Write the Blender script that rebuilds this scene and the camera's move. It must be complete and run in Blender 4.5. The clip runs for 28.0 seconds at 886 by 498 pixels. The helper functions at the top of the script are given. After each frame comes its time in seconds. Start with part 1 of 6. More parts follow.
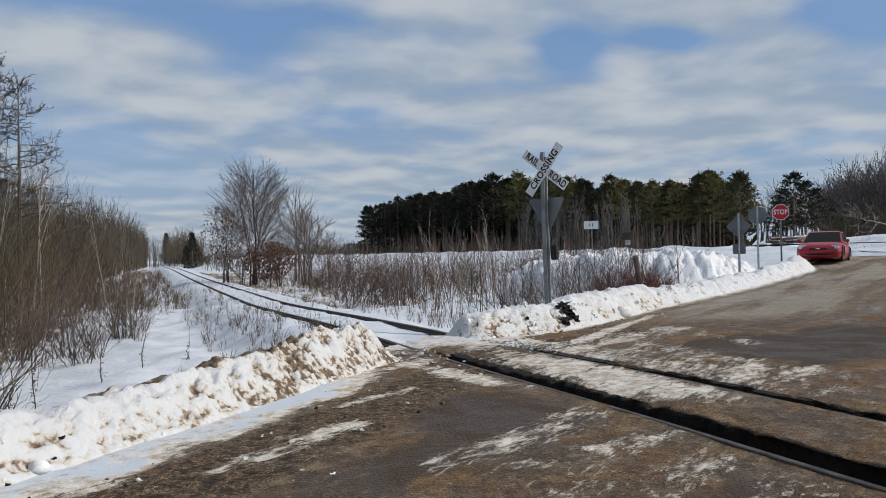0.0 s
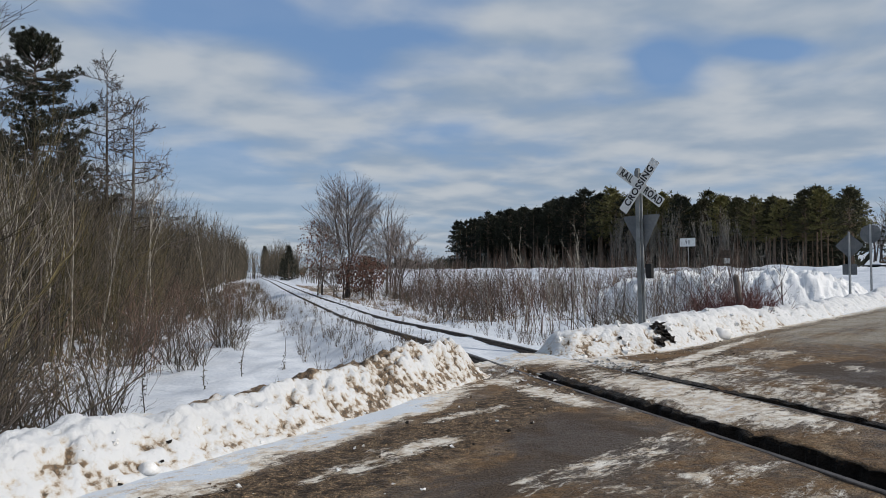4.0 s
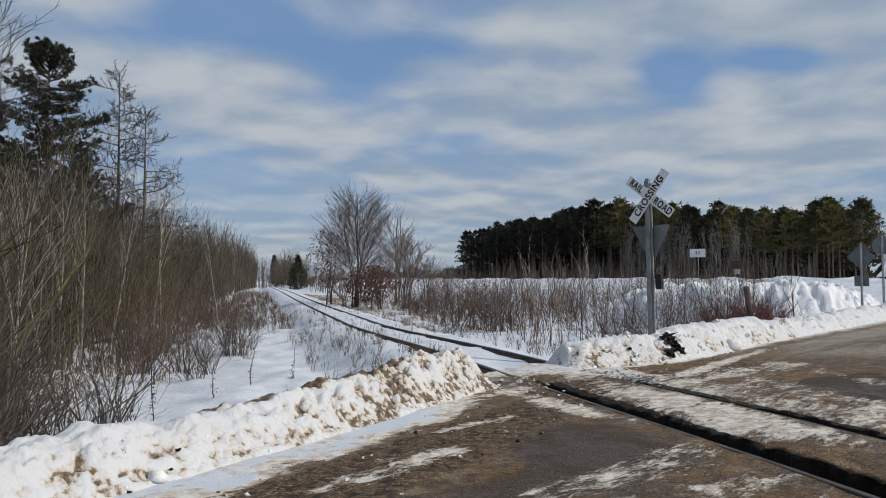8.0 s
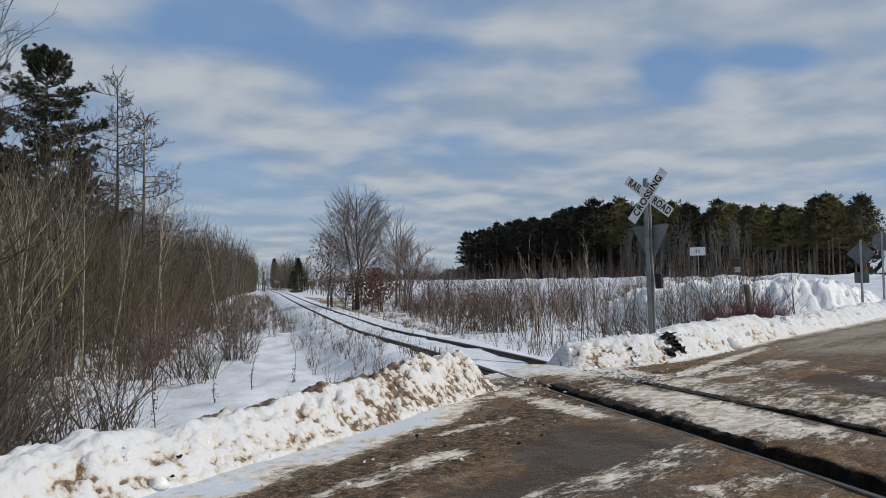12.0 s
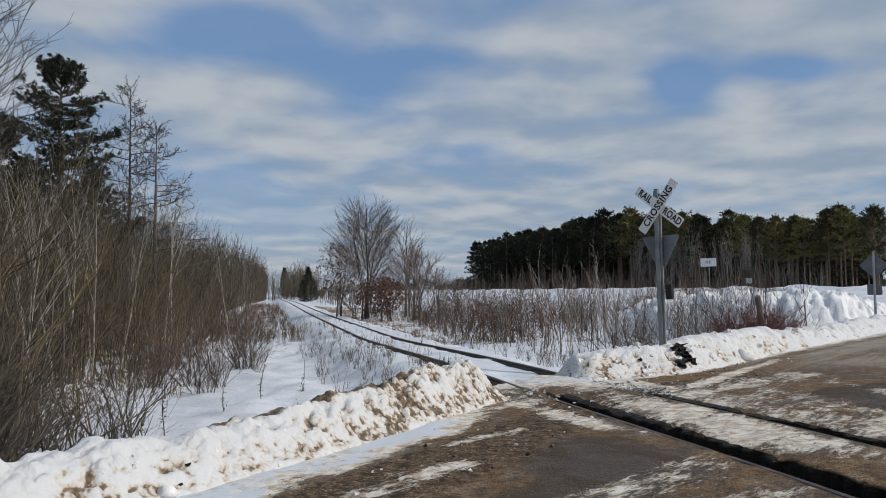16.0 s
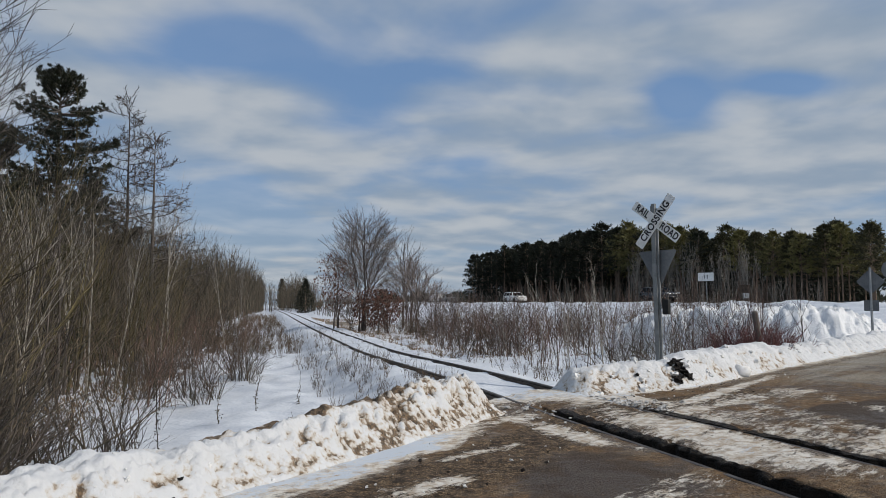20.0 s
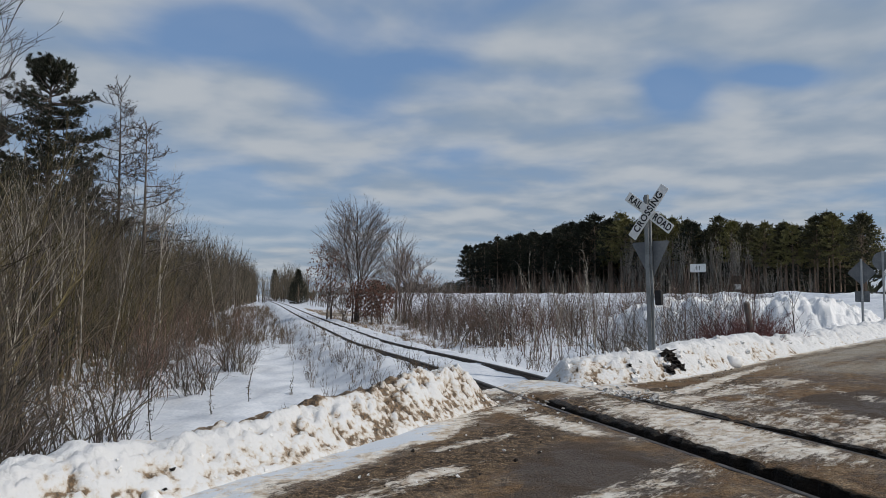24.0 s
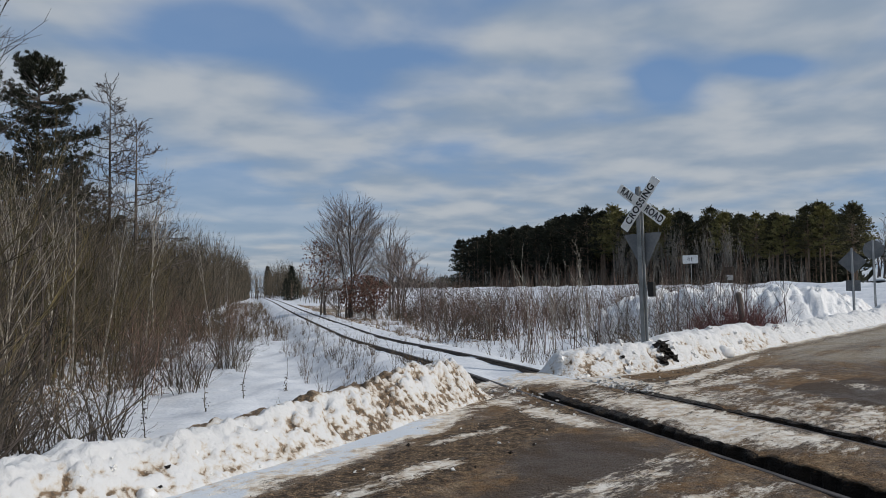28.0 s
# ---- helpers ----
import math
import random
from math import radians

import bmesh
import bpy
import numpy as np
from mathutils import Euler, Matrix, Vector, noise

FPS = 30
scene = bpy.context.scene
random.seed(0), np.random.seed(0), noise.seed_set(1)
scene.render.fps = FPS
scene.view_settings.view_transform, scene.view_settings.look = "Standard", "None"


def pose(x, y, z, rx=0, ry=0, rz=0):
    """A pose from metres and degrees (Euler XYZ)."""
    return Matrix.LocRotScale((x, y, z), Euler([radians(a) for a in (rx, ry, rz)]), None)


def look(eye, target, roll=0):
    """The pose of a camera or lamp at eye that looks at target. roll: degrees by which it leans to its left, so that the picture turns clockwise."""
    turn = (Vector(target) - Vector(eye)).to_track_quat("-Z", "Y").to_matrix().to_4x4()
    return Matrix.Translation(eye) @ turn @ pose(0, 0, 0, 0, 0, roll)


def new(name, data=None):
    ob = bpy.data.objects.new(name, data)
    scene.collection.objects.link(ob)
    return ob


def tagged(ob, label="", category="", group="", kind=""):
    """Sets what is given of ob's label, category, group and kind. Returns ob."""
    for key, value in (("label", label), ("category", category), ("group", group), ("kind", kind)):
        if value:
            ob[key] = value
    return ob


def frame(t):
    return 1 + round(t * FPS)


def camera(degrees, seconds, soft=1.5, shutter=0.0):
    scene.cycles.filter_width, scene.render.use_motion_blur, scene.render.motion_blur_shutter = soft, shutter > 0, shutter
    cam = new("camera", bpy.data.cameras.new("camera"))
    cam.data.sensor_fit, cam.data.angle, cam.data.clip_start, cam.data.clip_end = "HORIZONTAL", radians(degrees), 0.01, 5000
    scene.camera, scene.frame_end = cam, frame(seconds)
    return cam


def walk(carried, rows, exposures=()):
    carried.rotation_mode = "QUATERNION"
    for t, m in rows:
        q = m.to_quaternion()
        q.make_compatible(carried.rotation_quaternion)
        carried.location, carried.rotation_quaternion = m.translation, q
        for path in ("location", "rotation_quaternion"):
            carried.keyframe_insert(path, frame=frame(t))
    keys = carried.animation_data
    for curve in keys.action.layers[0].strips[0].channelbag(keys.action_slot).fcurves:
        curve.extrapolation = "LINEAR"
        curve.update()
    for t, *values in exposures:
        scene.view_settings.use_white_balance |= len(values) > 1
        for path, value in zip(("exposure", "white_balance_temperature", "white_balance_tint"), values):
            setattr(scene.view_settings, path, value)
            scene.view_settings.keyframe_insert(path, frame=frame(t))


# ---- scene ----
# ---- camera: held by hand at the roadside, turning a little ----
EYE = (0.0, 0.0, 1.6)
ROWS = [
    (0, 7.680, 0.519, -1.062, 0.026, 0.021, -0.018),
    (0.5, 5.478, 0.616, -1.112, 0.032, 0.007, -0.013),
    (1, 3.674, 1.013, -1.085, 0.035, -0.004, -0.013),
    (1.5, 2.456, 1.221, -1.042, 0.026, -0.004, -0.010),
    (2, 1.579, 1.358, -1.117, 0.018, -0.001, -0.015),
    (2.5, 0.928, 1.537, -1.022, 0.012, 0.005, -0.012),
    (3, 0.811, 1.568, -0.566, -0.004, 0.011, -0.008),
    (3.5, 0.746, 1.638, -0.262, -0.000, 0.008, 0.002),
    (5.5, 0.559, 2.324, -0.299, 0.009, -0.008, 0.006),
    (6, 0.597, 2.424, -0.087, 0.008, -0.008, 0.011),
    (6.5, 0.450, 2.516, -0.103, 0.009, -0.013, 0.004),
    (7, 0.297, 2.566, 0.004, 0.010, -0.011, 0.005),
    (7.5, 0.234, 2.566, -0.104, 0.003, -0.000, 0.003),
    (8, 0.000, 2.553, -0.000, -0.000, 0.000, -0.000),
    (8.5, -0.026, 2.511, -0.218, -0.003, 0.001, 0.007),
    (9, -0.098, 2.453, -0.241, -0.000, 0.000, 0.007),
    (9.5, -0.104, 2.411, -0.259, 0.003, -0.005, 0.012),
    (10, -0.136, 2.454, -0.426, 0.004, -0.003, 0.008),
    (10.5, -0.003, 2.438, -0.635, 0.004, 0.007, 0.017),
    (11, -0.003, 2.470, -0.652, 0.006, -0.000, 0.015),
    (11.5, 0.040, 2.565, -0.695, 0.007, -0.002, 0.016),
    (12, -0.004, 2.649, -0.705, 0.012, -0.004, 0.018),
    (12.5, -0.078, 2.785, -0.699, 0.021, -0.021, 0.019),
    (14.5, -0.505, 3.255, -0.317, 0.020, -0.024, 0.016),
    (15, -0.616, 3.303, -0.612, 0.015, -0.012, 0.018),
    (15.5, -0.708, 3.369, -0.545, 0.020, 0.000, 0.015),
    (16, -0.753, 3.417, -0.401, 0.015, -0.004, 0.017),
    (16.5, -0.784, 3.538, -0.353, 0.012, -0.007, 0.022),
    (17, -0.933, 3.719, -0.418, 0.020, -0.017, 0.018),
    (17.5, -0.913, 3.854, -0.401, 0.014, -0.027, 0.015),
    (18, -1.017, 4.008, -0.243, 0.018, -0.038, 0.012),
    (18.5, -1.074, 4.146, -0.258, 0.007, -0.029, 0.017),
    (19, -1.268, 4.257, -0.385, 0.022, 0.006, 0.026),
    (19.5, -1.480, 4.423, -0.088, 0.029, -0.007, 0.031),
    (20, -0.580, 4.380, 0.022, 0.030, 0.000, 0.035),
    (20.5, -0.512, 4.329, 0.253, 0.023, -0.002, 0.028),
    (21, -0.447, 4.109, 0.429, 0.025, 0.009, 0.023),
    (21.5, -0.458, 4.051, 0.087, 0.027, 0.013, 0.028),
    (23.5, -0.088, 3.794, -0.209, 0.028, 0.020, 0.024),
    (24, -0.046, 3.678, 0.058, 0.030, 0.022, 0.030),
    (24.5, 0.108, 3.451, -0.357, 0.026, 0.014, 0.035),
    (25, 0.150, 3.346, -0.118, 0.029, 0.019, 0.031),
    (25.5, 0.291, 3.237, -0.263, 0.033, 0.018, 0.031),
    (26, 0.384, 3.301, -0.475, 0.036, 0.010, 0.028),
    (26.5, 0.499, 3.346, -0.781, 0.037, 0.006, 0.033),
    (27, 0.496, 3.334, -0.749, 0.042, 0.013, 0.034),
    (27.5, 0.586, 3.305, -0.685, 0.031, 0.018, 0.030),
    (28, 0.500, 3.248, -0.694, 0.034, 0.016, 0.025),
]
cam = camera(62.18, 28.0, soft=0.7)


def aim(yaw, pitch, roll, dx, dy, dz):
    """yaw to the right, pitch up, roll as the head leans, in degrees; and how far the hand has drifted."""
    a, p = radians(yaw), radians(pitch)
    eye = (EYE[0] + dx, EYE[1] + dy, EYE[2] + dz)
    to = (eye[0] + math.sin(a) * math.cos(p), eye[1] + math.cos(a) * math.cos(p), eye[2] + math.sin(p))
    return look(eye, to, roll)


walk(cam, [(row[0], aim(*row[1:])) for row in ROWS], [(0.0, 0.0), (4.0, -0.06), (10.0, -0.09), (17.0, -0.13), (28.0, -0.20)])

# ---- sky and sun ----
SUN_AZ, SUN_EL = 108.0, 37.0
sun_way = Vector((math.sin(radians(SUN_AZ)) * math.cos(radians(SUN_EL)),
                  math.cos(radians(SUN_AZ)) * math.cos(radians(SUN_EL)), math.sin(radians(SUN_EL))))


class Nodes:
    """A short way to write node trees."""

    def __init__(self, tree):
        self.tree = tree
        tree.nodes.clear()

    def add(self, kind, **values):
        n = self.tree.nodes.new(kind)
        for key, v in values.items():
            sock = n.inputs[int(key[1:])] if key[0] == "i" and key[1:].isdigit() else n.inputs[key.replace("_", " ")]
            if isinstance(v, bpy.types.NodeSocket):
                self.tree.links.new(v, sock)
            else:
                sock.default_value = v
        return n

    def math(self, op, a, b=0.0, c=0.0, clamp=False):
        n = self.add("ShaderNodeMath", i0=a, i1=b, i2=c)
        n.operation, n.use_clamp = op, clamp
        return n.outputs[0]

    def vec(self, op, a, b=(0, 0, 0)):
        n = self.add("ShaderNodeVectorMath", i0=a, i1=b)
        n.operation = op
        return n.outputs[0]

    def noise(self, vector, scale, detail=4.0, rough=0.55, distortion=0.0):
        n = self.add("ShaderNodeTexNoise", Vector=vector, Scale=scale, Detail=detail, Roughness=rough, Distortion=distortion)
        return n.outputs[0]

    def ramp(self, fac, low, high, a=0.0, b=1.0):
        n = self.add("ShaderNodeMapRange", i0=fac, i1=low, i2=high, i3=a, i4=b)
        n.interpolation_type = "SMOOTHSTEP"
        return n.outputs[0]

    def mix(self, fac, a, b, blend="MIX"):
        n = self.tree.nodes.new("ShaderNodeMix")
        n.data_type, n.blend_type = "RGBA", blend
        for i, v in ((0, fac), (6, a), (7, b)):
            if isinstance(v, bpy.types.NodeSocket):
                self.tree.links.new(v, n.inputs[i])
            elif i == 0:
                n.inputs[i].default_value = v
            else:
                n.inputs[i].default_value = (*v[:3], 1)
        return n.outputs[2]


world = bpy.data.worlds.new("sky")
scene.world = world
world.use_nodes = True
N = Nodes(world.node_tree)
sky = N.add("ShaderNodeTexSky")
sky.sky_type, sky.sun_disc = "NISHITA", False
sky.sun_elevation, sky.sun_rotation = radians(SUN_EL), radians(SUN_AZ)
sky.air_density, sky.dust_density, sky.ozone_density = 1.0, 0.6, 1.5
way = N.add("ShaderNodeTexCoord").outputs["Generated"]
sep = N.add("ShaderNodeSeparateXYZ", Vector=way)
height = N.math("MAXIMUM", sep.outputs[2], 0.0)
# clouds lie on a high flat layer and close up towards the horizon
over = N.math("ADD", height, 0.13)
layer = N.add("ShaderNodeCombineXYZ", X=N.math("DIVIDE", sep.outputs[0], over), Y=N.math("DIVIDE", sep.outputs[1], over), Z=0.35).outputs[0]
ahead = N.math("MAXIMUM", sep.outputs[1], 0.05)
slant = N.math("DIVIDE", sep.outputs[0], ahead)
rise = N.math("DIVIDE", sep.outputs[2], ahead)
big = N.noise(layer, 1.1, 2.0, 0.5, 0.2)
mid = N.noise(N.vec("ADD", layer, (3.7, 1.9, 0.4)), 2.6, 4.0, 0.46, 0.2)
thick = N.math("ADD", N.math("MULTIPLY", big, 0.58), N.math("MULTIPLY", mid, 0.42))
# the large banks of cloud and the blue gaps between them: tangents of azimuth and height, widths, amount
for a0, e0, sa, se, gain in [(-0.34, 0.36, 0.15, 0.05, -0.26), (-0.02, 0.325, 0.07, 0.018, -0.14), (0.315, 0.290, 0.038, 0.028, -0.36), (0.47, 0.305, 0.070, 0.018, -0.36), (-0.12, 0.285, 0.10, 0.05, -0.13),
                             (0.03, 0.20, 0.05, 0.016, -0.18), (-0.46, 0.20, 0.10, 0.05, -0.12), (0.23, 0.235, 0.035, 0.012, -0.14), (-0.32, 0.155, 0.12, 0.035, -0.10), (0.76, 0.355, 0.08, 0.035, -0.36),
                             (0.17, 0.345, 0.12, 0.05, 0.16), (0.42, 0.37, 0.16, 0.035, 0.16), (-0.30, 0.255, 0.10, 0.028, 0.07), (-0.12, 0.215, 0.11, 0.024, 0.12),
                             (0.10, 0.255, 0.11, 0.022, 0.16), (0.38, 0.20, 0.24, 0.045, 0.11), (0.05, 0.13, 0.20, 0.035, 0.06), (-0.60, 0.33, 0.13, 0.07, 0.05)]:
    da = N.math("MULTIPLY", N.math("SUBTRACT", slant, a0), 1 / sa)
    de = N.math("MULTIPLY", N.math("SUBTRACT", rise, e0), 1 / se)
    fall = N.math("EXPONENT", N.math("MULTIPLY", N.math("ADD", N.math("MULTIPLY", da, da), N.math("MULTIPLY", de, de)), -1.0))
    thick = N.math("ADD", thick, N.math("MULTIPLY", fall, gain))
cover = N.ramp(thick, 0.30, 0.60, 0.10, 1.0)
low = N.ramp(height, 0.0, 0.26, 0.78, 0.12)
cover = N.math("MAXIMUM", cover, low)
# the sunny upper rims of the clouds are cream, their thick bellies blue-grey
belly = N.noise(N.vec("ADD", layer, (3.7, 2.08, 0.4)), 2.6, 4.0, 0.46, 0.2)
rim = N.math("ADD", N.math("MULTIPLY", N.math("SUBTRACT", mid, belly), 1.0), N.math("MULTIPLY", N.noise(N.vec("ADD", layer, (8.0, 0.0, 1.0)), 1.6, 4.0, 0.5, 0.2), 1.0))
shade = N.ramp(rim, 0.22, 0.80)
cloud = N.mix(shade, (3.3, 4.1, 5.1), (5.6, 5.95, 6.3))
blue = N.mix(0.55, sky.outputs[0], (1.6, 3.3, 6.6))
colour = N.mix(N.math("MULTIPLY", cover, 0.90), blue, cloud)
N.add("ShaderNodeOutputWorld", Surface=N.add("ShaderNodeBackground", Color=colour, Strength=0.094).outputs[0])

sun = new("sun", bpy.data.lights.new("sun", "SUN"))
sun.data.energy, sun.data.angle, sun.data.color = 3.2, radians(0.6), (1.0, 0.94, 0.86)
sun.matrix_world = look(sun_way * 200, (0, 0, 0))


# ---- materials ----
def material(name, colour, rough=0.8, metal=0.0, dark=None, scale=6.0, fine=60.0, bump=0.0, bump_scale=40.0, amount=0.5, island=0.0, coord="Object", spec=0.4):
    """A surface with stains at one scale and grain at another."""
    m = bpy.data.materials.new(name)
    m.use_nodes = True
    n = Nodes(m.node_tree)
    at = n.add("ShaderNodeTexCoord").outputs[coord]
    other = dark or tuple(c * 0.55 for c in colour)
    f = n.math("ADD", n.math("MULTIPLY", n.noise(at, scale), 0.6), n.math("MULTIPLY", n.noise(at, fine), 0.4))
    c = n.mix(n.ramp(f, 0.5 - amount * 0.35, 0.5 + amount * 0.35), other, colour)
    if island:
        r = n.add("ShaderNodeObjectInfo").outputs["Random"]
        g = n.add("ShaderNodeNewGeometry").outputs["Random Per Island"]
        v = n.math("ADD", n.math("MULTIPLY", r, 0.5), n.math("MULTIPLY", g, 0.5))
        k = n.math("ADD", n.math("MULTIPLY", v, 2 * island), 1 - island)
        c = n.mix(1.0, c, n.add("ShaderNodeCombineXYZ", X=k, Y=k, Z=k).outputs[0], "MULTIPLY")
    args = dict(Base_Color=c, Roughness=rough, Metallic=metal)
    b = n.add("ShaderNodeBsdfPrincipled", **args)
    b.inputs["Specular IOR Level"].default_value = spec
    if bump:
        h = n.add("ShaderNodeBump", Strength=bump, Distance=0.02, Height=n.noise(at, bump_scale, 6.0))
        m.node_tree.links.new(h.outputs[0], b.inputs["Normal"])
    n.add("ShaderNodeOutputMaterial", Surface=b.outputs[0])
    return m


SNOW = material("snow", (0.68, 0.70, 0.73), 0.75, dark=(0.47, 0.505, 0.56), scale=0.9, fine=13.0, bump=0.9, bump_scale=11.0, spec=0.25)


def bank_snow(name, dirt_amount, white=1.0):
    """Ploughed snow: white lumps, brown grit in the hollows and along the crest."""
    m = bpy.data.materials.new(name)
    m.use_nodes = True
    n = Nodes(m.node_tree)
    at = n.add("ShaderNodeTexCoord").outputs["Object"]
    grit = n.add("ShaderNodeAttribute")
    grit.attribute_name = "grit"
    f = n.math("ADD", n.math("MULTIPLY", n.noise(at, 2.6, 5.0, 0.65), 0.40), n.math("MULTIPLY", n.noise(at, 13.0, 6.0, 0.72), 0.60))
    cell = n.add("ShaderNodeTexVoronoi", Vector=n.vec("ADD", at, n.vec("MULTIPLY", n.add("ShaderNodeTexNoise", Vector=at, Scale=9.0, Detail=3.0).outputs[1], (0.08, 0.08, 0.08))), Scale=14.0).outputs["Distance"]
    f = n.math("ADD", f, n.math("MULTIPLY", n.math("SUBTRACT", cell, 0.42), 0.16))
    dirty = n.math("ADD", f, grit.outputs["Fac"])
    tint = n.ramp(dirty, 0.525 - dirt_amount, 0.68 - dirt_amount)
    d = n.ramp(dirty, 0.625 - dirt_amount, 0.715 - dirt_amount)
    c = n.mix(n.noise(at, 2.0), tuple(k * white for k in (0.60, 0.60, 0.595)), tuple(k * white for k in (0.67, 0.675, 0.685)))
    c = n.mix(n.math("MULTIPLY", tint, 0.75), c, n.mix(n.noise(at, 8.0, 5.0, 0.7), (0.36, 0.26, 0.155), (0.62, 0.55, 0.44)))
    soil = n.mix(n.ramp(n.noise(at, 26.0, 6.0, 0.75), 0.40, 0.62), (0.016, 0.010, 0.007), (0.20, 0.125, 0.066))
    c = n.mix(n.math("MULTIPLY", d, 0.92), c, soil)
    b = n.add("ShaderNodeBsdfPrincipled", Base_Color=c, Roughness=0.7)
    b.inputs["Specular IOR Level"].default_value = 0.25
    h = n.add("ShaderNodeBump", Strength=0.5, Distance=0.04, Height=n.math("SUBTRACT", n.noise(at, 22.0, 6.0, 0.7), n.math("MULTIPLY", cell, 0.8)))
    m.node_tree.links.new(h.outputs[0], b.inputs["Normal"])
    n.add("ShaderNodeOutputMaterial", Surface=b.outputs[0])
    return m


BANK = bank_snow("ploughed_snow", 0.030)
CLEAN = bank_snow("clean_snow", 0.0, 1.24)
CHUNK = material("snow_lump", (0.80, 0.80, 0.80), 0.75, dark=(0.64, 0.62, 0.59), scale=1.5, fine=4.0, spec=0.25)


def road_material():
    """Wet brown asphalt under ground grit, packed snow and ice in worn streaks along the way of the wheels."""
    m = bpy.data.materials.new("dirty_asphalt")
    m.use_nodes = True
    n = Nodes(m.node_tree)
    at = n.add("ShaderNodeTexCoord").outputs["Object"]
    a_snow, a_grit_shade = n.add("ShaderNodeAttribute"), n.add("ShaderNodeAttribute")
    a_snow.attribute_name, a_grit_shade.attribute_name = "snow", "grit"
    turn = n.add("ShaderNodeVectorRotate", Vector=at)
    turn.inputs["Angle"].default_value = radians(44.0)
    lane = n.vec("MULTIPLY", turn.outputs[0], (1.7, 0.55, 1.0))
    streak = n.noise(lane, 1.5, 8.0, 0.68, 0.5)
    speck = n.noise(at, 24.0, 6.0, 0.8)
    fleck = n.noise(at, 85.0, 4.0, 0.75)
    stones = n.add("ShaderNodeTexVoronoi", Vector=at, Scale=38.0)
    pebble = n.add("ShaderNodeSeparateColor", Color=stones.outputs["Color"]).outputs[0]
    patch = n.noise(at, 1.1, 7.0, 0.62, 0.6)
    grain = n.noise(at, 7.0, 7.0, 0.7, 0.3)
    base = n.mix(n.ramp(n.math("ADD", n.math("MULTIPLY", patch, 0.5), n.math("MULTIPLY", grain, 0.5)), 0.40, 0.60), (0.056, 0.034, 0.017), (0.185, 0.108, 0.050))
    tan = n.ramp(n.math("ADD", n.math("MULTIPLY", n.noise(at, 4.0, 8.0, 0.75), 0.7), n.math("MULTIPLY", streak, 0.3)), 0.50, 0.60)
    base = n.mix(n.math("MULTIPLY", tan, 0.60), base, (0.33, 0.24, 0.145))
    base = n.mix(n.math("MULTIPLY", n.ramp(fleck, 0.50, 0.70), 0.5), base, n.mix(patch, (0.17, 0.135, 0.10), (0.30, 0.235, 0.165)))
    a_pool = n.add("ShaderNodeAttribute")
    a_pool.attribute_name = "pool"
    pool = n.ramp(n.math("ADD", a_pool.outputs["Fac"], n.math("MULTIPLY", n.math("SUBTRACT", n.noise(n.vec("MULTIPLY", turn.outputs[0], (1.0, 0.5, 1.0)), 1.3, 8.0, 0.65, 0.6), 0.5), 2.2)), 0.35, 0.62)
    base = n.mix(pool, base, n.mix(grain, (0.052, 0.036, 0.025), (0.098, 0.068, 0.045)))
    gritty = n.ramp(n.math("ADD", a_grit_shade.outputs["Fac"], n.math("MULTIPLY", n.math("SUBTRACT", speck, 0.5), 1.6)), 0.40, 0.70)
    gravel = n.mix(n.ramp(fleck, 0.40, 0.60), (0.036, 0.023, 0.013), (0.42, 0.285, 0.16))
    gravel = n.mix(n.ramp(speck, 0.40, 0.60), (0.055, 0.037, 0.023), gravel)
    gravel = n.mix(n.ramp(n.noise(at, 8.0, 5.0, 0.7, 0.4), 0.40, 0.54), (0.036, 0.023, 0.013), gravel)
    dry = n.add("ShaderNodeAttribute")
    dry.attribute_name = "dry"
    base = n.mix(n.math("MULTIPLY", dry.outputs["Fac"], n.ramp(n.noise(n.vec("MULTIPLY", turn.outputs[0], (0.75, 0.09, 1.0)), 1.0, 6.0, 0.6, 0.3), 0.42, 0.54, 0.12, 0.95)), base, n.mix(fleck, (0.22, 0.185, 0.135), (0.38, 0.33, 0.26)))
    c = n.mix(gritty, base, gravel)
    amount = n.math("ADD", a_snow.outputs["Fac"], n.math("MULTIPLY", n.math("SUBTRACT", streak, 0.5), 1.9))
    amount = n.math("ADD", amount, n.math("MULTIPLY", n.math("SUBTRACT", n.noise(n.vec("MULTIPLY", turn.outputs[0], (2.6, 0.7, 1.0)), 6.0, 7.0, 0.72, 0.4), 0.5), 1.9))
    amount = n.math("ADD", amount, n.math("MULTIPLY", n.math("SUBTRACT", speck, 0.5), 0.9))
    amount = n.math("ADD", amount, n.math("MULTIPLY", n.math("SUBTRACT", fleck, 0.5), 0.7))
    white = n.ramp(amount, 0.42, 0.68)
    c = n.mix(1.0, c, n.add("ShaderNodeCombineXYZ", **dict(zip("XYZ", [n.math("ADD", 1.0, n.math("MULTIPLY", n.ramp(n.math("ADD", n.math("MULTIPLY", pebble, 0.6), n.math("MULTIPLY", fleck, 0.4)), 0.2, 0.8, -0.28, 0.30), n.math("SUBTRACT", 1.0, n.math("MULTIPLY", pool, 0.75))))] * 3))).outputs[0], "MULTIPLY")
    ice = n.mix(n.ramp(n.noise(at, 7.0, 6.0, 0.7), 0.35, 0.62), (0.40, 0.31, 0.215), (0.74, 0.70, 0.63))
    ice = n.mix(n.ramp(amount, 1.05, 1.45), ice, (0.56, 0.61, 0.67))
    c = n.mix(n.math("MULTIPLY", white, 0.94), c, ice)
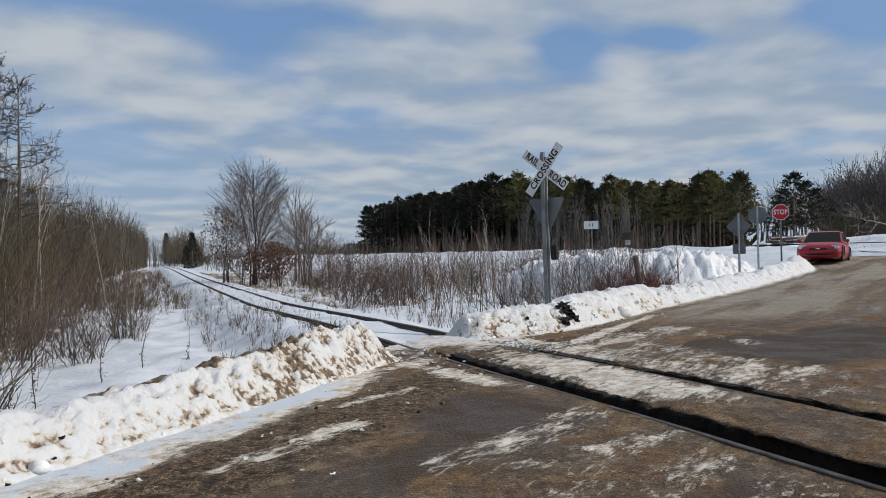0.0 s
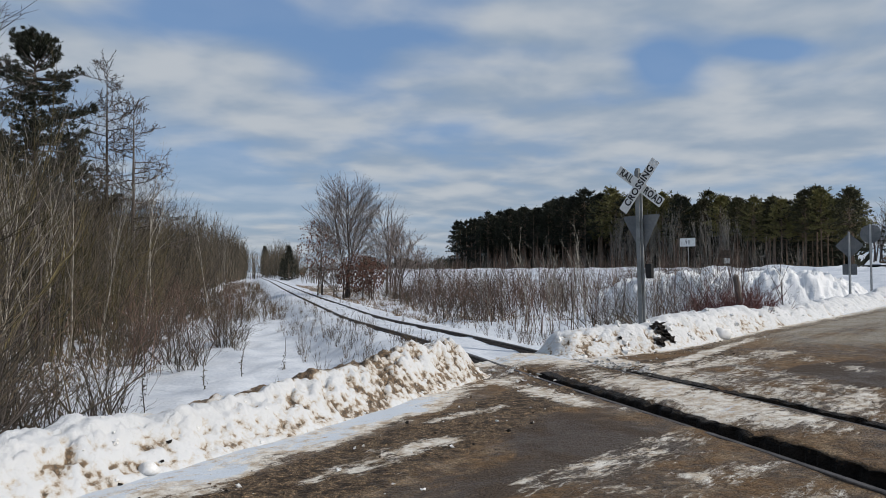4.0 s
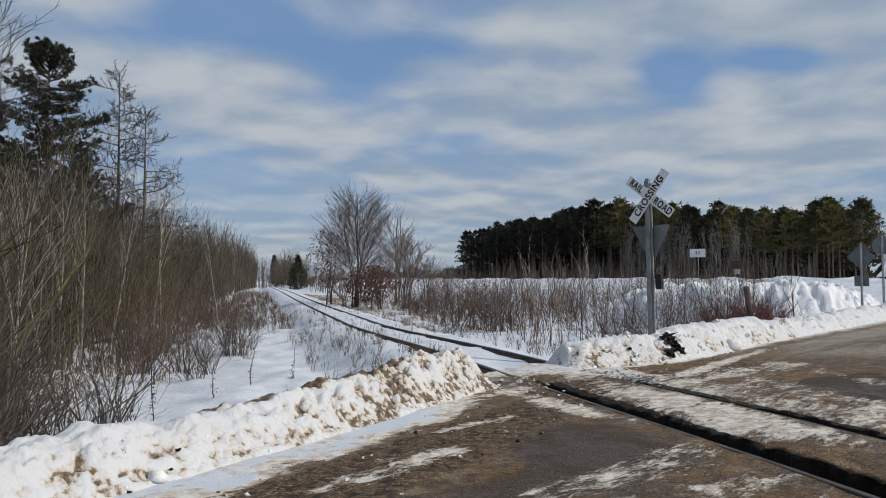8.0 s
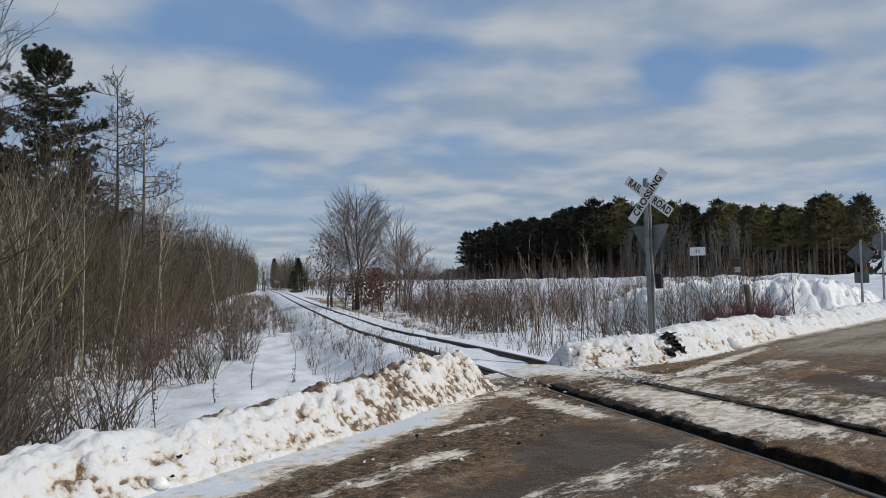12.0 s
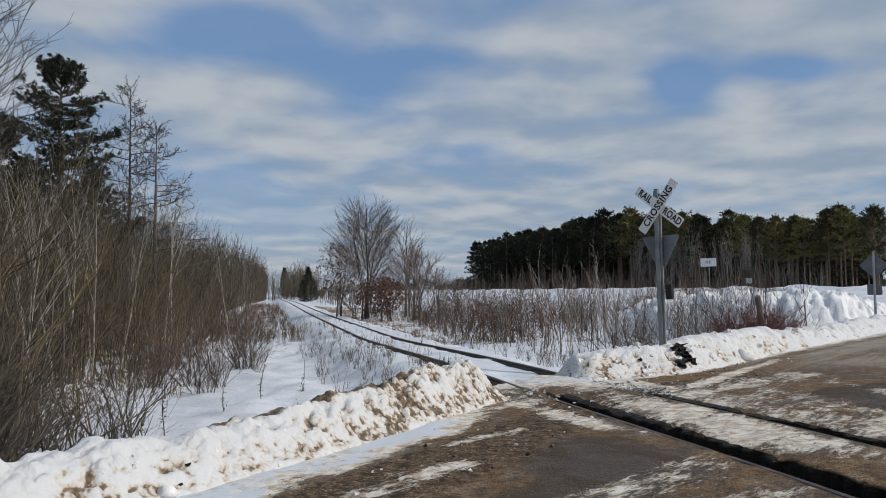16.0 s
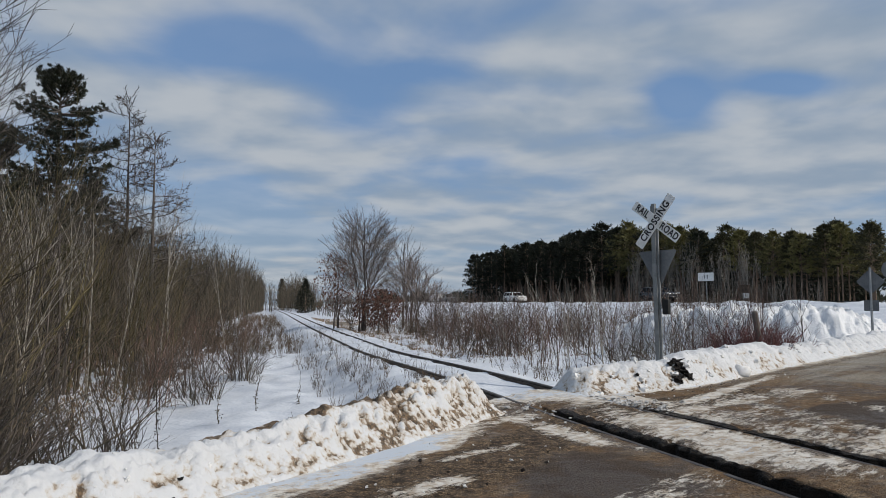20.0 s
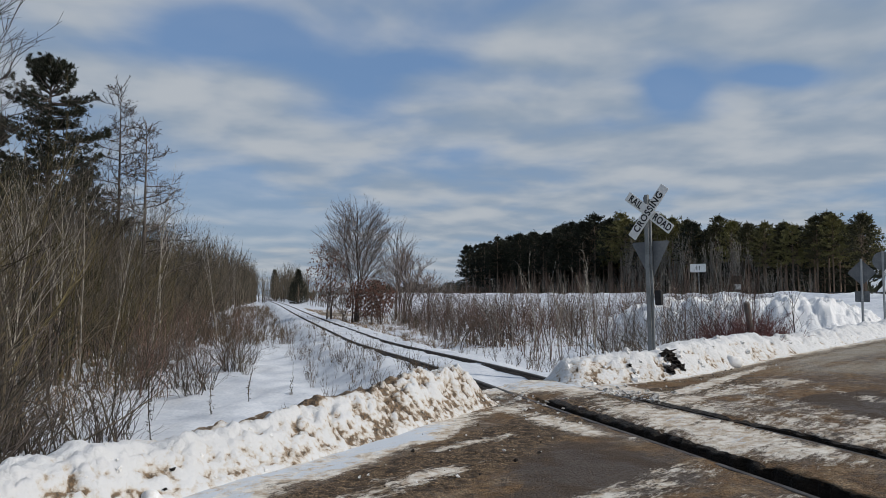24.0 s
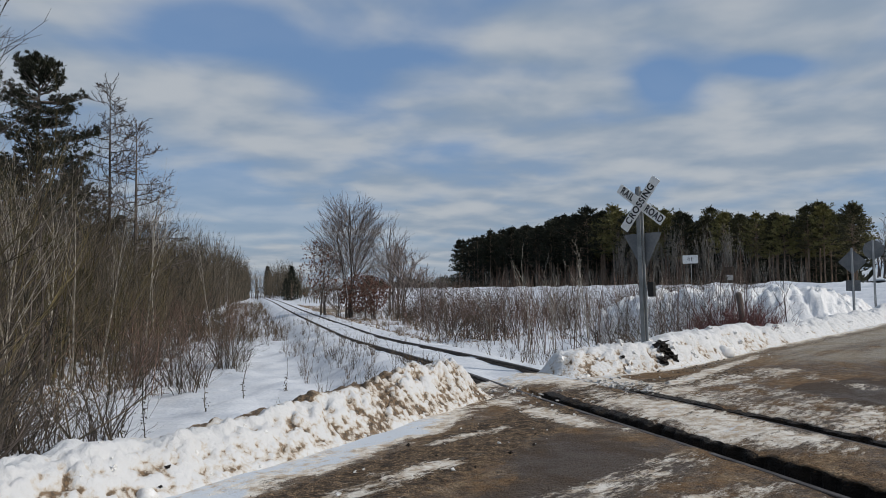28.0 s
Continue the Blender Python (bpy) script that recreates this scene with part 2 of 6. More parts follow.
    # grit below zero paints the grooves near-black: wet soil plus the shade inside
    c = n.mix(n.ramp(n.math("ADD", n.math("MULTIPLY", a_grit_shade.outputs["Fac"], -1.0), n.math("MULTIPLY", n.math("SUBTRACT", speck, 0.5), 0.9)), 0.35, 0.65), c, n.mix(n.ramp(grain, 0.35, 0.65), (0.006, 0.005, 0.004), (0.022, 0.015, 0.010)))
    wet = n.ramp(patch, 0.42, 0.62, 0.45, 0.8)
    wet = n.math("MAXIMUM", wet, n.math("MULTIPLY", a_grit_shade.outputs["Fac"], -1.0))
    rough = n.math("MAXIMUM", wet, n.math("MULTIPLY", n.math("MAXIMUM", white, gritty), 0.75))
    b = n.add("ShaderNodeBsdfPrincipled", Base_Color=c, Roughness=rough)
    b.inputs["Specular IOR Level"].default_value = 0.22
    hgt = n.math("ADD", n.math("ADD", n.math("MULTIPLY", speck, 0.7), n.math("MULTIPLY", white, 0.4)), n.math("MULTIPLY", stones.outputs["Distance"], -0.5))
    h = n.add("ShaderNodeBump", Strength=n.ramp(amount, 0.4, 1.1, 0.9, 0.25), Distance=0.045, Height=hgt)
    m.node_tree.links.new(h.outputs[0], b.inputs["Normal"])
    n.add("ShaderNodeOutputMaterial", Surface=b.outputs[0])
    return m


ROAD = road_material()
STEEL = material("worn_rail_steel", (0.12, 0.105, 0.095), 0.55, 0.5, dark=(0.035, 0.026, 0.021), scale=3.0, fine=40.0)
RUST = material("rusty_steel", (0.10, 0.060, 0.040), 0.85, 0.1, dark=(0.035, 0.022, 0.016), scale=5.0, fine=50.0)
TIE = material("old_tarred_wood", (0.10, 0.075, 0.055), 0.9, dark=(0.035, 0.026, 0.02), scale=4.0, fine=50.0, bump=0.6)
GALV = material("galvanised_steel", (0.30, 0.31, 0.31), 0.55, 0.4, dark=(0.17, 0.18, 0.18), scale=3.0, fine=30.0)
SIGNBACK = material("dull_aluminium", (0.21, 0.215, 0.215), 0.6, 0.2, dark=(0.11, 0.12, 0.13), scale=2.0, fine=25.0)
WHITE = material("white_sign_sheet", (0.80, 0.81, 0.80), 0.45, dark=(0.66, 0.66, 0.63), scale=3.0, fine=20.0)
PALESTEEL = material("pale_steel", (0.44, 0.45, 0.45), 0.55, 0.3, dark=(0.28, 0.29, 0.29), scale=3.0, fine=30.0)
BLACK = material("black_letters", (0.02, 0.02, 0.022), 0.5)
RED = material("red_sign_sheet", (0.55, 0.02, 0.03), 0.4, dark=(0.42, 0.015, 0.02))
BARK = material("grey_brown_bark", (0.108, 0.090, 0.078), 0.9, dark=(0.038, 0.030, 0.024), scale=3.0, fine=30.0, island=0.75)
TWIG = material("brown_twigs", (0.142, 0.108, 0.073), 0.9, dark=(0.020, 0.023, 0.017), scale=2.0, fine=20.0, island=0.95)
BRUSH = material("reddish_brown_twigs", (0.215, 0.138, 0.104), 0.9, dark=(0.034, 0.022, 0.018), scale=2.0, fine=20.0, island=0.8)
OLIVE = material("olive_twigs", (0.140, 0.112, 0.050), 0.9, dark=(0.040, 0.032, 0.016), scale=2.0, fine=20.0, island=0.75)
REDTWIG = material("red_dogwood_twigs", (0.20, 0.085, 0.075), 0.8, dark=(0.07, 0.028, 0.026), scale=2.0, fine=20.0, island=0.35)
GREYTWIG = material("pinkish_grey_twigs", (0.215, 0.175, 0.158), 0.9, dark=(0.075, 0.060, 0.054), scale=2.0, fine=20.0, island=0.6)
PALE = material("pale_birch_bark", (0.40, 0.365, 0.31), 0.8, dark=(0.12, 0.10, 0.08), scale=5.0, fine=18.0, island=0.2)
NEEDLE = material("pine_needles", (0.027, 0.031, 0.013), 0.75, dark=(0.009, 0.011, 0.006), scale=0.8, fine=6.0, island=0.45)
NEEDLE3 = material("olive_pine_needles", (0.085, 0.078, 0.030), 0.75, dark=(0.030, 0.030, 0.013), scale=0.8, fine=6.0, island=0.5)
# a yellow-green copy of the needles with the sun's brightness put into it
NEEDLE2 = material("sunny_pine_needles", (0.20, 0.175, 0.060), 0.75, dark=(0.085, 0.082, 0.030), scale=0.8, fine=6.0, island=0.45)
PINEBARK = material("pine_bark", (0.27, 0.19, 0.135), 0.9, dark=(0.11, 0.078, 0.058), scale=2.0, fine=16.0, island=0.25)
DRYLEAF = material("dry_oak_leaves", (0.125, 0.055, 0.034), 0.85, dark=(0.055, 0.026, 0.018), scale=2.0, fine=12.0, island=0.4)
WEED = material("dry_weed_stalks", (0.16, 0.115, 0.075), 0.9, dark=(0.045, 0.032, 0.022), scale=3.0, fine=30.0, island=0.4)
SOIL = material("black_frozen_soil", (0.03, 0.022, 0.017), 0.9, dark=(0.008, 0.006, 0.005), scale=9.0, fine=60.0, bump=0.9)
GRAVEL = material("brown_gravel", (0.20, 0.14, 0.09), 0.9, dark=(0.06, 0.04, 0.026), scale=6.0, fine=40.0, bump=0.5)
CARPAINT = material("red_car_paint", (0.33, 0.010, 0.020), 0.28, dark=(0.26, 0.010, 0.017), scale=2.0, fine=8.0, spec=0.6)
CARWHITE = material("white_car_paint", (0.78, 0.78, 0.77), 0.3, dark=(0.60, 0.58, 0.55), spec=0.6)
CARDARK = material("black_car_paint", (0.018, 0.018, 0.022), 0.25, dark=(0.012, 0.012, 0.014), spec=0.6)
CARGREY = material("grey_car_paint", (0.16, 0.17, 0.18), 0.3, dark=(0.11, 0.115, 0.12), spec=0.6)
GLASS = material("dark_car_glass", (0.008, 0.009, 0.010), 0.15, dark=(0.006, 0.007, 0.008), spec=0.05)
RUBBER = material("black_rubber", (0.02, 0.02, 0.02), 0.8)
CHROME = material("chrome_trim", (0.72, 0.73, 0.74), 0.18, 0.9, dark=(0.55, 0.56, 0.57))
LAMPGLASS = material("headlamp_glass", (0.62, 0.64, 0.66), 0.12, 0.3, dark=(0.45, 0.46, 0.48), spec=0.8)
WOOD = material("weathered_wood", (0.17, 0.145, 0.125), 0.9, dark=(0.075, 0.062, 0.052), scale=3.0, fine=40.0, bump=0.5)
PALEWOOD = material("greyed_timber", (0.36, 0.32, 0.27), 0.9, dark=(0.17, 0.14, 0.11), scale=2.0, fine=25.0, bump=0.4)
HIGHWAY = material("dry_highway_asphalt", (0.15, 0.145, 0.14), 0.85, dark=(0.09, 0.088, 0.085), scale=0.5, fine=20.0)
GRASS = material("dry_tan_grass", (0.30, 0.21, 0.125), 0.9, dark=(0.13, 0.085, 0.05), scale=2.0, fine=20.0, island=0.5)


# ---- mesh helpers ----
class Shape:
    """Collects vertices and faces for one mesh."""

    def __init__(self):
        self.v, self.f = [], []

    def tube(self, points, radii, sides=4, cap=True):
        k0 = len(self.v)
        pts = [Vector(p) for p in points]
        n = len(pts)
        for i, p in enumerate(pts):
            a = (pts[min(i + 1, n - 1)] - pts[max(i - 1, 0)])
            a = a.normalized() if a.length > 1e-9 else Vector((0, 0, 1))
            e1 = a.cross(Vector((0.31, 0.87, 0.11)) if abs(a.z) > 0.8 else Vector((0, 0, 1))).normalized()
            e2 = a.cross(e1)
            for j in range(sides):
                t = 2 * math.pi * j / sides
                self.v.append(p + (e1 * math.cos(t) + e2 * math.sin(t)) * radii[i])
        for i in range(n - 1):
            for j in range(sides):
                a, b = k0 + i * sides + j, k0 + i * sides + (j + 1) % sides
                self.f.append((a, b, b + sides, a + sides))
        if cap:
            self.f.append(tuple(k0 + (n - 1) * sides + j for j in range(sides)))
            self.f.append(tuple(k0 + j for j in reversed(range(sides))))
        return self

    def box(self, m, sx, sy, sz, bevel=0.0):
        """A box about m's origin; bevel chamfers its four edges along z."""
        b = min(bevel, sx * 0.45, sy * 0.45)
        hx, hy, hz = sx / 2, sy / 2, sz / 2
        ring = [(-hx, -hy), (hx, -hy), (hx, hy), (-hx, hy)] if b <= 0 else [
            (-hx + b, -hy), (hx - b, -hy), (hx, -hy + b), (hx, hy - b), (hx - b, hy), (-hx + b, hy), (-hx, hy - b), (-hx, -hy + b)]
        return self.prism(m, ring, -hz, hz)

    def prism(self, m, ring, z0, z1):
        k, n = len(self.v), len(ring)
        for z in (z0, z1):
            for x, y in ring:
                self.v.append(m @ Vector((x, y, z)))
        self.f.append(tuple(k + n + i for i in range(n)))
        self.f.append(tuple(k + i for i in reversed(range(n))))
        for i in range(n):
            j = (i + 1) % n
            self.f.append((k + i, k + j, k + n + j, k + n + i))
        return self

    def blade(self, p, a, b):
        """A small flat leaf: p is its root, a its length, b its half width."""
        k = len(self.v)
        self.v += [p, p + a * 0.5 + b, p + a, p + a * 0.5 - b]
        self.f.append((k, k + 1, k + 2, k + 3))
        return self

    def mesh(self, name, mat, smooth=False):
        me = bpy.data.meshes.new(name)
        me.from_pydata([tuple(v) for v in self.v], [], self.f)
        me.materials.append(mat)
        if smooth:
            me.shade_smooth()
        me.update()
        return me


def part(name, shape, mat, parent=None, label="", at=None, smooth=False):
    """One mesh object under a thing or under a part (or a thing of its own)."""
    data = shape.mesh(name, mat, smooth) if isinstance(shape, Shape) else shape
    ob = new(name, data)
    if parent:
        ob.parent = parent
    if at is not None:
        ob.matrix_basis = at
    if label:
        ob["label"] = label
    return ob


def thing(name, m, label, category, group="", kind=""):
    """An empty at the base of a thing, that carries its parts."""
    ob = new(name)
    ob.empty_display_size = 0.2
    ob.matrix_basis = m
    return tagged(ob, label, category, group, kind)


def step(a, b, x):
    t = np.clip((x - a) / (b - a), 0, 1)
    return t * t * (3 - 2 * t)


def rough(x, y, size, z=0.0, octaves=4):
    return noise.fractal(Vector((x / size, y / size, z)), 0.9, 2.0, octaves)


def letter_mesh(text, size, mat):
    c = bpy.data.curves.new("letters", "FONT")
    c.body, c.size, c.align_x, c.align_y, c.extrude, c.offset = text, size, "CENTER", "CENTER", 0.0015, size * 0.026
    c.space_character = 1.1
    tmp = new("letters", c)
    me = bpy.data.meshes.new_from_object(tmp.evaluated_get(bpy.context.evaluated_depsgraph_get()))
    bpy.data.objects.remove(tmp)
    me.materials.clear()
    me.materials.append(mat)
    me.name = "lettering"
    return me


WORDS = {"CROSSING": letter_mesh("CROSSING", 0.205, BLACK), "RAIL": letter_mesh("RAIL", 0.205, BLACK), "ROAD": letter_mesh("ROAD", 0.205, BLACK), "STOP": letter_mesh("STOP", 0.33, WHITE)}


# ---- the lie of the land ----
# The track runs along TD, the far side of it is TN; u is metres across the track from its middle, w along it.
TRACK_AZ = -14.2
TD = (math.sin(radians(TRACK_AZ)), math.cos(radians(TRACK_AZ)))
TN = (TD[1], -TD[0])
TRACK_OFF = 4.95
HW_AZ, HW_OFF = 68.0, 56.0          # the highway: the direction of its nearest point, and how far that is
HN = (math.sin(radians(HW_AZ)), math.cos(radians(HW_AZ)))
HD = (HN[1], -HN[0])
# the edge of the side road along the left-hand snow banks
EDGE = [(-13.0, -12.0), (-2.35, 5.9), (0.75, 11.1), (2.2, 13.2), (4.5, 14.3), (7.2, 16.8), (12.9, 21.4), (18.0, 26.3), (20.0, 29.8), (34.0, 46.5)]


def to_uw(x, y):
    return TN[0] * x + TN[1] * y - TRACK_OFF, TD[0] * x + TD[1] * y


def to_xy(u, w):
    return TN[0] * (u + TRACK_OFF) + TD[0] * w, TN[1] * (u + TRACK_OFF) + TD[1] * w


def inside(x, y, line=EDGE):
    """Metres from the road's edge, positive on the road."""
    x, y = np.asarray(x, float), np.asarray(y, float)
    best = np.full(x.shape, 1e9)
    sign = np.ones(x.shape)
    for (ax, ay), (bx, by) in zip(line, line[1:]):
        dx, dy = bx - ax, by - ay
        t = np.clip(((x - ax) * dx + (y - ay) * dy) / (dx * dx + dy * dy), 0, 1)
        d = np.hypot(x - ax - t * dx, y - ay - t * dy)
        side = (x - ax) * dy - (y - ay) * dx
        near = d < best - 1e-9
        best = np.where(near, d, best)
        sign = np.where(near, np.where(side >= 0, 1.0, -1.0), sign)
    return best * sign


def bend(w):
    """The track's slight curve on the crossing."""
    return 0.24 * step(11.8, 4.5, w) + 0.02 * np.clip(4.5 - w, 0, 30)


def cant(u, w):
    """The outer rail lies a little higher in the curve."""
    return 0.050 * step(-0.45, 0.75, u) * step(5.5, 1.8, u) * step(12.0, 7.5, w)


def track_z(w):
    return -0.40 * step(11.5, 36.0, w) + 0.36 * step(60.0, 160.0, w)


def road_z(u):
    return 0.044 * np.log1p(np.exp(np.clip((u - 2.2) / 0.8, -30, 30))) * 0.8


def land_z(x, y):
    """The snow-covered land without the road's paving."""
    u, w = to_uw(np.asarray(x, float), np.asarray(y, float))
    q = HN[0] * x + HN[1] * y
    zt = track_z(w)
    bed = zt - 0.02 - 0.035 * step(0.25, 0.66, u) * (u < 0.75) - 0.045 * step(-0.72, -0.80, u) - 0.06 * step(0.8, 1.3, u)
    bed = bed + 0.07 * step(16.0, 12.0, w) * (np.abs(u) > 0.4)
    left = -0.62 * step(1.3, 3.6, -u) + 0.25 * step(9.0, 20.0, -u)
    right = -0.30 * step(1.3, 3.4, u)
    z = bed + np.where(u < 0, left, right)
    z = z + np.where(u > 0, 1.0, 0.0) * 2.35 * step(33.0, 49.5, q) * step(2, 12, u)
    z = z + 0.42 * np.exp(-((q - 50.6) / 0.9) ** 2) * step(2, 12, u)
    z = z - 0.35 * step(50.9, 51.6, q) * step(2, 12, u)
    z = z - 0.7 * step(61.0, 66.0, q) * step(2, 12, u)
    s = HD[0] * x + HD[1] * y
    z = z + 2.0 * step(60.8, 69.0, q) * step(-52.0, -42.0, s)
    z = z + 2.6 * step(66.0, 108.0, q) * step(-60.0, -50.0, s)
    d = inside(x, y)
    paved = step(-3.2, -0.4, d) * step(52.0, 50.0, q)
    return z * (1 - paved) + (road_z(u) - 0.22) * paved


def lines(marks):
    """Grid lines: (start, end, step) stretches."""
    out = []
    for a, b, s in marks:
        out += list(np.arange(a, b - 1e-6, s))
    return np.array(out + [marks[-1][1]])


def sheet(name, us, ws, height, mat, keep=None, attributes=None, warp=None):
    """A grid over u and w as one mesh."""
    uu, ww = np.meshgrid(us, ws, indexing="ij")
    xx, yy = to_xy(uu, ww)
    zz = height(xx, yy, uu, ww)
    u_in, w_in = uu, ww
    if warp:
        uu = uu + warp(uu, ww)
        xx, yy = to_xy(uu, ww)
    nu, nw = uu.shape
    idx = np.arange(nu * nw).reshape(nu, nw)
    quads = np.stack([idx[:-1, :-1], idx[1:, :-1], idx[1:, 1:], idx[:-1, 1:]], -1).reshape(-1, 4)
    if keep is not None:
        ok = keep(xx, yy).ravel()
        quads = quads[ok[quads].any(axis=1)]
        used = np.unique(quads)
        remap = np.zeros(nu * nw, int)
        remap[used] = np.arange(len(used))
        quads = remap[quads]
    else:
        used = np.arange(nu * nw)
    pts = np.stack([xx, yy, zz], -1).reshape(-1, 3)[used]
    me = bpy.data.meshes.new(name)
    me.from_pydata(pts.tolist(), [], quads.tolist())
    me.materials.append(mat)
    for key, values in (attributes or {}).items():
        a = me.attributes.new(key, "FLOAT", "POINT")
        a.data.foreach_set("value", values(xx, yy, u_in, w_in).ravel()[used].astype(np.float32))
    me.shade_smooth()
    me.update()
    return me


def bumps(xx, yy, size, seed=0.0, octaves=4):
    out = np.array([rough(a, b, size, seed, octaves) for a, b in zip(xx.ravel(), yy.ravel())])
    return out.reshape(xx.shape)


def ground_height(xx, yy, uu, ww):
    z = land_z(xx, yy)
    far = np.hypot(xx, yy)
    calm = 1 - (0.70 + 0.27 * step(40, 70, ww)) * (np.abs(uu) < 1.2)
    return z + (bumps(xx, yy, 1.8, 3.0) * 0.17 + bumps(xx, yy, 0.6, 4.0, 3) * 0.045 * (far < 60)) * calm * step(2500, 60, far) + bumps(xx, yy, 14.0, 7.0, 3) * 0.10 * calm


us = lines([(-2600, -600, 250), (-600, -100, 50), (-100, -30, 5), (-30, -12, 0.8), (-12, -1.0, 0.22), (-1.0, 1.0, 0.1), (1.0, 10, 0.25), (10, 75, 0.9), (75, 150, 8), (150, 600, 50), (600, 2600, 250)])
ws = lines([(-800, -100, 100), (-100, -10, 10), (-10, 4, 1.0), (4, 40, 0.25), (40, 90, 0.7), (90, 180, 3), (180, 600, 20), (600, 3000, 200)])
ground = tagged(part("ground", sheet("ground", us, ws, ground_height, SNOW), SNOW), "snow-covered rough ground beside the railway", "ground", kind="structure")


# ---- the side road ----
GROOVES = ((-0.72, -0.42), (0.78, 1.03))      # the open gap on the far side of each rail


def road_height(xx, yy, uu, ww):
    z = road_z(uu)
    ends = step(11.5, 9.3, ww)
    z = z + 0.03 * step(-0.45, -0.36, uu) * step(0.72, 0.66, uu)
    for a, b in GROOVES:
        z = np.where((uu > a) & (uu < b), z - 0.48 * ends, z)
    for a, b in GROOVES:
        z = z - 0.03 * step(b + 0.12, b, uu) * (uu >= b) * ends
    z = z + cant(uu, ww)
    wear = bumps(xx, yy, 0.45, 5.0, 4)
    ragged = 0.05 * bumps(xx, yy, 0.16, 15.0, 3)
    z = z - np.clip(ragged, 0, 1) * ((uu > -0.42) & (uu < -0.25)) - np.clip(ragged, 0, 1) * ((uu > 1.05) & (uu < 1.25))
    d = inside(xx, yy)
    strip = step(0.6, 1.0, d) * step(2.8, 1.8, d) * step(-0.8, -1.1, uu)
    z = z + 0.022 * strip * np.abs(bumps(xx, yy, 0.17, 12.0, 3))
    return z + wear * 0.016 + bumps(xx, yy, 3.0, 9.0, 3) * 0.012


def ragged_edges(uu, ww):
    """The broken edges of the planks and the paving beside the grooves."""
    out = bend(ww) * step(-3.5, -1.2, uu) * step(4.5, 1.4, uu)
    for c, reach in ((-0.41, 0.04), (1.04, 0.04)):
        near = np.abs(uu - c) < reach
        k = np.array([rough(w, c, 0.22, 50.0, 4) for w in ww[0]])
        out = out + near * (0.10 * k[None, :] - 0.13 * step(7.0, 11.0, ww) + (0.13 if c < 0 else 0.05) * step(6.5, 3.5, ww))
    return out


def road_dry(xx, yy, uu, ww):
    return step(-0.3, 1.8, (ww - 11.3) + 0.6 * (uu - 6.0)) * step(2.2, 4.2, uu)


def road_pool(xx, yy, uu, ww):
    """Bare wet asphalt where the wheels run."""
    p = np.full(xx.shape, -0.15)
    for u0, w0, ru, rw, a in ((4.7, 8.4, 2.5, 1.8, 0.95), (7.0, 6.2, 3.2, 3.4, 0.95), (-1.9, 6.6, 1.0, 1.2, 0.85), (-2.2, 2.0, 2.0, 2.0, 0.8), (-3.4, 5.4, 1.2, 0.7, 0.6), (2.6, 13.1, 1.3, 0.5, 0.4)):
        p = np.maximum(p, -0.15 + (a + 0.15) * np.exp(-((uu - u0) / ru) ** 4 - ((ww - w0) / rw) ** 4))
    return p


PATCHES = [
    (-0.66, 6.01, 0.09, 7.00, 0.16, 0.72),
    (-0.02, 7.91, 0.81, 8.79, 0.10, 0.75),
    (0.88, 10.87, 1.85, 8.79, 0.22, 0.78),
    (1.10, 5.66, 2.43, 7.00, 0.28, 0.54),
    (2.07, 5.72, 2.94, 6.10, 0.22, 0.50),
    (0.74, 5.54, 1.33, 5.54, 0.30, 0.50),
    (3.41, 11.28, 6.22, 13.43, 0.34, 0.72),
    (3.94, 12.40, 6.81, 15.74, 0.14, 0.90),
    (4.17, 10.19, 5.04, 8.44, 0.30, 0.60),
    (1.87, 8.90, 2.34, 8.38, 0.12, 0.55),
    (-0.97, 5.69, -0.63, 6.18, 0.10, 0.60),
    (1.85, 4.45, 2.65, 5.20, 0.32, 0.52),
    (0.85, 4.15, 1.80, 4.95, 0.30, 0.46),
    (2.60, 4.30, 3.10, 4.60, 0.28, 0.45),
    (6.37, 12.70, 6.51, 10.98, 0.20, 0.45),
    (4.16, 10.98, 5.23, 10.44, 0.30, 0.50),
]


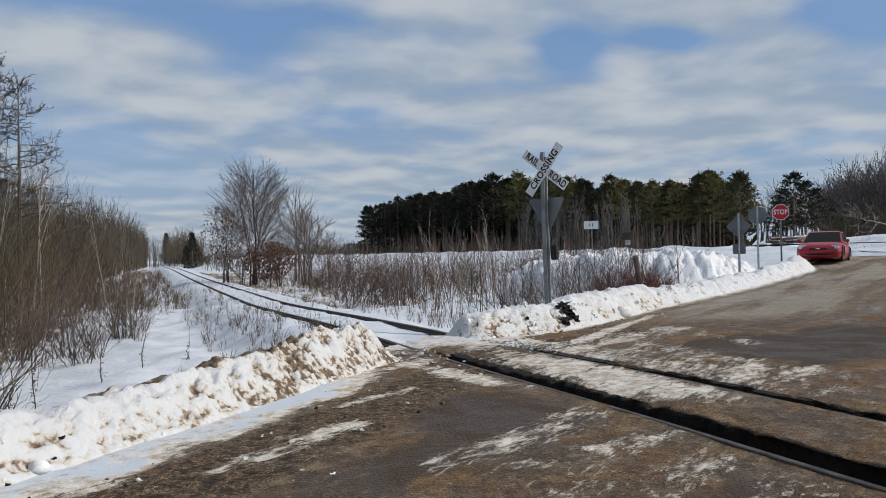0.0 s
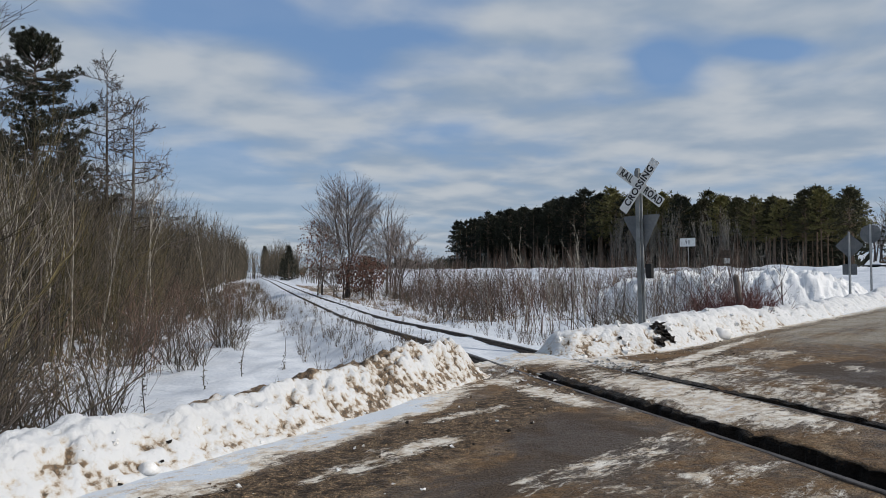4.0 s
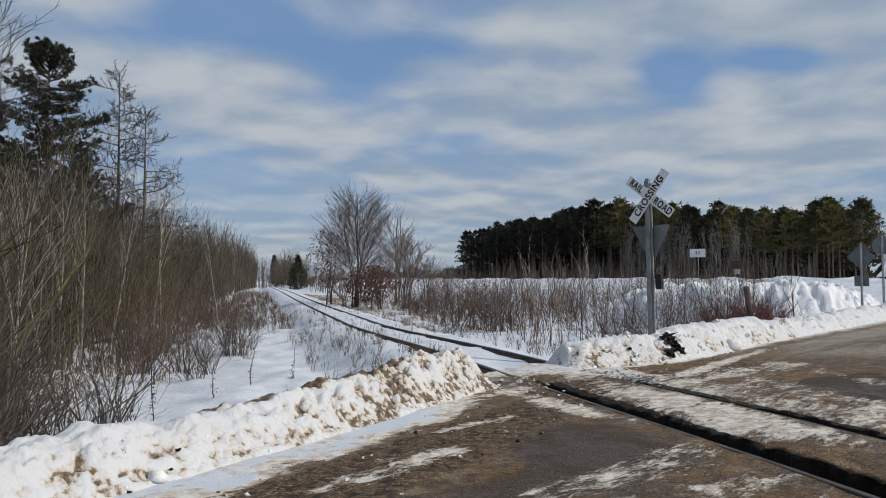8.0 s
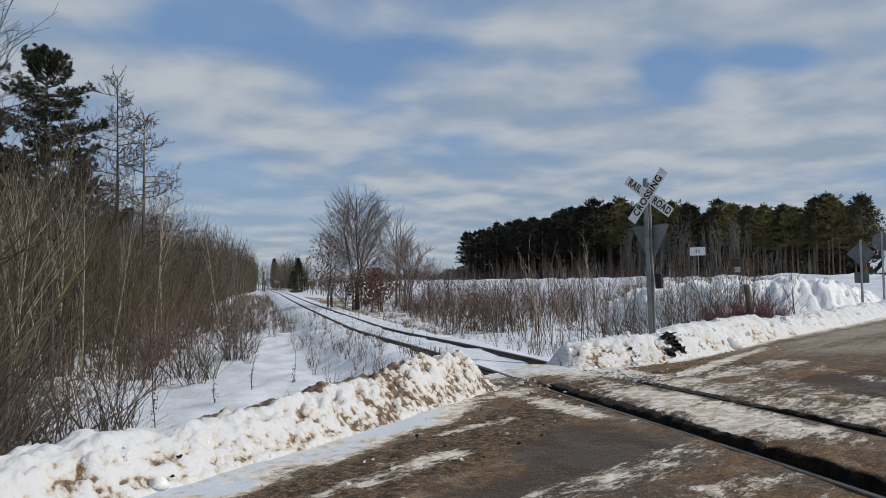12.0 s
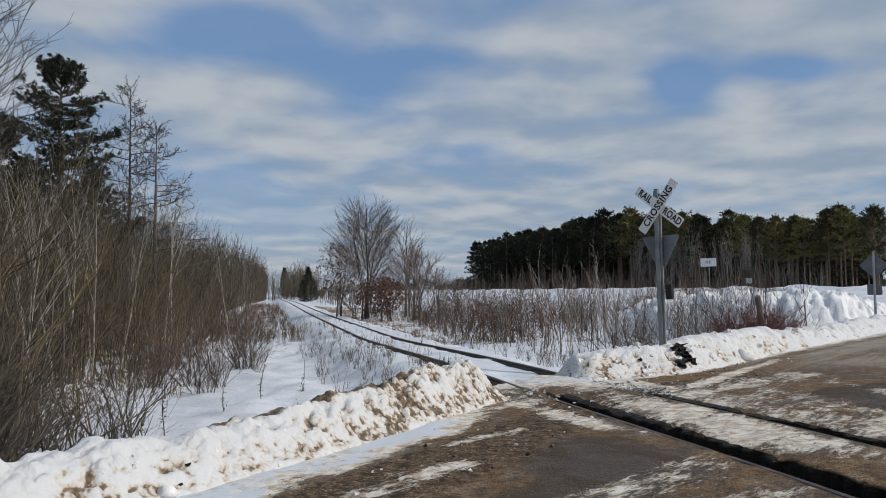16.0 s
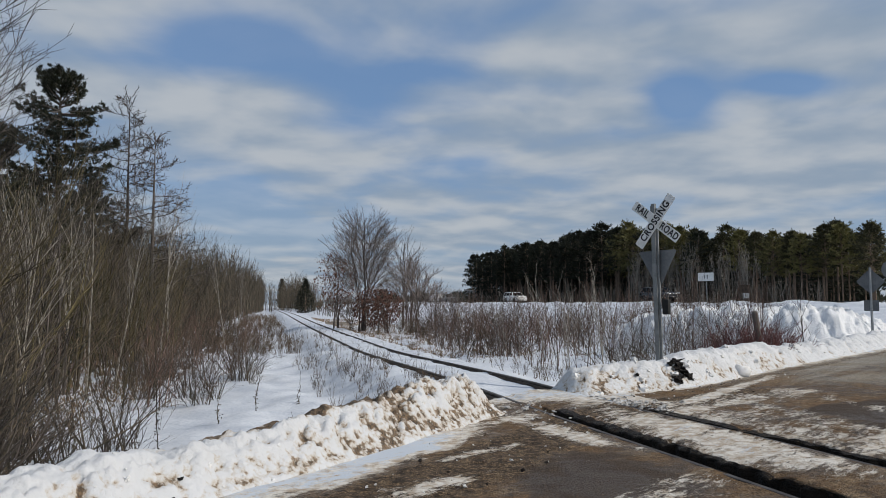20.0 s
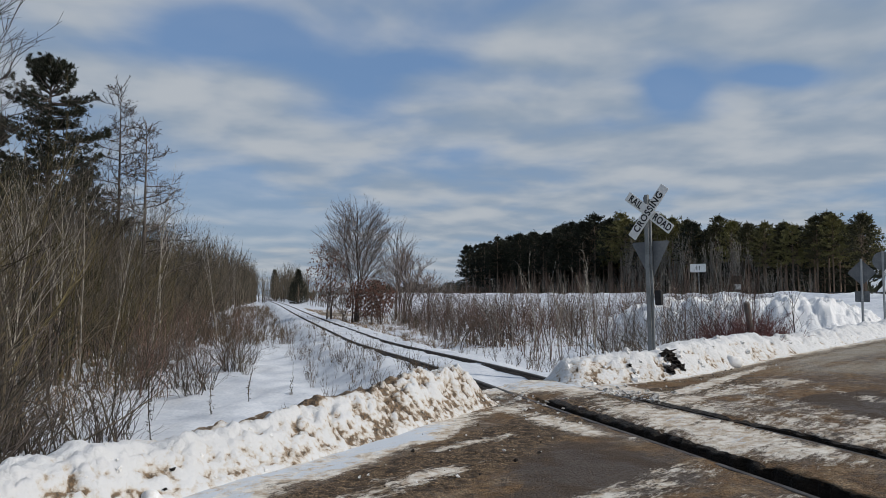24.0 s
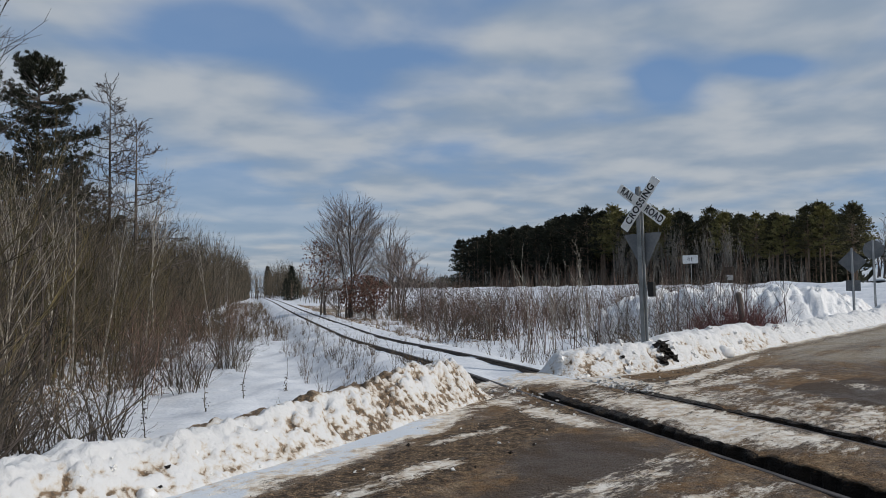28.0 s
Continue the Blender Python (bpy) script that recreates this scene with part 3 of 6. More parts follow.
def road_snow(xx, yy, uu, ww):
    d = inside(xx, yy)
    s = np.full(xx.shape, -0.10)
    s = np.maximum(s, (1.35 * step(0.98, 0.25, d + 0.30 * bumps(xx, yy, 0.7, 33.0, 4)) - 0.85 * step(-3.0, -1.7, uu)) * (uu < -0.9))
    s = np.maximum(s, 1.2 * step(0.25, 0.05, d) * (uu > 1.0))
    between = step(-0.5, -0.3, uu) * step(0.75, 0.6, uu)
    s = np.maximum(s, between * (-0.05 + (0.69 + 0.28 * step(-0.2, 0.05, uu) * step(0.6, 0.4, uu)) * step(5.3, 6.9, ww) - 0.40 * step(9.2, 10.4, ww)))
    s = np.maximum(s, (0.22 + 0.30 * step(5.0, 7.0, ww)) * step(1.0, 1.15, uu) * step(2.9, 2.0, uu - 0.06 * ww) * step(12.0, 11.0, ww))
    # worn remains of packed snow: two ends, half width, amount
    for ax, ay, bx, by, half, amount in PATCHES:
        dx, dy = bx - ax, by - ay
        t = np.clip(((xx - ax) * dx + (yy - ay) * dy) / (dx * dx + dy * dy), 0, 1)
        dist = np.hypot(xx - ax - t * dx, yy - ay - t * dy)
        s = np.maximum(s, -0.10 + (amount + 0.10) * np.exp(-(dist / (half * 1.5)) ** 2))
    s = np.maximum(s, 1.15 * step(11.0, 12.0, ww + 0.35 * uu) * (np.abs(uu) < 1.6))
    for a, b in GROOVES:
        s = np.where((ww < 10.5 + 0.5 * bumps(xx, yy, 0.5, 44.0, 2)) & (uu > a - 0.02) & (uu < b + 0.02), -2.0, s)
    fine = bumps(xx, yy, 1.3, 21.0, 3)
    return np.where(s > -1, s + 0.10 * fine, s)


def road_grit_shade(xx, yy, uu, ww):
    d = inside(xx, yy)
    g = 0.9 * step(0.5, 1.0, d) * step(2.4, 1.5, d) * step(5.5, 3.0, uu)
    g = np.maximum(g, 0.6 * step(0.1, 0.3, d) * step(0.8, 0.45, d) * (uu > 3.0))
    g = np.maximum(g, 0.35 * (uu < -0.9))
    g = np.maximum(g, 0.45 * (np.abs(uu) < 1.2))
    g = np.maximum(g, 0.30 * step(3.0, 1.2, uu) * (uu > 0))
    # negative values put the dark of the open grooves and their lips into the colour
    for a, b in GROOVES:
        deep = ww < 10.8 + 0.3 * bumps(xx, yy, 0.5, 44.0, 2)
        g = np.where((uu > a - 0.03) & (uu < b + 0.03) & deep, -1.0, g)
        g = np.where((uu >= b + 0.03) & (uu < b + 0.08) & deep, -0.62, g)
    return g


us = lines([(-16, -4, 0.10), (-4, -0.84, 0.06)] ) 
us = np.concatenate([us[:-1], [-0.80, -0.725, -0.715, -0.60, -0.425, -0.415, -0.39], np.arange(-0.36, 0.70, 0.06), [0.70, 0.775, 0.785, 0.90, 1.025, 1.035, 1.06], np.arange(1.1, 6.0, 0.08), np.arange(6.0, 60.0, 0.4)])
ws = lines([(-40, -14, 1.5), (-14, 3, 0.30), (3, 15, 0.07), (15, 34, 0.3)])
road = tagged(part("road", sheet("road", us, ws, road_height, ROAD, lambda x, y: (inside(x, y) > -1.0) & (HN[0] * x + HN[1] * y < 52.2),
                                 {"snow": road_snow, "grit": road_grit_shade, "dry": road_dry, "pool": road_pool}, ragged_edges), ROAD), "wet brown road with grit, ice and packed snow", "road", kind="structure")

# the highway on its low embankment
hw = Shape()
for i in range(121):
    s = -800 + i * 14.0
    for off in (-4.3, 4.6):
        hw.v.append(Vector((HN[0] * (HW_OFF + off) + HD[0] * s, HN[1] * (HW_OFF + off) + HD[1] * s, 1.98)))
hw.f = [(2 * i, 2 * i + 1, 2 * i + 3, 2 * i + 2) for i in range(120)]
tagged(part("highway", hw, HIGHWAY), "dry grey two-lane highway on a low embankment", "highway", kind="structure")


# ---- the railway track ----
track = thing("railway_track", Matrix.Identity(4), "single railway track half buried in snow", "railway track", kind="structure")
RAIL = [(-0.07, -0.17), (0.07, -0.17), (0.07, -0.155), (0.012, -0.13), (0.012, -0.045), (0.036, -0.035), (0.036, -0.006), (0.028, 0.0), (-0.028, 0.0), (-0.036, -0.006), (-0.036, -0.035), (-0.012, -0.045), (-0.012, -0.13), (-0.07, -0.155)]
rail_ws = np.concatenate([np.arange(-14, 60, 1.5), np.arange(60, 420, 12.0)])
for side in (-0.75, 0.75):
    for name, ring, mat in (("rail", RAIL[:6] + RAIL[11:], RUST), ("rail_head", [RAIL[i] for i in (5, 6, 7, 8, 9, 10)], STEEL)):
        s = Shape()
        n = len(ring)
        for w in rail_ws:
            z = float(track_z(np.array(w))) + 0.012
            for a, b in ring:
                x, y = to_xy(side + a + float(bend(w)), w)
                s.v.append(Vector((x, y, z + b + float(cant(np.array(side), np.array(w))))))
        for i in range(len(rail_ws) - 1):
            for j in range(n):
                a, b = i * n + j, i * n + (j + 1) % n
                s.f.append((a, b, b + n, a + n))
        part(name, s, mat, track, "worn shiny rail head" if name == "rail_head" else "rusty steel rail")


for side in (-0.75, 0.75):
    s = Shape()
    ballast_ws = np.concatenate([np.arange(11.8, 75.0, 0.35), np.arange(75.0, 260.0, 4.0)])
    for w in ballast_ws:
        z = float(track_z(np.array(w))) - 0.046
        wide = 0.055 + 0.03 * rough(w, side, 0.6, 71.0, 3) + 0.0004 * w
        for off, dz in ((-0.03, -0.004), (-0.03, 0.012), (-0.03 - wide, 0.004), (-0.05 - wide, -0.06)):
            x, y = to_xy(side + off + float(bend(w)), w)
            s.v.append(Vector((x, y, z + dz)))
    for i in range(len(ballast_ws) - 1):
        for j in range(3):
            s.f.append((4 * i + j, 4 * i + j + 1, 4 * i + j + 5, 4 * i + j + 4))
    part("ballast_edge", s, TIE, track, "dark thawed strip of cinders beside the rail")


# ---- snow banks ----
def bank(name, line, width, tall, label, seed, grit=0.0, cell=0.07, fall=1.0, mat=BANK, lumpy=1.0, block=1.0):
    """A ploughed ridge along a line: points (x, y, height factor)."""
    pts = [Vector((p[0], p[1], 0)) for p in line]
    run = [0.0]
    for a, b in zip(pts, pts[1:]):
        run.append(run[-1] + (b - a).length)
    length = run[-1]
    nl, nc = max(8, int(length / cell)), max(8, int(width * 1.25 / cell))
    xs = np.array([p.x for p in pts]); ys = np.array([p.y for p in pts]); hs = np.array([p[2] for p in line]); gs = np.array([p[3] if len(p) > 3 else grit for p in line]); cs = np.array([p[4] if len(p) > 4 else 0.0 for p in line])
    verts, grits = [], []
    ss = np.linspace(0, length, nl)
    px, py, ph, pg, pc = (np.interp(ss, run, k) for k in (xs, ys, hs, gs, cs))
    gx, gy = np.gradient(px), np.gradient(py)
    for _ in range(6):
        gx[1:-1] = (gx[:-2] + gx[1:-1] * 2 + gx[2:]) / 4
        gy[1:-1] = (gy[:-2] + gy[1:-1] * 2 + gy[2:]) / 4
    for i in range(nl):
        g = math.hypot(gx[i], gy[i])
        sx, sy = -gy[i] / g, gx[i] / g        # to the left of the line, away from the road
        end = float(step(0, 0.6, ss[i]) * step(0, 0.6, length - ss[i]))
        for j in range(nc):
            c = j / (nc - 1)
            off = (c - 0.12) * width
            x, y = px[i] + sx * off, py[i] + sy * off
            prof = float(step(0.0, 0.42, c) * step(1.0, 0.50, c)) ** fall
            lump = rough(x, y, 0.60, seed, 4)
            warp = Vector((x + 0.05 * rough(x, y, 0.15, seed + 2, 2), y + 0.05 * rough(x, y, 0.15, seed + 3, 2), prof * 0.5))
            d1 = noise.voronoi(warp / (0.30 * block))[0]
            d2 = noise.voronoi(warp / (0.13 * block) + Vector((7.3, 1.1, 0)))[0]
            d3 = noise.voronoi(warp / (0.07 * block) + Vector((1.3, 5.1, 0)))[0]
            clods = [math.sqrt(max(0.0, 1 - (d[0] / 0.75) ** 2)) for d in (d1, d2, d3)]
            crag = 0.45 * clods[0] + 0.48 * clods[1] + 0.32 * clods[2]
            slow = rough(x, y, 1.7, seed + 8, 2)
            hgt = tall * ph[i] * prof * end * (1 + 0.16 * slow)
            hgt += (lump * 0.09 + 0.055 * rough(x, y, 0.27, seed + 6, 2) + (crag - 0.55) * 0.29 * (1.0 if lumpy > 1 else float(min(1.0, 0.18 + 0.82 * step(0.40, 0.20, c) + 3.5 * max(pg[i], 0.0))))) * prof ** 0.5 * end * lumpy * min(1.0, 0.5 + hgt)
            k = float(step(-1.5, -0.3, float(inside(x, y))))
            base = float(land_z(np.array(x), np.array(y))) * (1 - k) + float(road_z(np.array(to_uw(x, y)[0]))) * k - 0.03
            lip = float(step(0, 0.05, c) * step(1, 0.95, c))
            verts.append((x, y, base + hgt * lip - 0.09 * (1 - float(step(0.0, 0.10, prof)))))
            face = float(step(0.05, 0.14, c) * step(0.42, 0.26, c))
            grits.append(pg[i] * (0.4 + 0.6 * prof) + (0.10 * float(step(0.04, 0.10, c) * step(0.32, 0.16, c)) if pg[i] > -0.04 else 0.0) + (0.36 * (0.60 - crag) * (0.4 + 0.6 * face) - 0.07 * float(step(0.26, 0.36, c)) * (pg[i] < 0.09) if lumpy <= 1 else 0.0) - 0.05 * lump + pc[i] * float(step(0.34, 0.42, c) * step(0.62, 0.50, c)))
    faces = [(i * nc + j, (i + 1) * nc + j, (i + 1) * nc + j + 1, i * nc + j + 1) for i in range(nl - 1) for j in range(nc - 1)]
    me = bpy.data.meshes.new(name)
    me.from_pydata(verts, [], faces)
    me.materials.append(mat)
    a = me.attributes.new("grit", "FLOAT", "POINT")
    a.data.foreach_set("value", np.array(grits, np.float32))
    me.shade_smooth()
    me.update()
    return tagged(new(name, me), label, "snow bank", kind="structure")


bank("snow_bank", [(-9.0, -5.3, 0.8, 0.0), (-4.2, 2.7, 0.85, 0.02), (-2.35, 5.9, 0.95, 0.02, 0.0), (-1.6, 7.1, 0.9, 0.02, 0.28), (-0.9, 8.3, 0.95, 0.06, 0.34), (-0.4, 9.2, 1.0, 0.14, 0.10), (0.55, 10.9, 1.15, 0.145, -0.12), (1.0, 11.6, 0.75, 0.15)], 1.75, 0.46, "lumpy ploughed snow bank browned by road grit", 2.0, 0.0, 0.038)
bank("snow_bank", [(2.3, 13.3, 0.8, 0.08), (3.0, 13.75, 0.9, 0.06), (4.5, 14.4, 0.95, 0.0), (5.9, 15.6, 1.2, -0.03), (7.2, 16.9, 1.0, -0.01), (9.0, 18.4, 0.75, -0.05), (12.8, 21.6, 0.7, -0.05), (15.0, 23.6, 0.75, -0.05), (16.6, 25.2, 0.8, -0.05), (17.8, 26.3, 0.9, -0.05), (18.6, 27.2, 0.9, -0.05), (19.2, 28.1, 0.75, -0.05), (19.6, 28.9, 0.4, -0.05)], 1.9, 0.60, "white ploughed snow bank along the road", 5.0, 0.0, 0.06)
bank("snow_heap", [(6.6, 33.4, 0.62), (9.0, 31.6, 0.95), (11.5, 29.8, 1.0), (13.5, 28.6, 1.0), (15.2, 28.2, 0.95), (16.6, 28.6, 0.90), (17.8, 29.6, 0.80), (18.8, 31.4, 0.60)], 4.2, 2.1, "high heap of clean ploughed snow", 9.0, -0.3, 0.09, 0.8, CLEAN, lumpy=1.5, block=1.5)
bank("snow_heap", [(12.0, 34.0, 0.75), (14.2, 33.4, 0.85), (16.6, 33.6, 0.9), (18.8, 35.0, 0.95), (20.8, 37.6, 1.0), (22.6, 40.6, 0.8)], 4.4, 1.75, "heap of clean ploughed snow behind the road signs", 14.0, -0.3, 0.11, 0.8, CLEAN, lumpy=1.6, block=1.7)


# ---- plants ----
def ground_at(x, y):
    return float(land_z(np.array(float(x)), np.array(float(y))))


def polar(az, dist, lift=0.0):
    x, y = dist * math.sin(radians(az)), dist * math.cos(radians(az))
    return Vector((x, y, ground_at(x, y) + lift))


def grow(shape, rnd, p, way, length, radius, depth, kids, spread, lift=0.25, sides=3, bend=0.12, tip=0.35, first=0.25, thin=0.0035):
    """A limb that bends a little and bears thinner ones."""
    n = 5 if depth > 1 else 3 if depth == 1 else 1
    pts, rad, d = [Vector(p)], [radius], Vector(way).normalized()
    for i in range(n):
        d = (d + Vector((rnd.gauss(0, bend), rnd.gauss(0, bend), rnd.gauss(0, bend * 0.6) + lift * 0.10))).normalized()
        pts.append(pts[-1] + d * (length / n))
        rad.append(radius * (1 - (1 - tip) * (i + 1) / n))
    shape.tube(pts, rad, sides if depth > 1 else 3, cap=False)
    if depth <= 0:
        return
    for k in range(kids[0]):
        t = first + (0.97 - first) * (k + rnd.random()) / kids[0]
        i = min(int(t * n), n - 1)
        q = pts[i].lerp(pts[i + 1], t * n - i)
        axis = (pts[i + 1] - pts[i]).normalized()
        turn = rnd.uniform(0, 2 * math.pi)
        side = axis.orthogonal().normalized()
        side = side * math.cos(turn) + axis.cross(side) * math.sin(turn)
        a = spread * rnd.uniform(0.65, 1.3)
        way2 = axis * math.cos(a) + side * math.sin(a) + Vector((0, 0, lift * 0.5))
        grow(shape, rnd, q, way2, length * rnd.uniform(0.38, 0.62) * (1.15 - 0.5 * t) * (0.65 if depth == 1 else 1.0), max(rad[i] * 0.55, thin), depth - 1, kids[1:] or [2], spread, lift, 3, bend * 1.2, tip, 0.2, thin)


def shrub_mesh(name, seed, stems, tall, wide, mat, twig=4, thick=0.017, first=0.12, sway=0.55, bend=0.15, lift=0.30, spread=0.55):
    rnd = random.Random(seed)
    s = Shape()
    for k in range(stems):
        a, r = rnd.uniform(0, 2 * math.pi), wide * rnd.random() ** 0.6
        lean = 0.05 + sway * rnd.random() ** 1.5
        way = Vector((math.cos(a) * lean, math.sin(a) * lean, 1))
        h = tall * rnd.uniform(0.55, 1.0)
        grow(s, rnd, (math.cos(a) * r * 0.5, math.sin(a) * r * 0.5, -0.15), way, h, thick * (rnd.uniform(0.5, 1.2) if k % 4 else rnd.uniform(1.4, 2.4)), 2, [twig, 2], spread, lift, 4, bend, 0.22, first, 0.005)
    return s.mesh(name, mat)


def tree_mesh(name, seed, tall, radius, mat, kids=(12, 6, 3), spread=0.75, first=0.3, lift=0.45, depth=3, thin=0.0035):
    s = Shape()
    grow(s, random.Random(seed), (0, 0, -0.2), (0, 0, 1), tall, radius, depth, list(kids), spread, lift, 6, 0.05, 0.12, first, thin)
    return s.mesh(name, mat)


def tree_parts(name, seed, tall, radius, mat, kids, spread, first, lift, depth, thin, sides=6):
    """The trunk and the crown of a slender tree, as two meshes."""
    s = Shape()
    grow(s, random.Random(seed), (0, 0, -0.2), (0, 0, 1), tall, radius, depth, list(kids), spread, lift, sides, 0.05, 0.12, first, thin)
    t, c, k = Shape(), Shape(), 6 * sides
    t.v, t.f = s.v[:k], s.f[:5 * sides]
    c.v, c.f = s.v[k:], [tuple(i - k for i in f) for f in s.f[5 * sides:]]
    return t.mesh("trunk", mat), c.mesh("crown", mat)


def place_tree(name, meshes, at, turn, size, label, group="", tilt=0.0):
    m = Matrix.Translation(at) @ Matrix.Rotation(turn, 4, "Z") @ Matrix.Rotation(tilt, 4, "X") @ Matrix.Diagonal((size, size, size, 1))
    ob = thing(name, m, label, "tree", group)
    part("trunk", meshes[0], None, ob)
    part("crown", meshes[1], None, ob)
    return ob


def dome_tree(name, at, turn, label, group, seed, tall, wide, stems, limbs, mat, low=0.18, thin=0.013, twigs=7, thick=0.0095, twig_mat=GREYTWIG):
    """A bare tree of several upright stems whose limbs fan out to a rounded crown."""
    r = random.Random(seed)
    s, trunk = Shape(), Shape()
    bole = []
    for k in range(stems):
        a, lean = 2 * math.pi * (k + r.random() * 0.6) / stems, (0.0 if k == 0 else r.uniform(0.25, 0.62))
        foot = Vector((math.cos(a), math.sin(a), 0)) * (0.0 if k == 0 else 0.04 * tall)
        top = Vector((math.cos(a) * lean * wide, math.sin(a) * lean * wide, tall * (1.0 - 0.30 * lean ** 1.5) * r.uniform(0.93, 1.0)))
        pts = [foot + (top - foot) * t + Vector((r.gauss(0, 0.012), r.gauss(0, 0.012), 0)) * tall - Vector((math.cos(a), math.sin(a), 0)) * 0.25 * lean * wide * math.sin(math.pi * t) * (1 - t) for t in (0, 0.2, 0.4, 0.6, 0.8, 1.0)]
        pts[0] = foot - Vector((0, 0, 0.25))
        rad = tall * thick * (1.0 if k == 0 else r.uniform(0.55, 0.85))
        trunk.tube(pts, [rad * (1 - 0.86 * t) + thin * 0.5 for t in (0, 0.2, 0.4, 0.6, 0.8, 1.0)], 5, cap=False)
        bole.append((pts, rad))
    for k in range(limbs):
        pts, rad = bole[r.randrange(stems)]
        t = low + (0.95 - low) * r.random() ** 0.9
        i = min(int(t * 5), 4)
        p = pts[i].lerp(pts[i + 1], t * 5 - i)
        a = r.uniform(0, 2 * math.pi)
        up = r.uniform(0.55, 1.3)
        d = Vector((math.cos(a), math.sin(a), up)).normalized()
        # out to the rounded edge of the crown
        reach = 0.1
        while reach < tall:
            q = p + d * reach
            if (q.x ** 2 + q.y ** 2) / wide ** 2 + ((q.z - 0.56 * tall) / (0.45 * tall)) ** 2 > 1 and reach > 0.3:
                break
            reach += 0.15
        ln = reach * r.uniform(0.70, 1.03)
        line = [p]
        for j in range(4):
            d = (d + Vector((r.gauss(0, 0.09), r.gauss(0, 0.09), 0.05 + r.gauss(0, 0.06)))).normalized()
            line.append(line[-1] + d * ln / 4)
        r0 = max(rad * (1 - 0.8 * t) * 0.5, thin * 1.2)
        s.tube(line, [r0 + (thin * 0.7 - r0) * j / 4 for j in range(5)], 3, cap=False)
        for j in range(max(3, int(twigs * ln / 2.5))):
            g = 0.25 + 0.75 * r.random()
            i = min(int(g * 4), 3)
            q = line[i].lerp(line[i + 1], g * 4 - i)
            w = (line[i + 1] - line[i]).normalized()
            w = (w + Vector((r.gauss(0, 0.5), r.gauss(0, 0.5), 0.2 + r.gauss(0, 0.3)))).normalized()
            grow(s, r, q, w, (0.10 + 0.12 * r.random()) * tall * (1.25 - g * 0.6), thin * 0.8, 1, [3], 0.6, 0.4, 3, 0.10, 0.5, 0.25, thin * 0.6)
    ob = thing(name, Matrix.Translation(at) @ Matrix.Rotation(turn, 4, "Z"), label, "tree", group)
    part("trunk", trunk, mat, ob)
    part("crown", s, twig_mat, ob, "leafless crown of fine twigs")
    return ob


def place(name, data, at, turn, size, label, category, group="", tilt=0.0):
    ob = new(name, data)
    ob.matrix_basis = Matrix.Translation(at) @ Matrix.Rotation(turn, 4, "Z") @ Matrix.Rotation(tilt, 4, "X") @ Matrix.Diagonal((size, size, size, 1))
    return tagged(ob, label, category, group)


rnd = random.Random(11)
tall_shrubs = [shrub_mesh("bare_shrub", 20 + i, 14, 5.9, 1.3, (TWIG, OLIVE, TWIG, BARK, OLIVE)[i], 6, 0.019, 0.28, 0.50, 0.16, 0.22) for i in range(5)]
low_shrubs = [shrub_mesh("bare_bush", 40 + i, (7, 9, 8, 7)[i], (2.7, 2.1, 2.8, 3.0)[i], 1.4, (BRUSH, TWIG, BRUSH, BARK)[i], 7, 0.011, 0.12, 0.60, 0.20, 0.06) for i in range(4)]
edge_bushes = [shrub_mesh("bare_bush", 46 + i, 17, 2.4, 0.6, (TWIG, BARK)[i], 6, 0.012, 0.15, 0.9, 0.2, 0.1) for i in range(2)]
red_bush = shrub_mesh("red_bush", 60, 60, 1.35, 1.0, REDTWIG, 5, 0.010)
thin_trees = [tree_parts("thin_tree", 70 + i, 9.0, 0.07, (BARK, TWIG, PALE)[i], (12, 4, 2), 0.6, 0.25, 0.6, 3, 0.012) for i in range(3)]
pale_stems = [tree_mesh("pale_sapling", 80 + i, 5.0, 0.042, (PALE, BARK)[i % 2], (7, 2), 0.42, 0.35, 0.7, 2, 0.011) for i in range(3)]

slim = [tree_mesh("thin_sapling", 85 + i, 2.9, 0.018, (BRUSH, PALE, BRUSH)[i], (8, 2), 0.5, 0.2, 0.6, 2, 0.006) for i in range(3)]
mid_shrubs = [shrub_mesh("bare_shrub", 130 + i, 8, 6.2, 1.5, (TWIG, OLIVE, TWIG, BARK, OLIVE)[i], 6, 0.020, 0.45, 0.35, 0.12, 0.25) for i in range(5)]
far_shrubs = [shrub_mesh("bare_shrub", 120 + i, 8, 6.4, 1.5, (TWIG, OLIVE, BARK)[i], 5, 0.026, 0.42, 0.35, 0.12, 0.25) for i in range(3)]
# the thicket along the near side of the track
n_made = 0
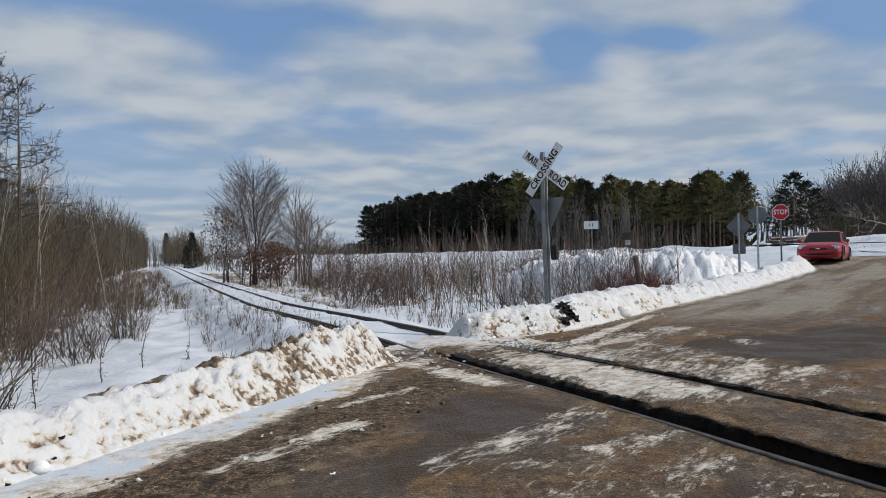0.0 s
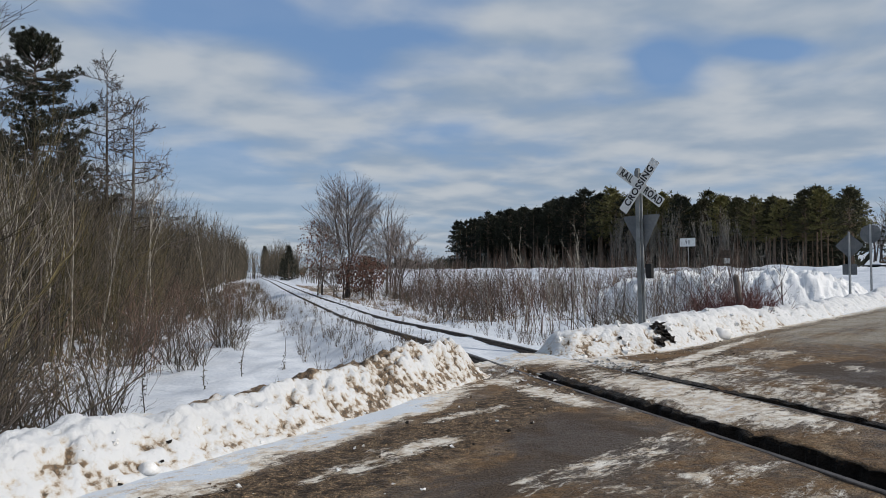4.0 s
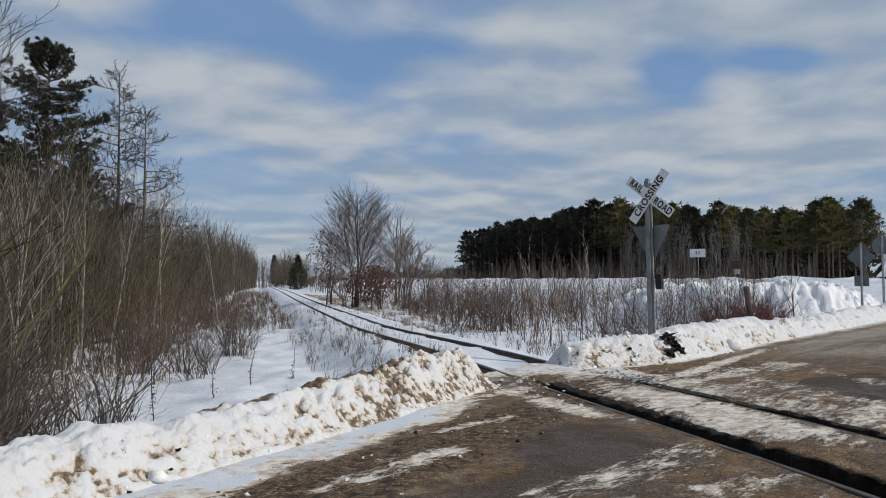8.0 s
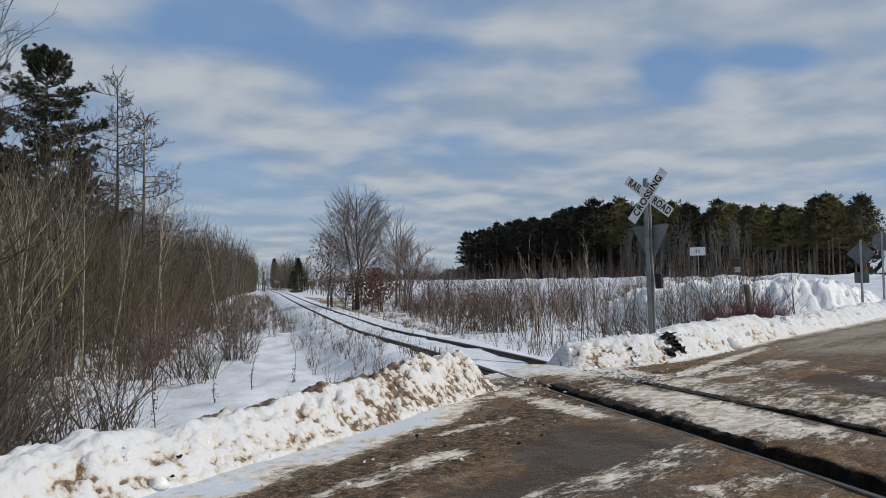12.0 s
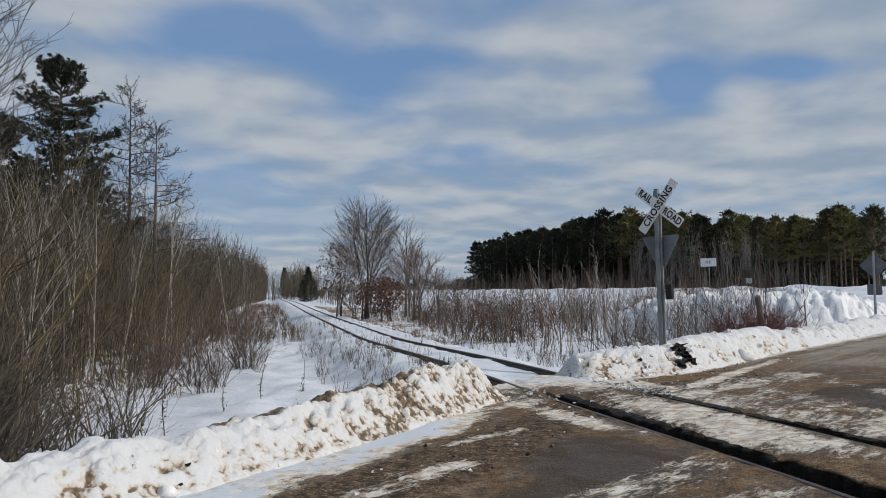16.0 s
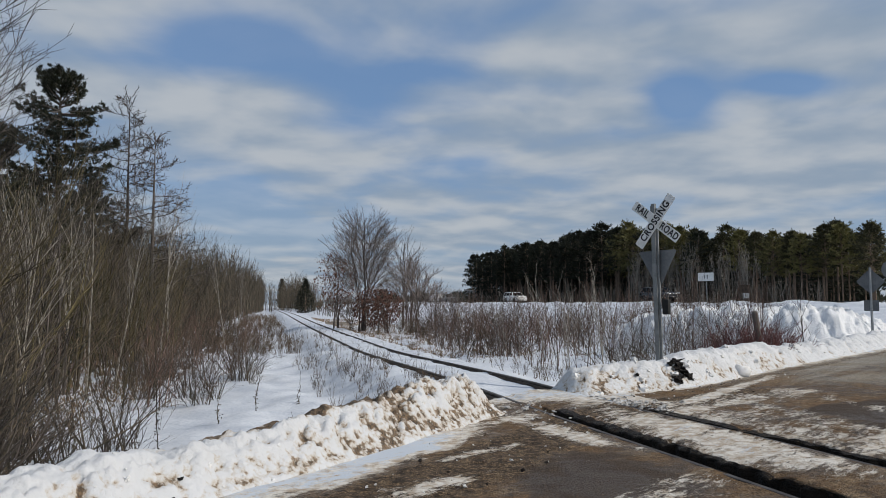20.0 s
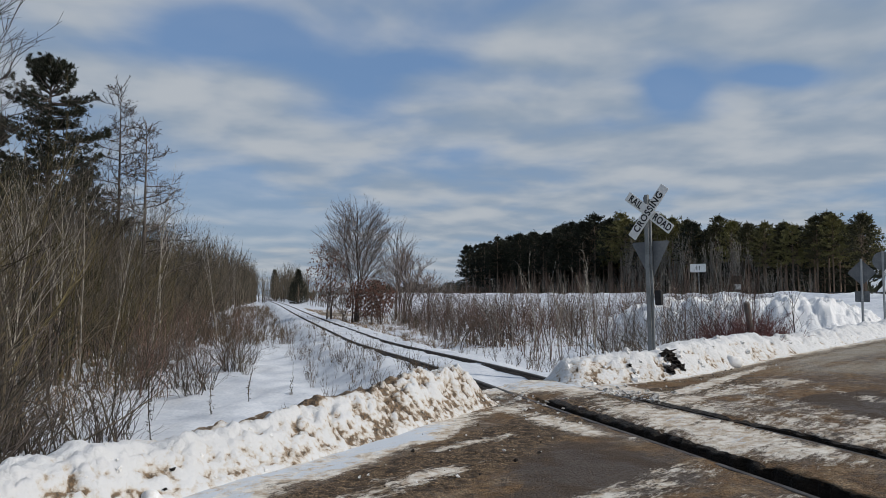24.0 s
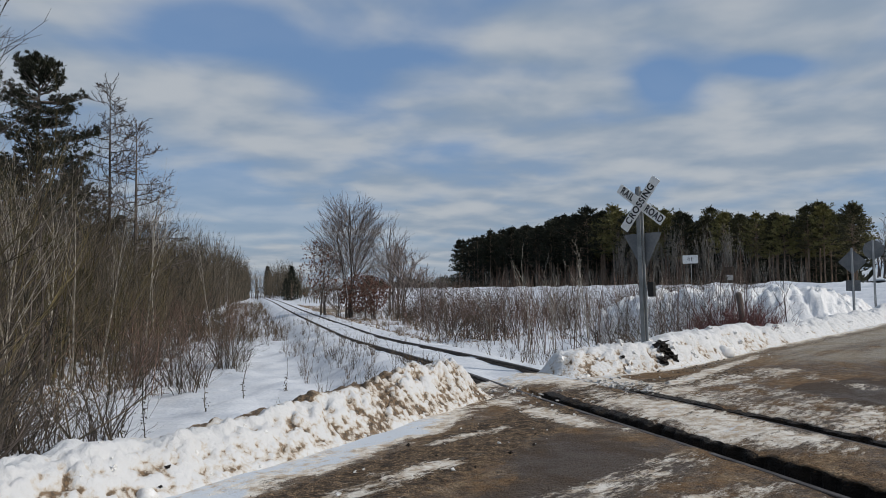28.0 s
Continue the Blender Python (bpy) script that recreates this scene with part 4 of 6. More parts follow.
for i in range(900):
    w = 3.5 + 95 * rnd.random() ** 1.5
    edge = -8.3 - 0.7 * float(step(26.0, 16.0, w)) - 1.5 * float(step(15.0, 6.0, w)) + 1.9 * min(1.0, w / 70) + 1.3 * rough(w, 0.0, 5.0, 61.0, 2)
    u = edge - 1.0 - 9.5 * rnd.random() ** 1.35
    x, y = to_xy(u, w)
    d = math.hypot(x, y)
    az = math.degrees(math.atan2(x, y))
    if az < -46 or d < 8.0 or y < 1:
        continue
    if w < 14 and u > edge - 4.5 and rnd.random() < 0.45:
        continue
    if w > 15 and rnd.random() < (0.78 if u > edge - 4.0 else 0.50):
        continue
    k = rnd.randrange(5)
    size = rnd.uniform(0.75, 1.10) * float(0.72 + 0.78 * step(1.5, 6.0, edge - u))
    size *= 1.0 if w < 15 else 0.84
    place("bare_shrub", tall_shrubs[k] if w < 15 else mid_shrubs[k] if w < 36 else far_shrubs[(0, 1, 0, 2, 0)[k]], (x, y, ground_at(x, y)), rnd.uniform(0, 6.28), size,
          ("tall bare brown shrub with many thin stems", "tall bare olive-brown willow shrub", "tall bare brown shrub with many thin stems", "tall bare grey shrub with many thin stems", "tall bare olive-brown willow shrub")[k], "shrub", "thicket beside the track")
    n_made += 1
    if n_made > 292:
        break
for i in range(15):
    w = 24 + 40 * rnd.random() ** 1.3
    u = -9.2 + 2.2 * rnd.random() + 1.2 * rough(w, 0.0, 5.0, 61.0, 2)
    x, y = to_xy(u, w)
    place("bare_bush", edge_bushes[i % 2], (x, y, ground_at(x, y)), rnd.uniform(0, 6.28), rnd.uniform(0.45, 0.95), "low bare brown bush at the edge of a thicket", "bush", "low bushes beside the track")
for i in range(14):
    w = 23 + 32 * rnd.random() ** 1.2
    x, y = to_xy(-8.6 - 2.6 * rnd.random() + 1.2 * rough(w, 0.0, 5.0, 61.0, 2), w)
    place("bare_bush", low_shrubs[(0, 2)[i % 2]], (x, y, ground_at(x, y)), rnd.uniform(0, 6.28), rnd.uniform(0.7, 1.25), "reddish-brown bare bush of upright stems", "bush", "low bushes beside the track")
# trees in and behind the thicket
for i in range(170):
    w = 12 + 160 * rnd.random() ** 0.95
    u = -12 - 22 * rnd.random() + 4.0 * min(1, w / 120)
    x, y = to_xy(u, w)
    k = 2 if rnd.random() < 0.07 else rnd.randrange(2)
    place_tree("thin_tree", thin_trees[k], (x, y, ground_at(x, y)), rnd.uniform(0, 6.28), rnd.uniform(0.62, 0.98) * (1 + 0.15 * float(step(45, 110, w))),
          ("bare grey-brown young tree", "bare brown young tree", "bare young birch with pale bark")[k], "young trees behind the thicket")
for az, dist, size in [(-19.0, 18.4, 0.62), (-18.2, 18.6, 0.60), (-14.9, 24.0, 0.45)]:
    place("bare_bush", edge_bushes[int(dist * 10) % 2], polar(az, dist), az, size * 0.75, "low bare brown bush at the edge of a thicket", "bush", "low bushes beside the track")
birch = tree_parts("birch", 5, 6.5, 0.040, PALE, [5, 3], 0.42, 0.45, 0.5, 2, 0.0035, 5)
for i, (az, dist, size, tilt) in enumerate([(-28.4, 19.0, 0.8, 0.05), (-26.2, 22, 0.8, 0.08), (-24.4, 24, 0.8, 0.04), (-21.4, 33, 1.15, 0.10), (-20.9, 34, 1.0, -0.05), (-17.0, 48, 1.0, 0.03)]):
    place_tree("birch", birch, polar(az, dist), i * 1.3, size, "slender birch with white bark and bare twigs", "birches in the thicket", tilt)
# more birches, whose pale bark also stands in for sunlit stems of the thicket
for i in range(22):
    w = 10 + 34 * rnd.random()
    x, y = to_xy(-9.8 - 3.5 * rnd.random(), w)
    if math.hypot(x, y) > 11:
        place_tree("birch", birch, (x, y, ground_at(x, y)), rnd.uniform(0, 6.28), rnd.uniform(0.45, 0.85), "slender birch with white bark and bare twigs", "birches in the thicket", rnd.gauss(0, 0.12))
stout = [tree_parts("stout_stem", 95 + i, 6.5, 0.05, (BARK, TWIG, PALE)[i], (9, 4), 0.55, 0.3, 0.6, 2, 0.006) for i in range(3)]
for i in range(60):
    w = 6 + 40 * rnd.random() ** 1.3
    x, y = to_xy(-9.3 - 5.5 * rnd.random(), w)
    if math.hypot(x, y) < 9.5:
        continue
    place_tree("young_tree", stout[(0, 1, 0, 1, 2)[i % 5]], (x, y, ground_at(x, y)), rnd.uniform(0, 6.28), rnd.uniform(0.6, 1.0), ("bare dark young tree in a thicket", "bare pale young birch in a thicket")[i % 5 == 4], "young trees in the thicket", rnd.gauss(0, 0.08))
dome_tree("bare_tree", polar(-37.6, 17.0), 0.6, "tall bare tree with fine grey twigs", "", 33, 10.4, 2.7, 4, 60, BARK, 0.3, 0.010, 5, 0.007, BARK)

# the tangle of canes that comes down to the snow bank
canes = [shrub_mesh("cane_bush", 150 + i, (15, 12, 18)[i], (2.3, 2.9, 1.7)[i], 1.3, (BARK, TWIG, BARK)[i], 3, 0.013, 0.25, (0.45, 0.35, 0.7)[i], 0.15, 0.10) for i in range(3)]
for i in range(190):
    az, d = -43 + 18.5 * rnd.random() ** 1.15, 8.2 + 4.3 * rnd.random() ** 1.2
    p = polar(az, d)
    if float(inside(p.x, p.y)) > -2.0 or to_uw(p.x, p.y)[0] > -8.2 + 0.6 * rough(p.x, p.y, 2.0, 17.0, 2):
        continue
    place("cane_bush", canes[i % 3], p, rnd.uniform(0, 6.28), rnd.uniform(0.6, 1.05), "tangled leafless cane bush rising out of snow", "bush", "cane bushes behind the snow bank", rnd.gauss(0, 0.12))
edge = random.Random(501)
for i in range(9):
    p = polar(-31.5 + 7.5 * edge.random(), 9.8 + 3.0 * edge.random())
    if float(inside(p.x, p.y)) > -2.0:
        continue
    place("cane_bush", canes[i % 3], p, edge.uniform(0, 6.28), edge.uniform(0.45, 0.75), "tangled leafless cane bush rising out of snow", "bush", "cane bushes behind the snow bank", edge.gauss(0, 0.12))
# brown bushes where the thicket ends on the open snow
for i in range(11):
    near = i < 5
    p = polar(edge.uniform(-23.5, -18.6) if near else edge.uniform(-18.6, -15.2), edge.uniform(17.4, 21) if near else edge.uniform(22, 31))
    place("bare_bush", (low_shrubs[0], edge_bushes[0], low_shrubs[2], edge_bushes[1])[i % 4], p, edge.uniform(0, 6.28), edge.uniform(0.55, 0.95), "brown bare bush at the snowy edge of a thicket", "bush", "low bushes beside the track", edge.gauss(0, 0.08))
# crooked stems that lean out of the thicket into the light
arching = [shrub_mesh("arching_shrub", 160 + i, 5, 5.2, 0.5, (BARK, OLIVE, TWIG)[i], 7, 0.020, 0.3, 0.40, 0.16, 0.12) for i in range(3)]
for i in range(60):
    w = 7 + 18 * rnd.random() ** 1.2
    x, y = to_xy(-9.6 - 3.2 * rnd.random(), w)
    if math.hypot(x, y) < 10.5:
        continue
    k = (0, 1, 0, 1, 2)[i % 5]
    place("arching_shrub", arching[k], (x, y, ground_at(x, y)), rnd.uniform(0, 6.28), rnd.uniform(0.55, 1.0), ("crooked grey stems leaning out of a thicket", "crooked olive willow stems leaning out of a thicket", "crooked brown stems leaning out of a thicket")[k], "shrub", "leaning stems of the thicket")

# stray stems where the thicket thins out towards the track
for i in range(75):
    w = 20 + 48 * rnd.random() ** 1.2
    x, y = to_xy(-8.6 + 3.6 * rnd.random() ** 1.6, w)
    k = i % 5
    if k < 4:
        place("thin_sapling", slim[(0, 2)[k % 2]], (x, y, ground_at(x, y)), rnd.uniform(0, 6.28), rnd.uniform(0.45, 0.95), "slim upright leafless sapling in snow", "tree", "stray stems beside the track", rnd.gauss(0, 0.12))
    else:
        place("bare_bush", edge_bushes[i % 2], (x, y, ground_at(x, y)), rnd.uniform(0, 6.28), rnd.uniform(0.3, 0.55), "low bare brown bush at the edge of a thicket", "bush", "low bushes beside the track")

# brush between the track and the highway
n_made = 0
for i in range(6000):
    d = 15.5 + 46 * rnd.random() ** 1.2
    az = rnd.uniform(-12, 24)
    x, y = d * math.sin(radians(az)), d * math.cos(radians(az))
    u, w = to_uw(x, y)
    q = HN[0] * x + HN[1] * y
    if u < 3.3 + 0.03 * w or q > 49.5 or float(inside(x, y)) > -2.6:
        continue
    if d < 26 and not (3 < az < 22.5):
        continue
    clump = rough(x, y, 3.2, 31.0, 3)
    if az > 14 and rnd.random() < 0.5:
        continue
    if clump < 0.06 + 0.16 * (d < 24):
        continue
    k = rnd.randrange(4)
    size = rnd.uniform(0.5, 0.95) * (1.0 if d < 30 else 1.2) * (1.0 + 0.5 * max(0.0, clump))
    place("bare_bush", low_shrubs[k], (x, y, ground_at(x, y)), rnd.uniform(0, 6.28), size,
          "bare twiggy bush standing in snow", "bush", "brush beside the highway")
    n_made += 1
    if n_made > 175:
        break
for i in range(52):
    az, d = rnd.uniform(-11.5, 4), rnd.uniform(36, 78)
    x, y = d * math.sin(radians(az)), d * math.cos(radians(az))
    if to_uw(x, y)[0] < 3.5 or HN[0] * x + HN[1] * y > 50:
        continue
    place("bare_bush", low_shrubs[rnd.randrange(4)], (x, y, ground_at(x, y)), rnd.uniform(0, 6.28), rnd.uniform(0.6, 1.1), "bare brown bush beside the railway", "bush", "brush beside the highway")
for az, dist, size in [(20.4, 20.4, 0.8), (21.1, 20.5, 1.05), (22.1, 20.9, 1.15), (22.7, 20.6, 0.9), (23.3, 21.2, 1.0), (24.0, 21.6, 0.65)]:
    place("red_bush", red_bush, polar(az, dist), az, size, "dense red-stemmed dogwood bush", "bush", "red dogwood bushes")
place("young_tree", tree_mesh("young_tree", 91, 2.1, 0.022, BARK, (9, 4), 0.55, 0.15, 0.5, 2), polar(25.5, 23.5, 0.35), 0.4, 1.0, "small bare sapling standing in a snow bank", "tree")

# thin upright saplings among the brush
for i in range(280):
    d, az = rnd.uniform(19, 52), rnd.uniform(-4, 23)
    p = polar(az, d)
    if HN[0] * p.x + HN[1] * p.y > 50 or float(inside(p.x, p.y)) > -4 or to_uw(p.x, p.y)[0] < 4:
        continue
    place("thin_sapling", slim[i % 3], p, rnd.uniform(0, 6.28), rnd.uniform(0.6, 1.15), "slim upright leafless sapling in snow", "tree", "saplings among the brush", rnd.gauss(0, 0.08))

# the broad bare trees beside the track
for k, (az, dist, tall, wide, stems, limbs, seed, thin) in enumerate([(-6.75, 68, 10.6, 4.0, 7, 130, 3, 0.015), (-3.6, 74, 9.6, 2.2, 4, 55, 9, 0.011), (-2.9, 66, 6.3, 2.9, 9, 90, 5, 0.015), (-8.7, 70, 6.4, 2.1, 4, 50, 12, 0.013),
                                                                      (-1.2, 72, 4.6, 2.2, 6, 45, 15, 0.013), (-4.9, 64, 4.4, 1.9, 6, 45, 18, 0.013), (0.4, 76, 3.9, 2.0, 6, 40, 21, 0.013), (-7.6, 66, 3.4, 1.8, 7, 40, 23, 0.013)]):
    dome_tree("broad_tree", polar(az, dist), k * 2.1, "bare round-crowned tree of several grey stems" if tall > 7 else "low bare many-stemmed tree beside the railway", "bare trees beside the track", seed, tall, wide, stems, limbs, BARK, 0.12 if tall < 7 else 0.25, thin)


def leaves(name, seed, count, size, centre, radius, mat):
    r = random.Random(seed)
    s = Shape()
    for _ in range(count):
        k = Vector((r.gauss(0, 1), r.gauss(0, 1), r.gauss(0, 1)))
        if k.length > 1.9:
            k *= 1.6 / k.length
        p = Vector((k.x * radius[0], k.y * radius[1], k.z * radius[2])) + Vector(centre)
        a = Vector((r.gauss(0, 1), r.gauss(0, 1), r.gauss(0, 1) - 0.5)).normalized() * size * r.uniform(0.6, 1.4)
        s.blade(p, a, a.orthogonal().normalized() * a.length * 0.35)
    return s.mesh(name, mat)


for i in range(34):
    p = polar(rnd.uniform(-9.8, 0.5), rnd.uniform(60, 76))
    if to_uw(p.x, p.y)[0] > 4.5:
        place("bare_bush", (low_shrubs + edge_bushes)[rnd.randrange(6)], p, rnd.uniform(0, 6.28), rnd.uniform(0.35, 0.7), "low dark bush under bare trees", "bush", "undergrowth beside the railway")
oak = thing("young_oak", Matrix.Translation(polar(-5.6, 62)), "young oak that keeps its rust-brown leaves", "tree")
part("trunk", tree_mesh("trunk", 55, 4.4, 0.06, BARK, (12, 4, 2), 0.7, 0.15, 0.4, 2), BARK, oak)
part("leaves", leaves("leaves", 56, 1300, 0.22, (0, 0, 2.3), (1.25, 1.0, 0.95), DRYLEAF), DRYLEAF, oak, "dry rust-brown oak leaves")
oak2 = thing("young_oak", Matrix.Translation(polar(-9.0, 66)), "young oak with a few dry brown leaves", "tree")
part("trunk", tree_mesh("trunk", 57, 6.0, 0.06, BARK, (12, 4, 2), 0.7, 0.15, 0.4, 2), BARK, oak2)
part("leaves", leaves("leaves", 58, 420, 0.20, (0, 0, 4.1), (1.1, 1.1, 1.5), DRYLEAF), DRYLEAF, oak2, "sparse dry brown leaves")


# ---- conifers ----
def tuft(s, r, p, way, size, count, wide=0.15):
    """A spray of flat needle bunches round a shoot."""
    for _ in range(count):
        d = (way * 0.9 + Vector((r.gauss(0, 0.6), r.gauss(0, 0.6), r.gauss(0, 0.5) + 0.25))).normalized() * size * r.uniform(0.6, 1.25)
        b = d.cross(Vector((r.gauss(0, 1), r.gauss(0, 1), r.gauss(0, 1)))).normalized() * d.length * wide
        s.blade(p + Vector((r.gauss(0, 0.25), r.gauss(0, 0.25), r.gauss(0, 0.18))) * size, d, b)


def pine_meshes(seed, tall, bare, reach, whorls, per, sprays, size, mat):
    r = random.Random(seed)
    t, s = Shape(), Shape()
    t.tube([(0, 0, -0.4), (r.gauss(0, 0.05), 0, tall * 0.5), (0, 0, tall * 0.97)], [tall * 0.011, tall * 0.0085, 0.015], 6, cap=False)
    for k in range(whorls):
        f = k / (whorls - 1)
        z0 = tall * (bare + (0.985 - bare) * f)
        long = reach * (max(0.0, 1 - f ** 2.4) ** 0.8 if bare > 0.1 else (1 - f) ** 0.8) * r.uniform(0.8, 1.1) * min(1.0, 0.55 + f * 2.2) + 0.22
        for j in range(per):
            z = min(z0 + r.uniform(-0.6, 0.6) * tall * (1 - bare) / whorls, tall * 0.985)
            a = 2 * math.pi * (j + r.random()) / per
            up = -0.05 + 0.75 * f + r.gauss(0, 0.10)
            way = Vector((math.cos(a), math.sin(a), up)).normalized()
            ln = long * r.uniform(0.7, 1.15)
            t.tube([(0, 0, z), Vector((0, 0, z)) + way * ln], [0.03 * (1 - f) + 0.008, 0.004], 3, cap=False)
            for m in range(3):
                tuft(s, r, Vector((0, 0, z)) + way * ln * (0.45 + 0.26 * m), way, size, sprays)
    for k in range(7):
        tuft(s, r, Vector((r.gauss(0, 0.08), r.gauss(0, 0.08), tall * (0.94 + 0.017 * k))), Vector((0, 0, 1.6)), size * (0.95 - 0.09 * k), 8)
    return t.mesh("trunk", PINEBARK), s.mesh("crown", mat)


def conifer(name, meshes, at, turn, size, label, group=""):
    ob = thing(name, Matrix.Translation(at) @ Matrix.Rotation(turn, 4, "Z") @ Matrix.Diagonal((size, size, size, 1)), label, "tree", group)
    part("trunk", meshes[0], None, ob)
    part("crown", meshes[1], None, ob)
    return ob


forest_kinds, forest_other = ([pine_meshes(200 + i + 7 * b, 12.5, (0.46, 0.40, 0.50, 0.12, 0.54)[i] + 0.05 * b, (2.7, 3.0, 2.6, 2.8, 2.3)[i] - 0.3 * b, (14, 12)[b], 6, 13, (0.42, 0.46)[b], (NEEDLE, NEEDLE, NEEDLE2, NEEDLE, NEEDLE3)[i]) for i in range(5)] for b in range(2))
rear_kinds = [pine_meshes(220 + i, 12.5, (0.42, 0.3)[i], 2.7, 9, 5, 6, 0.75, NEEDLE) for i in range(2)]
for row in range(6):
    for col in range(45):
        s = -168 + col * 2.6 + rnd.gauss(0, 0.6)
        q = 70.5 + row * 3.6 + rnd.gauss(0, 0.6)
        x, y = HN[0] * q + HD[0] * s, HN[1] * q + HD[1] * s
        az = math.degrees(math.atan2(x, y))
        if az < 1.6 or az > 30.0:
            continue
        # front rows on the right mostly take the needles with sunlight in their colour
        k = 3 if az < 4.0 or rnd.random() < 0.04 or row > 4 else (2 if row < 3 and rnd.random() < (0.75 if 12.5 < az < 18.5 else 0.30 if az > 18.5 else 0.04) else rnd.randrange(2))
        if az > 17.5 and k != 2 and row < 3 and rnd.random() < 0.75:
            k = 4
        tall = 0.975 + 0.11 * step(2, 12, az) - 0.32 * step(10, 27, az) + rnd.gauss(0, 0.035)
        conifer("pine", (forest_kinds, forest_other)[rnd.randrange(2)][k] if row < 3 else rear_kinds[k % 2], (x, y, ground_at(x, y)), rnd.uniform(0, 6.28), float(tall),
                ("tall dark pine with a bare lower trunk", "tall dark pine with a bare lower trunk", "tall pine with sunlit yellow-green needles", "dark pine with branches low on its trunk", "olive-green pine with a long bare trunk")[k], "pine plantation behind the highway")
# dark tufts added among and behind the trunks stand for the wood's shady inside
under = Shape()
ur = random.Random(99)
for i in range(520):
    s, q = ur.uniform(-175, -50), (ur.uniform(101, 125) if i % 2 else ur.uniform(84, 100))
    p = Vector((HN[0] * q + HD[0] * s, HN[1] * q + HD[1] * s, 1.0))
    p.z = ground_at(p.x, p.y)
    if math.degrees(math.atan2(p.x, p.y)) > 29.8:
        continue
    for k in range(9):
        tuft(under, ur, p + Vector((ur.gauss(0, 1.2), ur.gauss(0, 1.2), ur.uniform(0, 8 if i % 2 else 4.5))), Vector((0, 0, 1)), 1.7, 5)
tagged(part("forest_depth", under, NEEDLE), "dark tufts added for the shade inside the pine wood", "woods", kind="stuff")
belt = Shape()
for i in range(170):
    az, d = ur.uniform(-5.5, 2.6), ur.uniform(290, 330)
    p = Vector((d * math.sin(radians(az)), d * math.cos(radians(az)), 0.5))
    for k in range(7):
        tuft(belt, ur, p + Vector((ur.gauss(0, 1.5), ur.gauss(0, 1.5), ur.uniform(0, 4.5 + 1.5 * math.sin(az * 2.1)))), Vector((0, 0, 1)), 1.6, 5)
tagged(part("far_conifers", belt, NEEDLE), "far dark belt of conifers over the field", "woods", kind="stuff")
# brush and saplings before the plantation
for i in range(210):
    az = rnd.uniform(-3, 27)
    q = rnd.uniform(62.5, 68.5)
    d = q / math.cos(radians(az - HW_AZ))
    k = rnd.randrange(3)
    tallness = rnd.uniform(0.55, 1.0) * (1.35 if 14 < az < 21 and i % 2 else 0.85)
    place("pale_sapling", pale_stems[k], polar(az, d), rnd.uniform(0, 6.28), tallness, "thin pale sapling without leaves", "tree", "saplings before the pines", rnd.gauss(0, 0.07))
aspens = [tree_parts("tall_aspen", 87 + i, 7.4, 0.05, PALE, (13, 3), 0.38, 0.35, 0.8, 2, 0.016) for i in range(2)]
for i in range(44):
    az = rnd.uniform(13.5, 23.0)
    d = rnd.uniform(66, 69.5) / math.cos(radians(az - HW_AZ))
    place_tree("tall_aspen", aspens[i % 2], polar(az, d), rnd.uniform(0, 6.28), rnd.uniform(0.75, 1.15), "tall slim aspen with pale bark and no leaves", "aspens before the pines", rnd.gauss(0, 0.04))
brush = Shape()
br = random.Random(88)
for i in range(420):
    az = br.uniform(-9, 24)
    q = br.uniform(62.5, 69)
    d = min(q / math.cos(radians(az - HW_AZ)), 260)
    for k in range(4):
        grow(brush, br, polar(az, d) + Vector((br.gauss(0, 0.6), br.gauss(0, 0.6), -0.1)), (br.gauss(0, 0.2), br.gauss(0, 0.2), 1), br.uniform(1.2, 3.4), 0.022, 1, [4], 0.5, 0.4, 3, 0.08, 0.3, 0.2)
tagged(part("roadside_brush", brush, TWIG), "bare brown brush before the pines", "brush", kind="stuff")

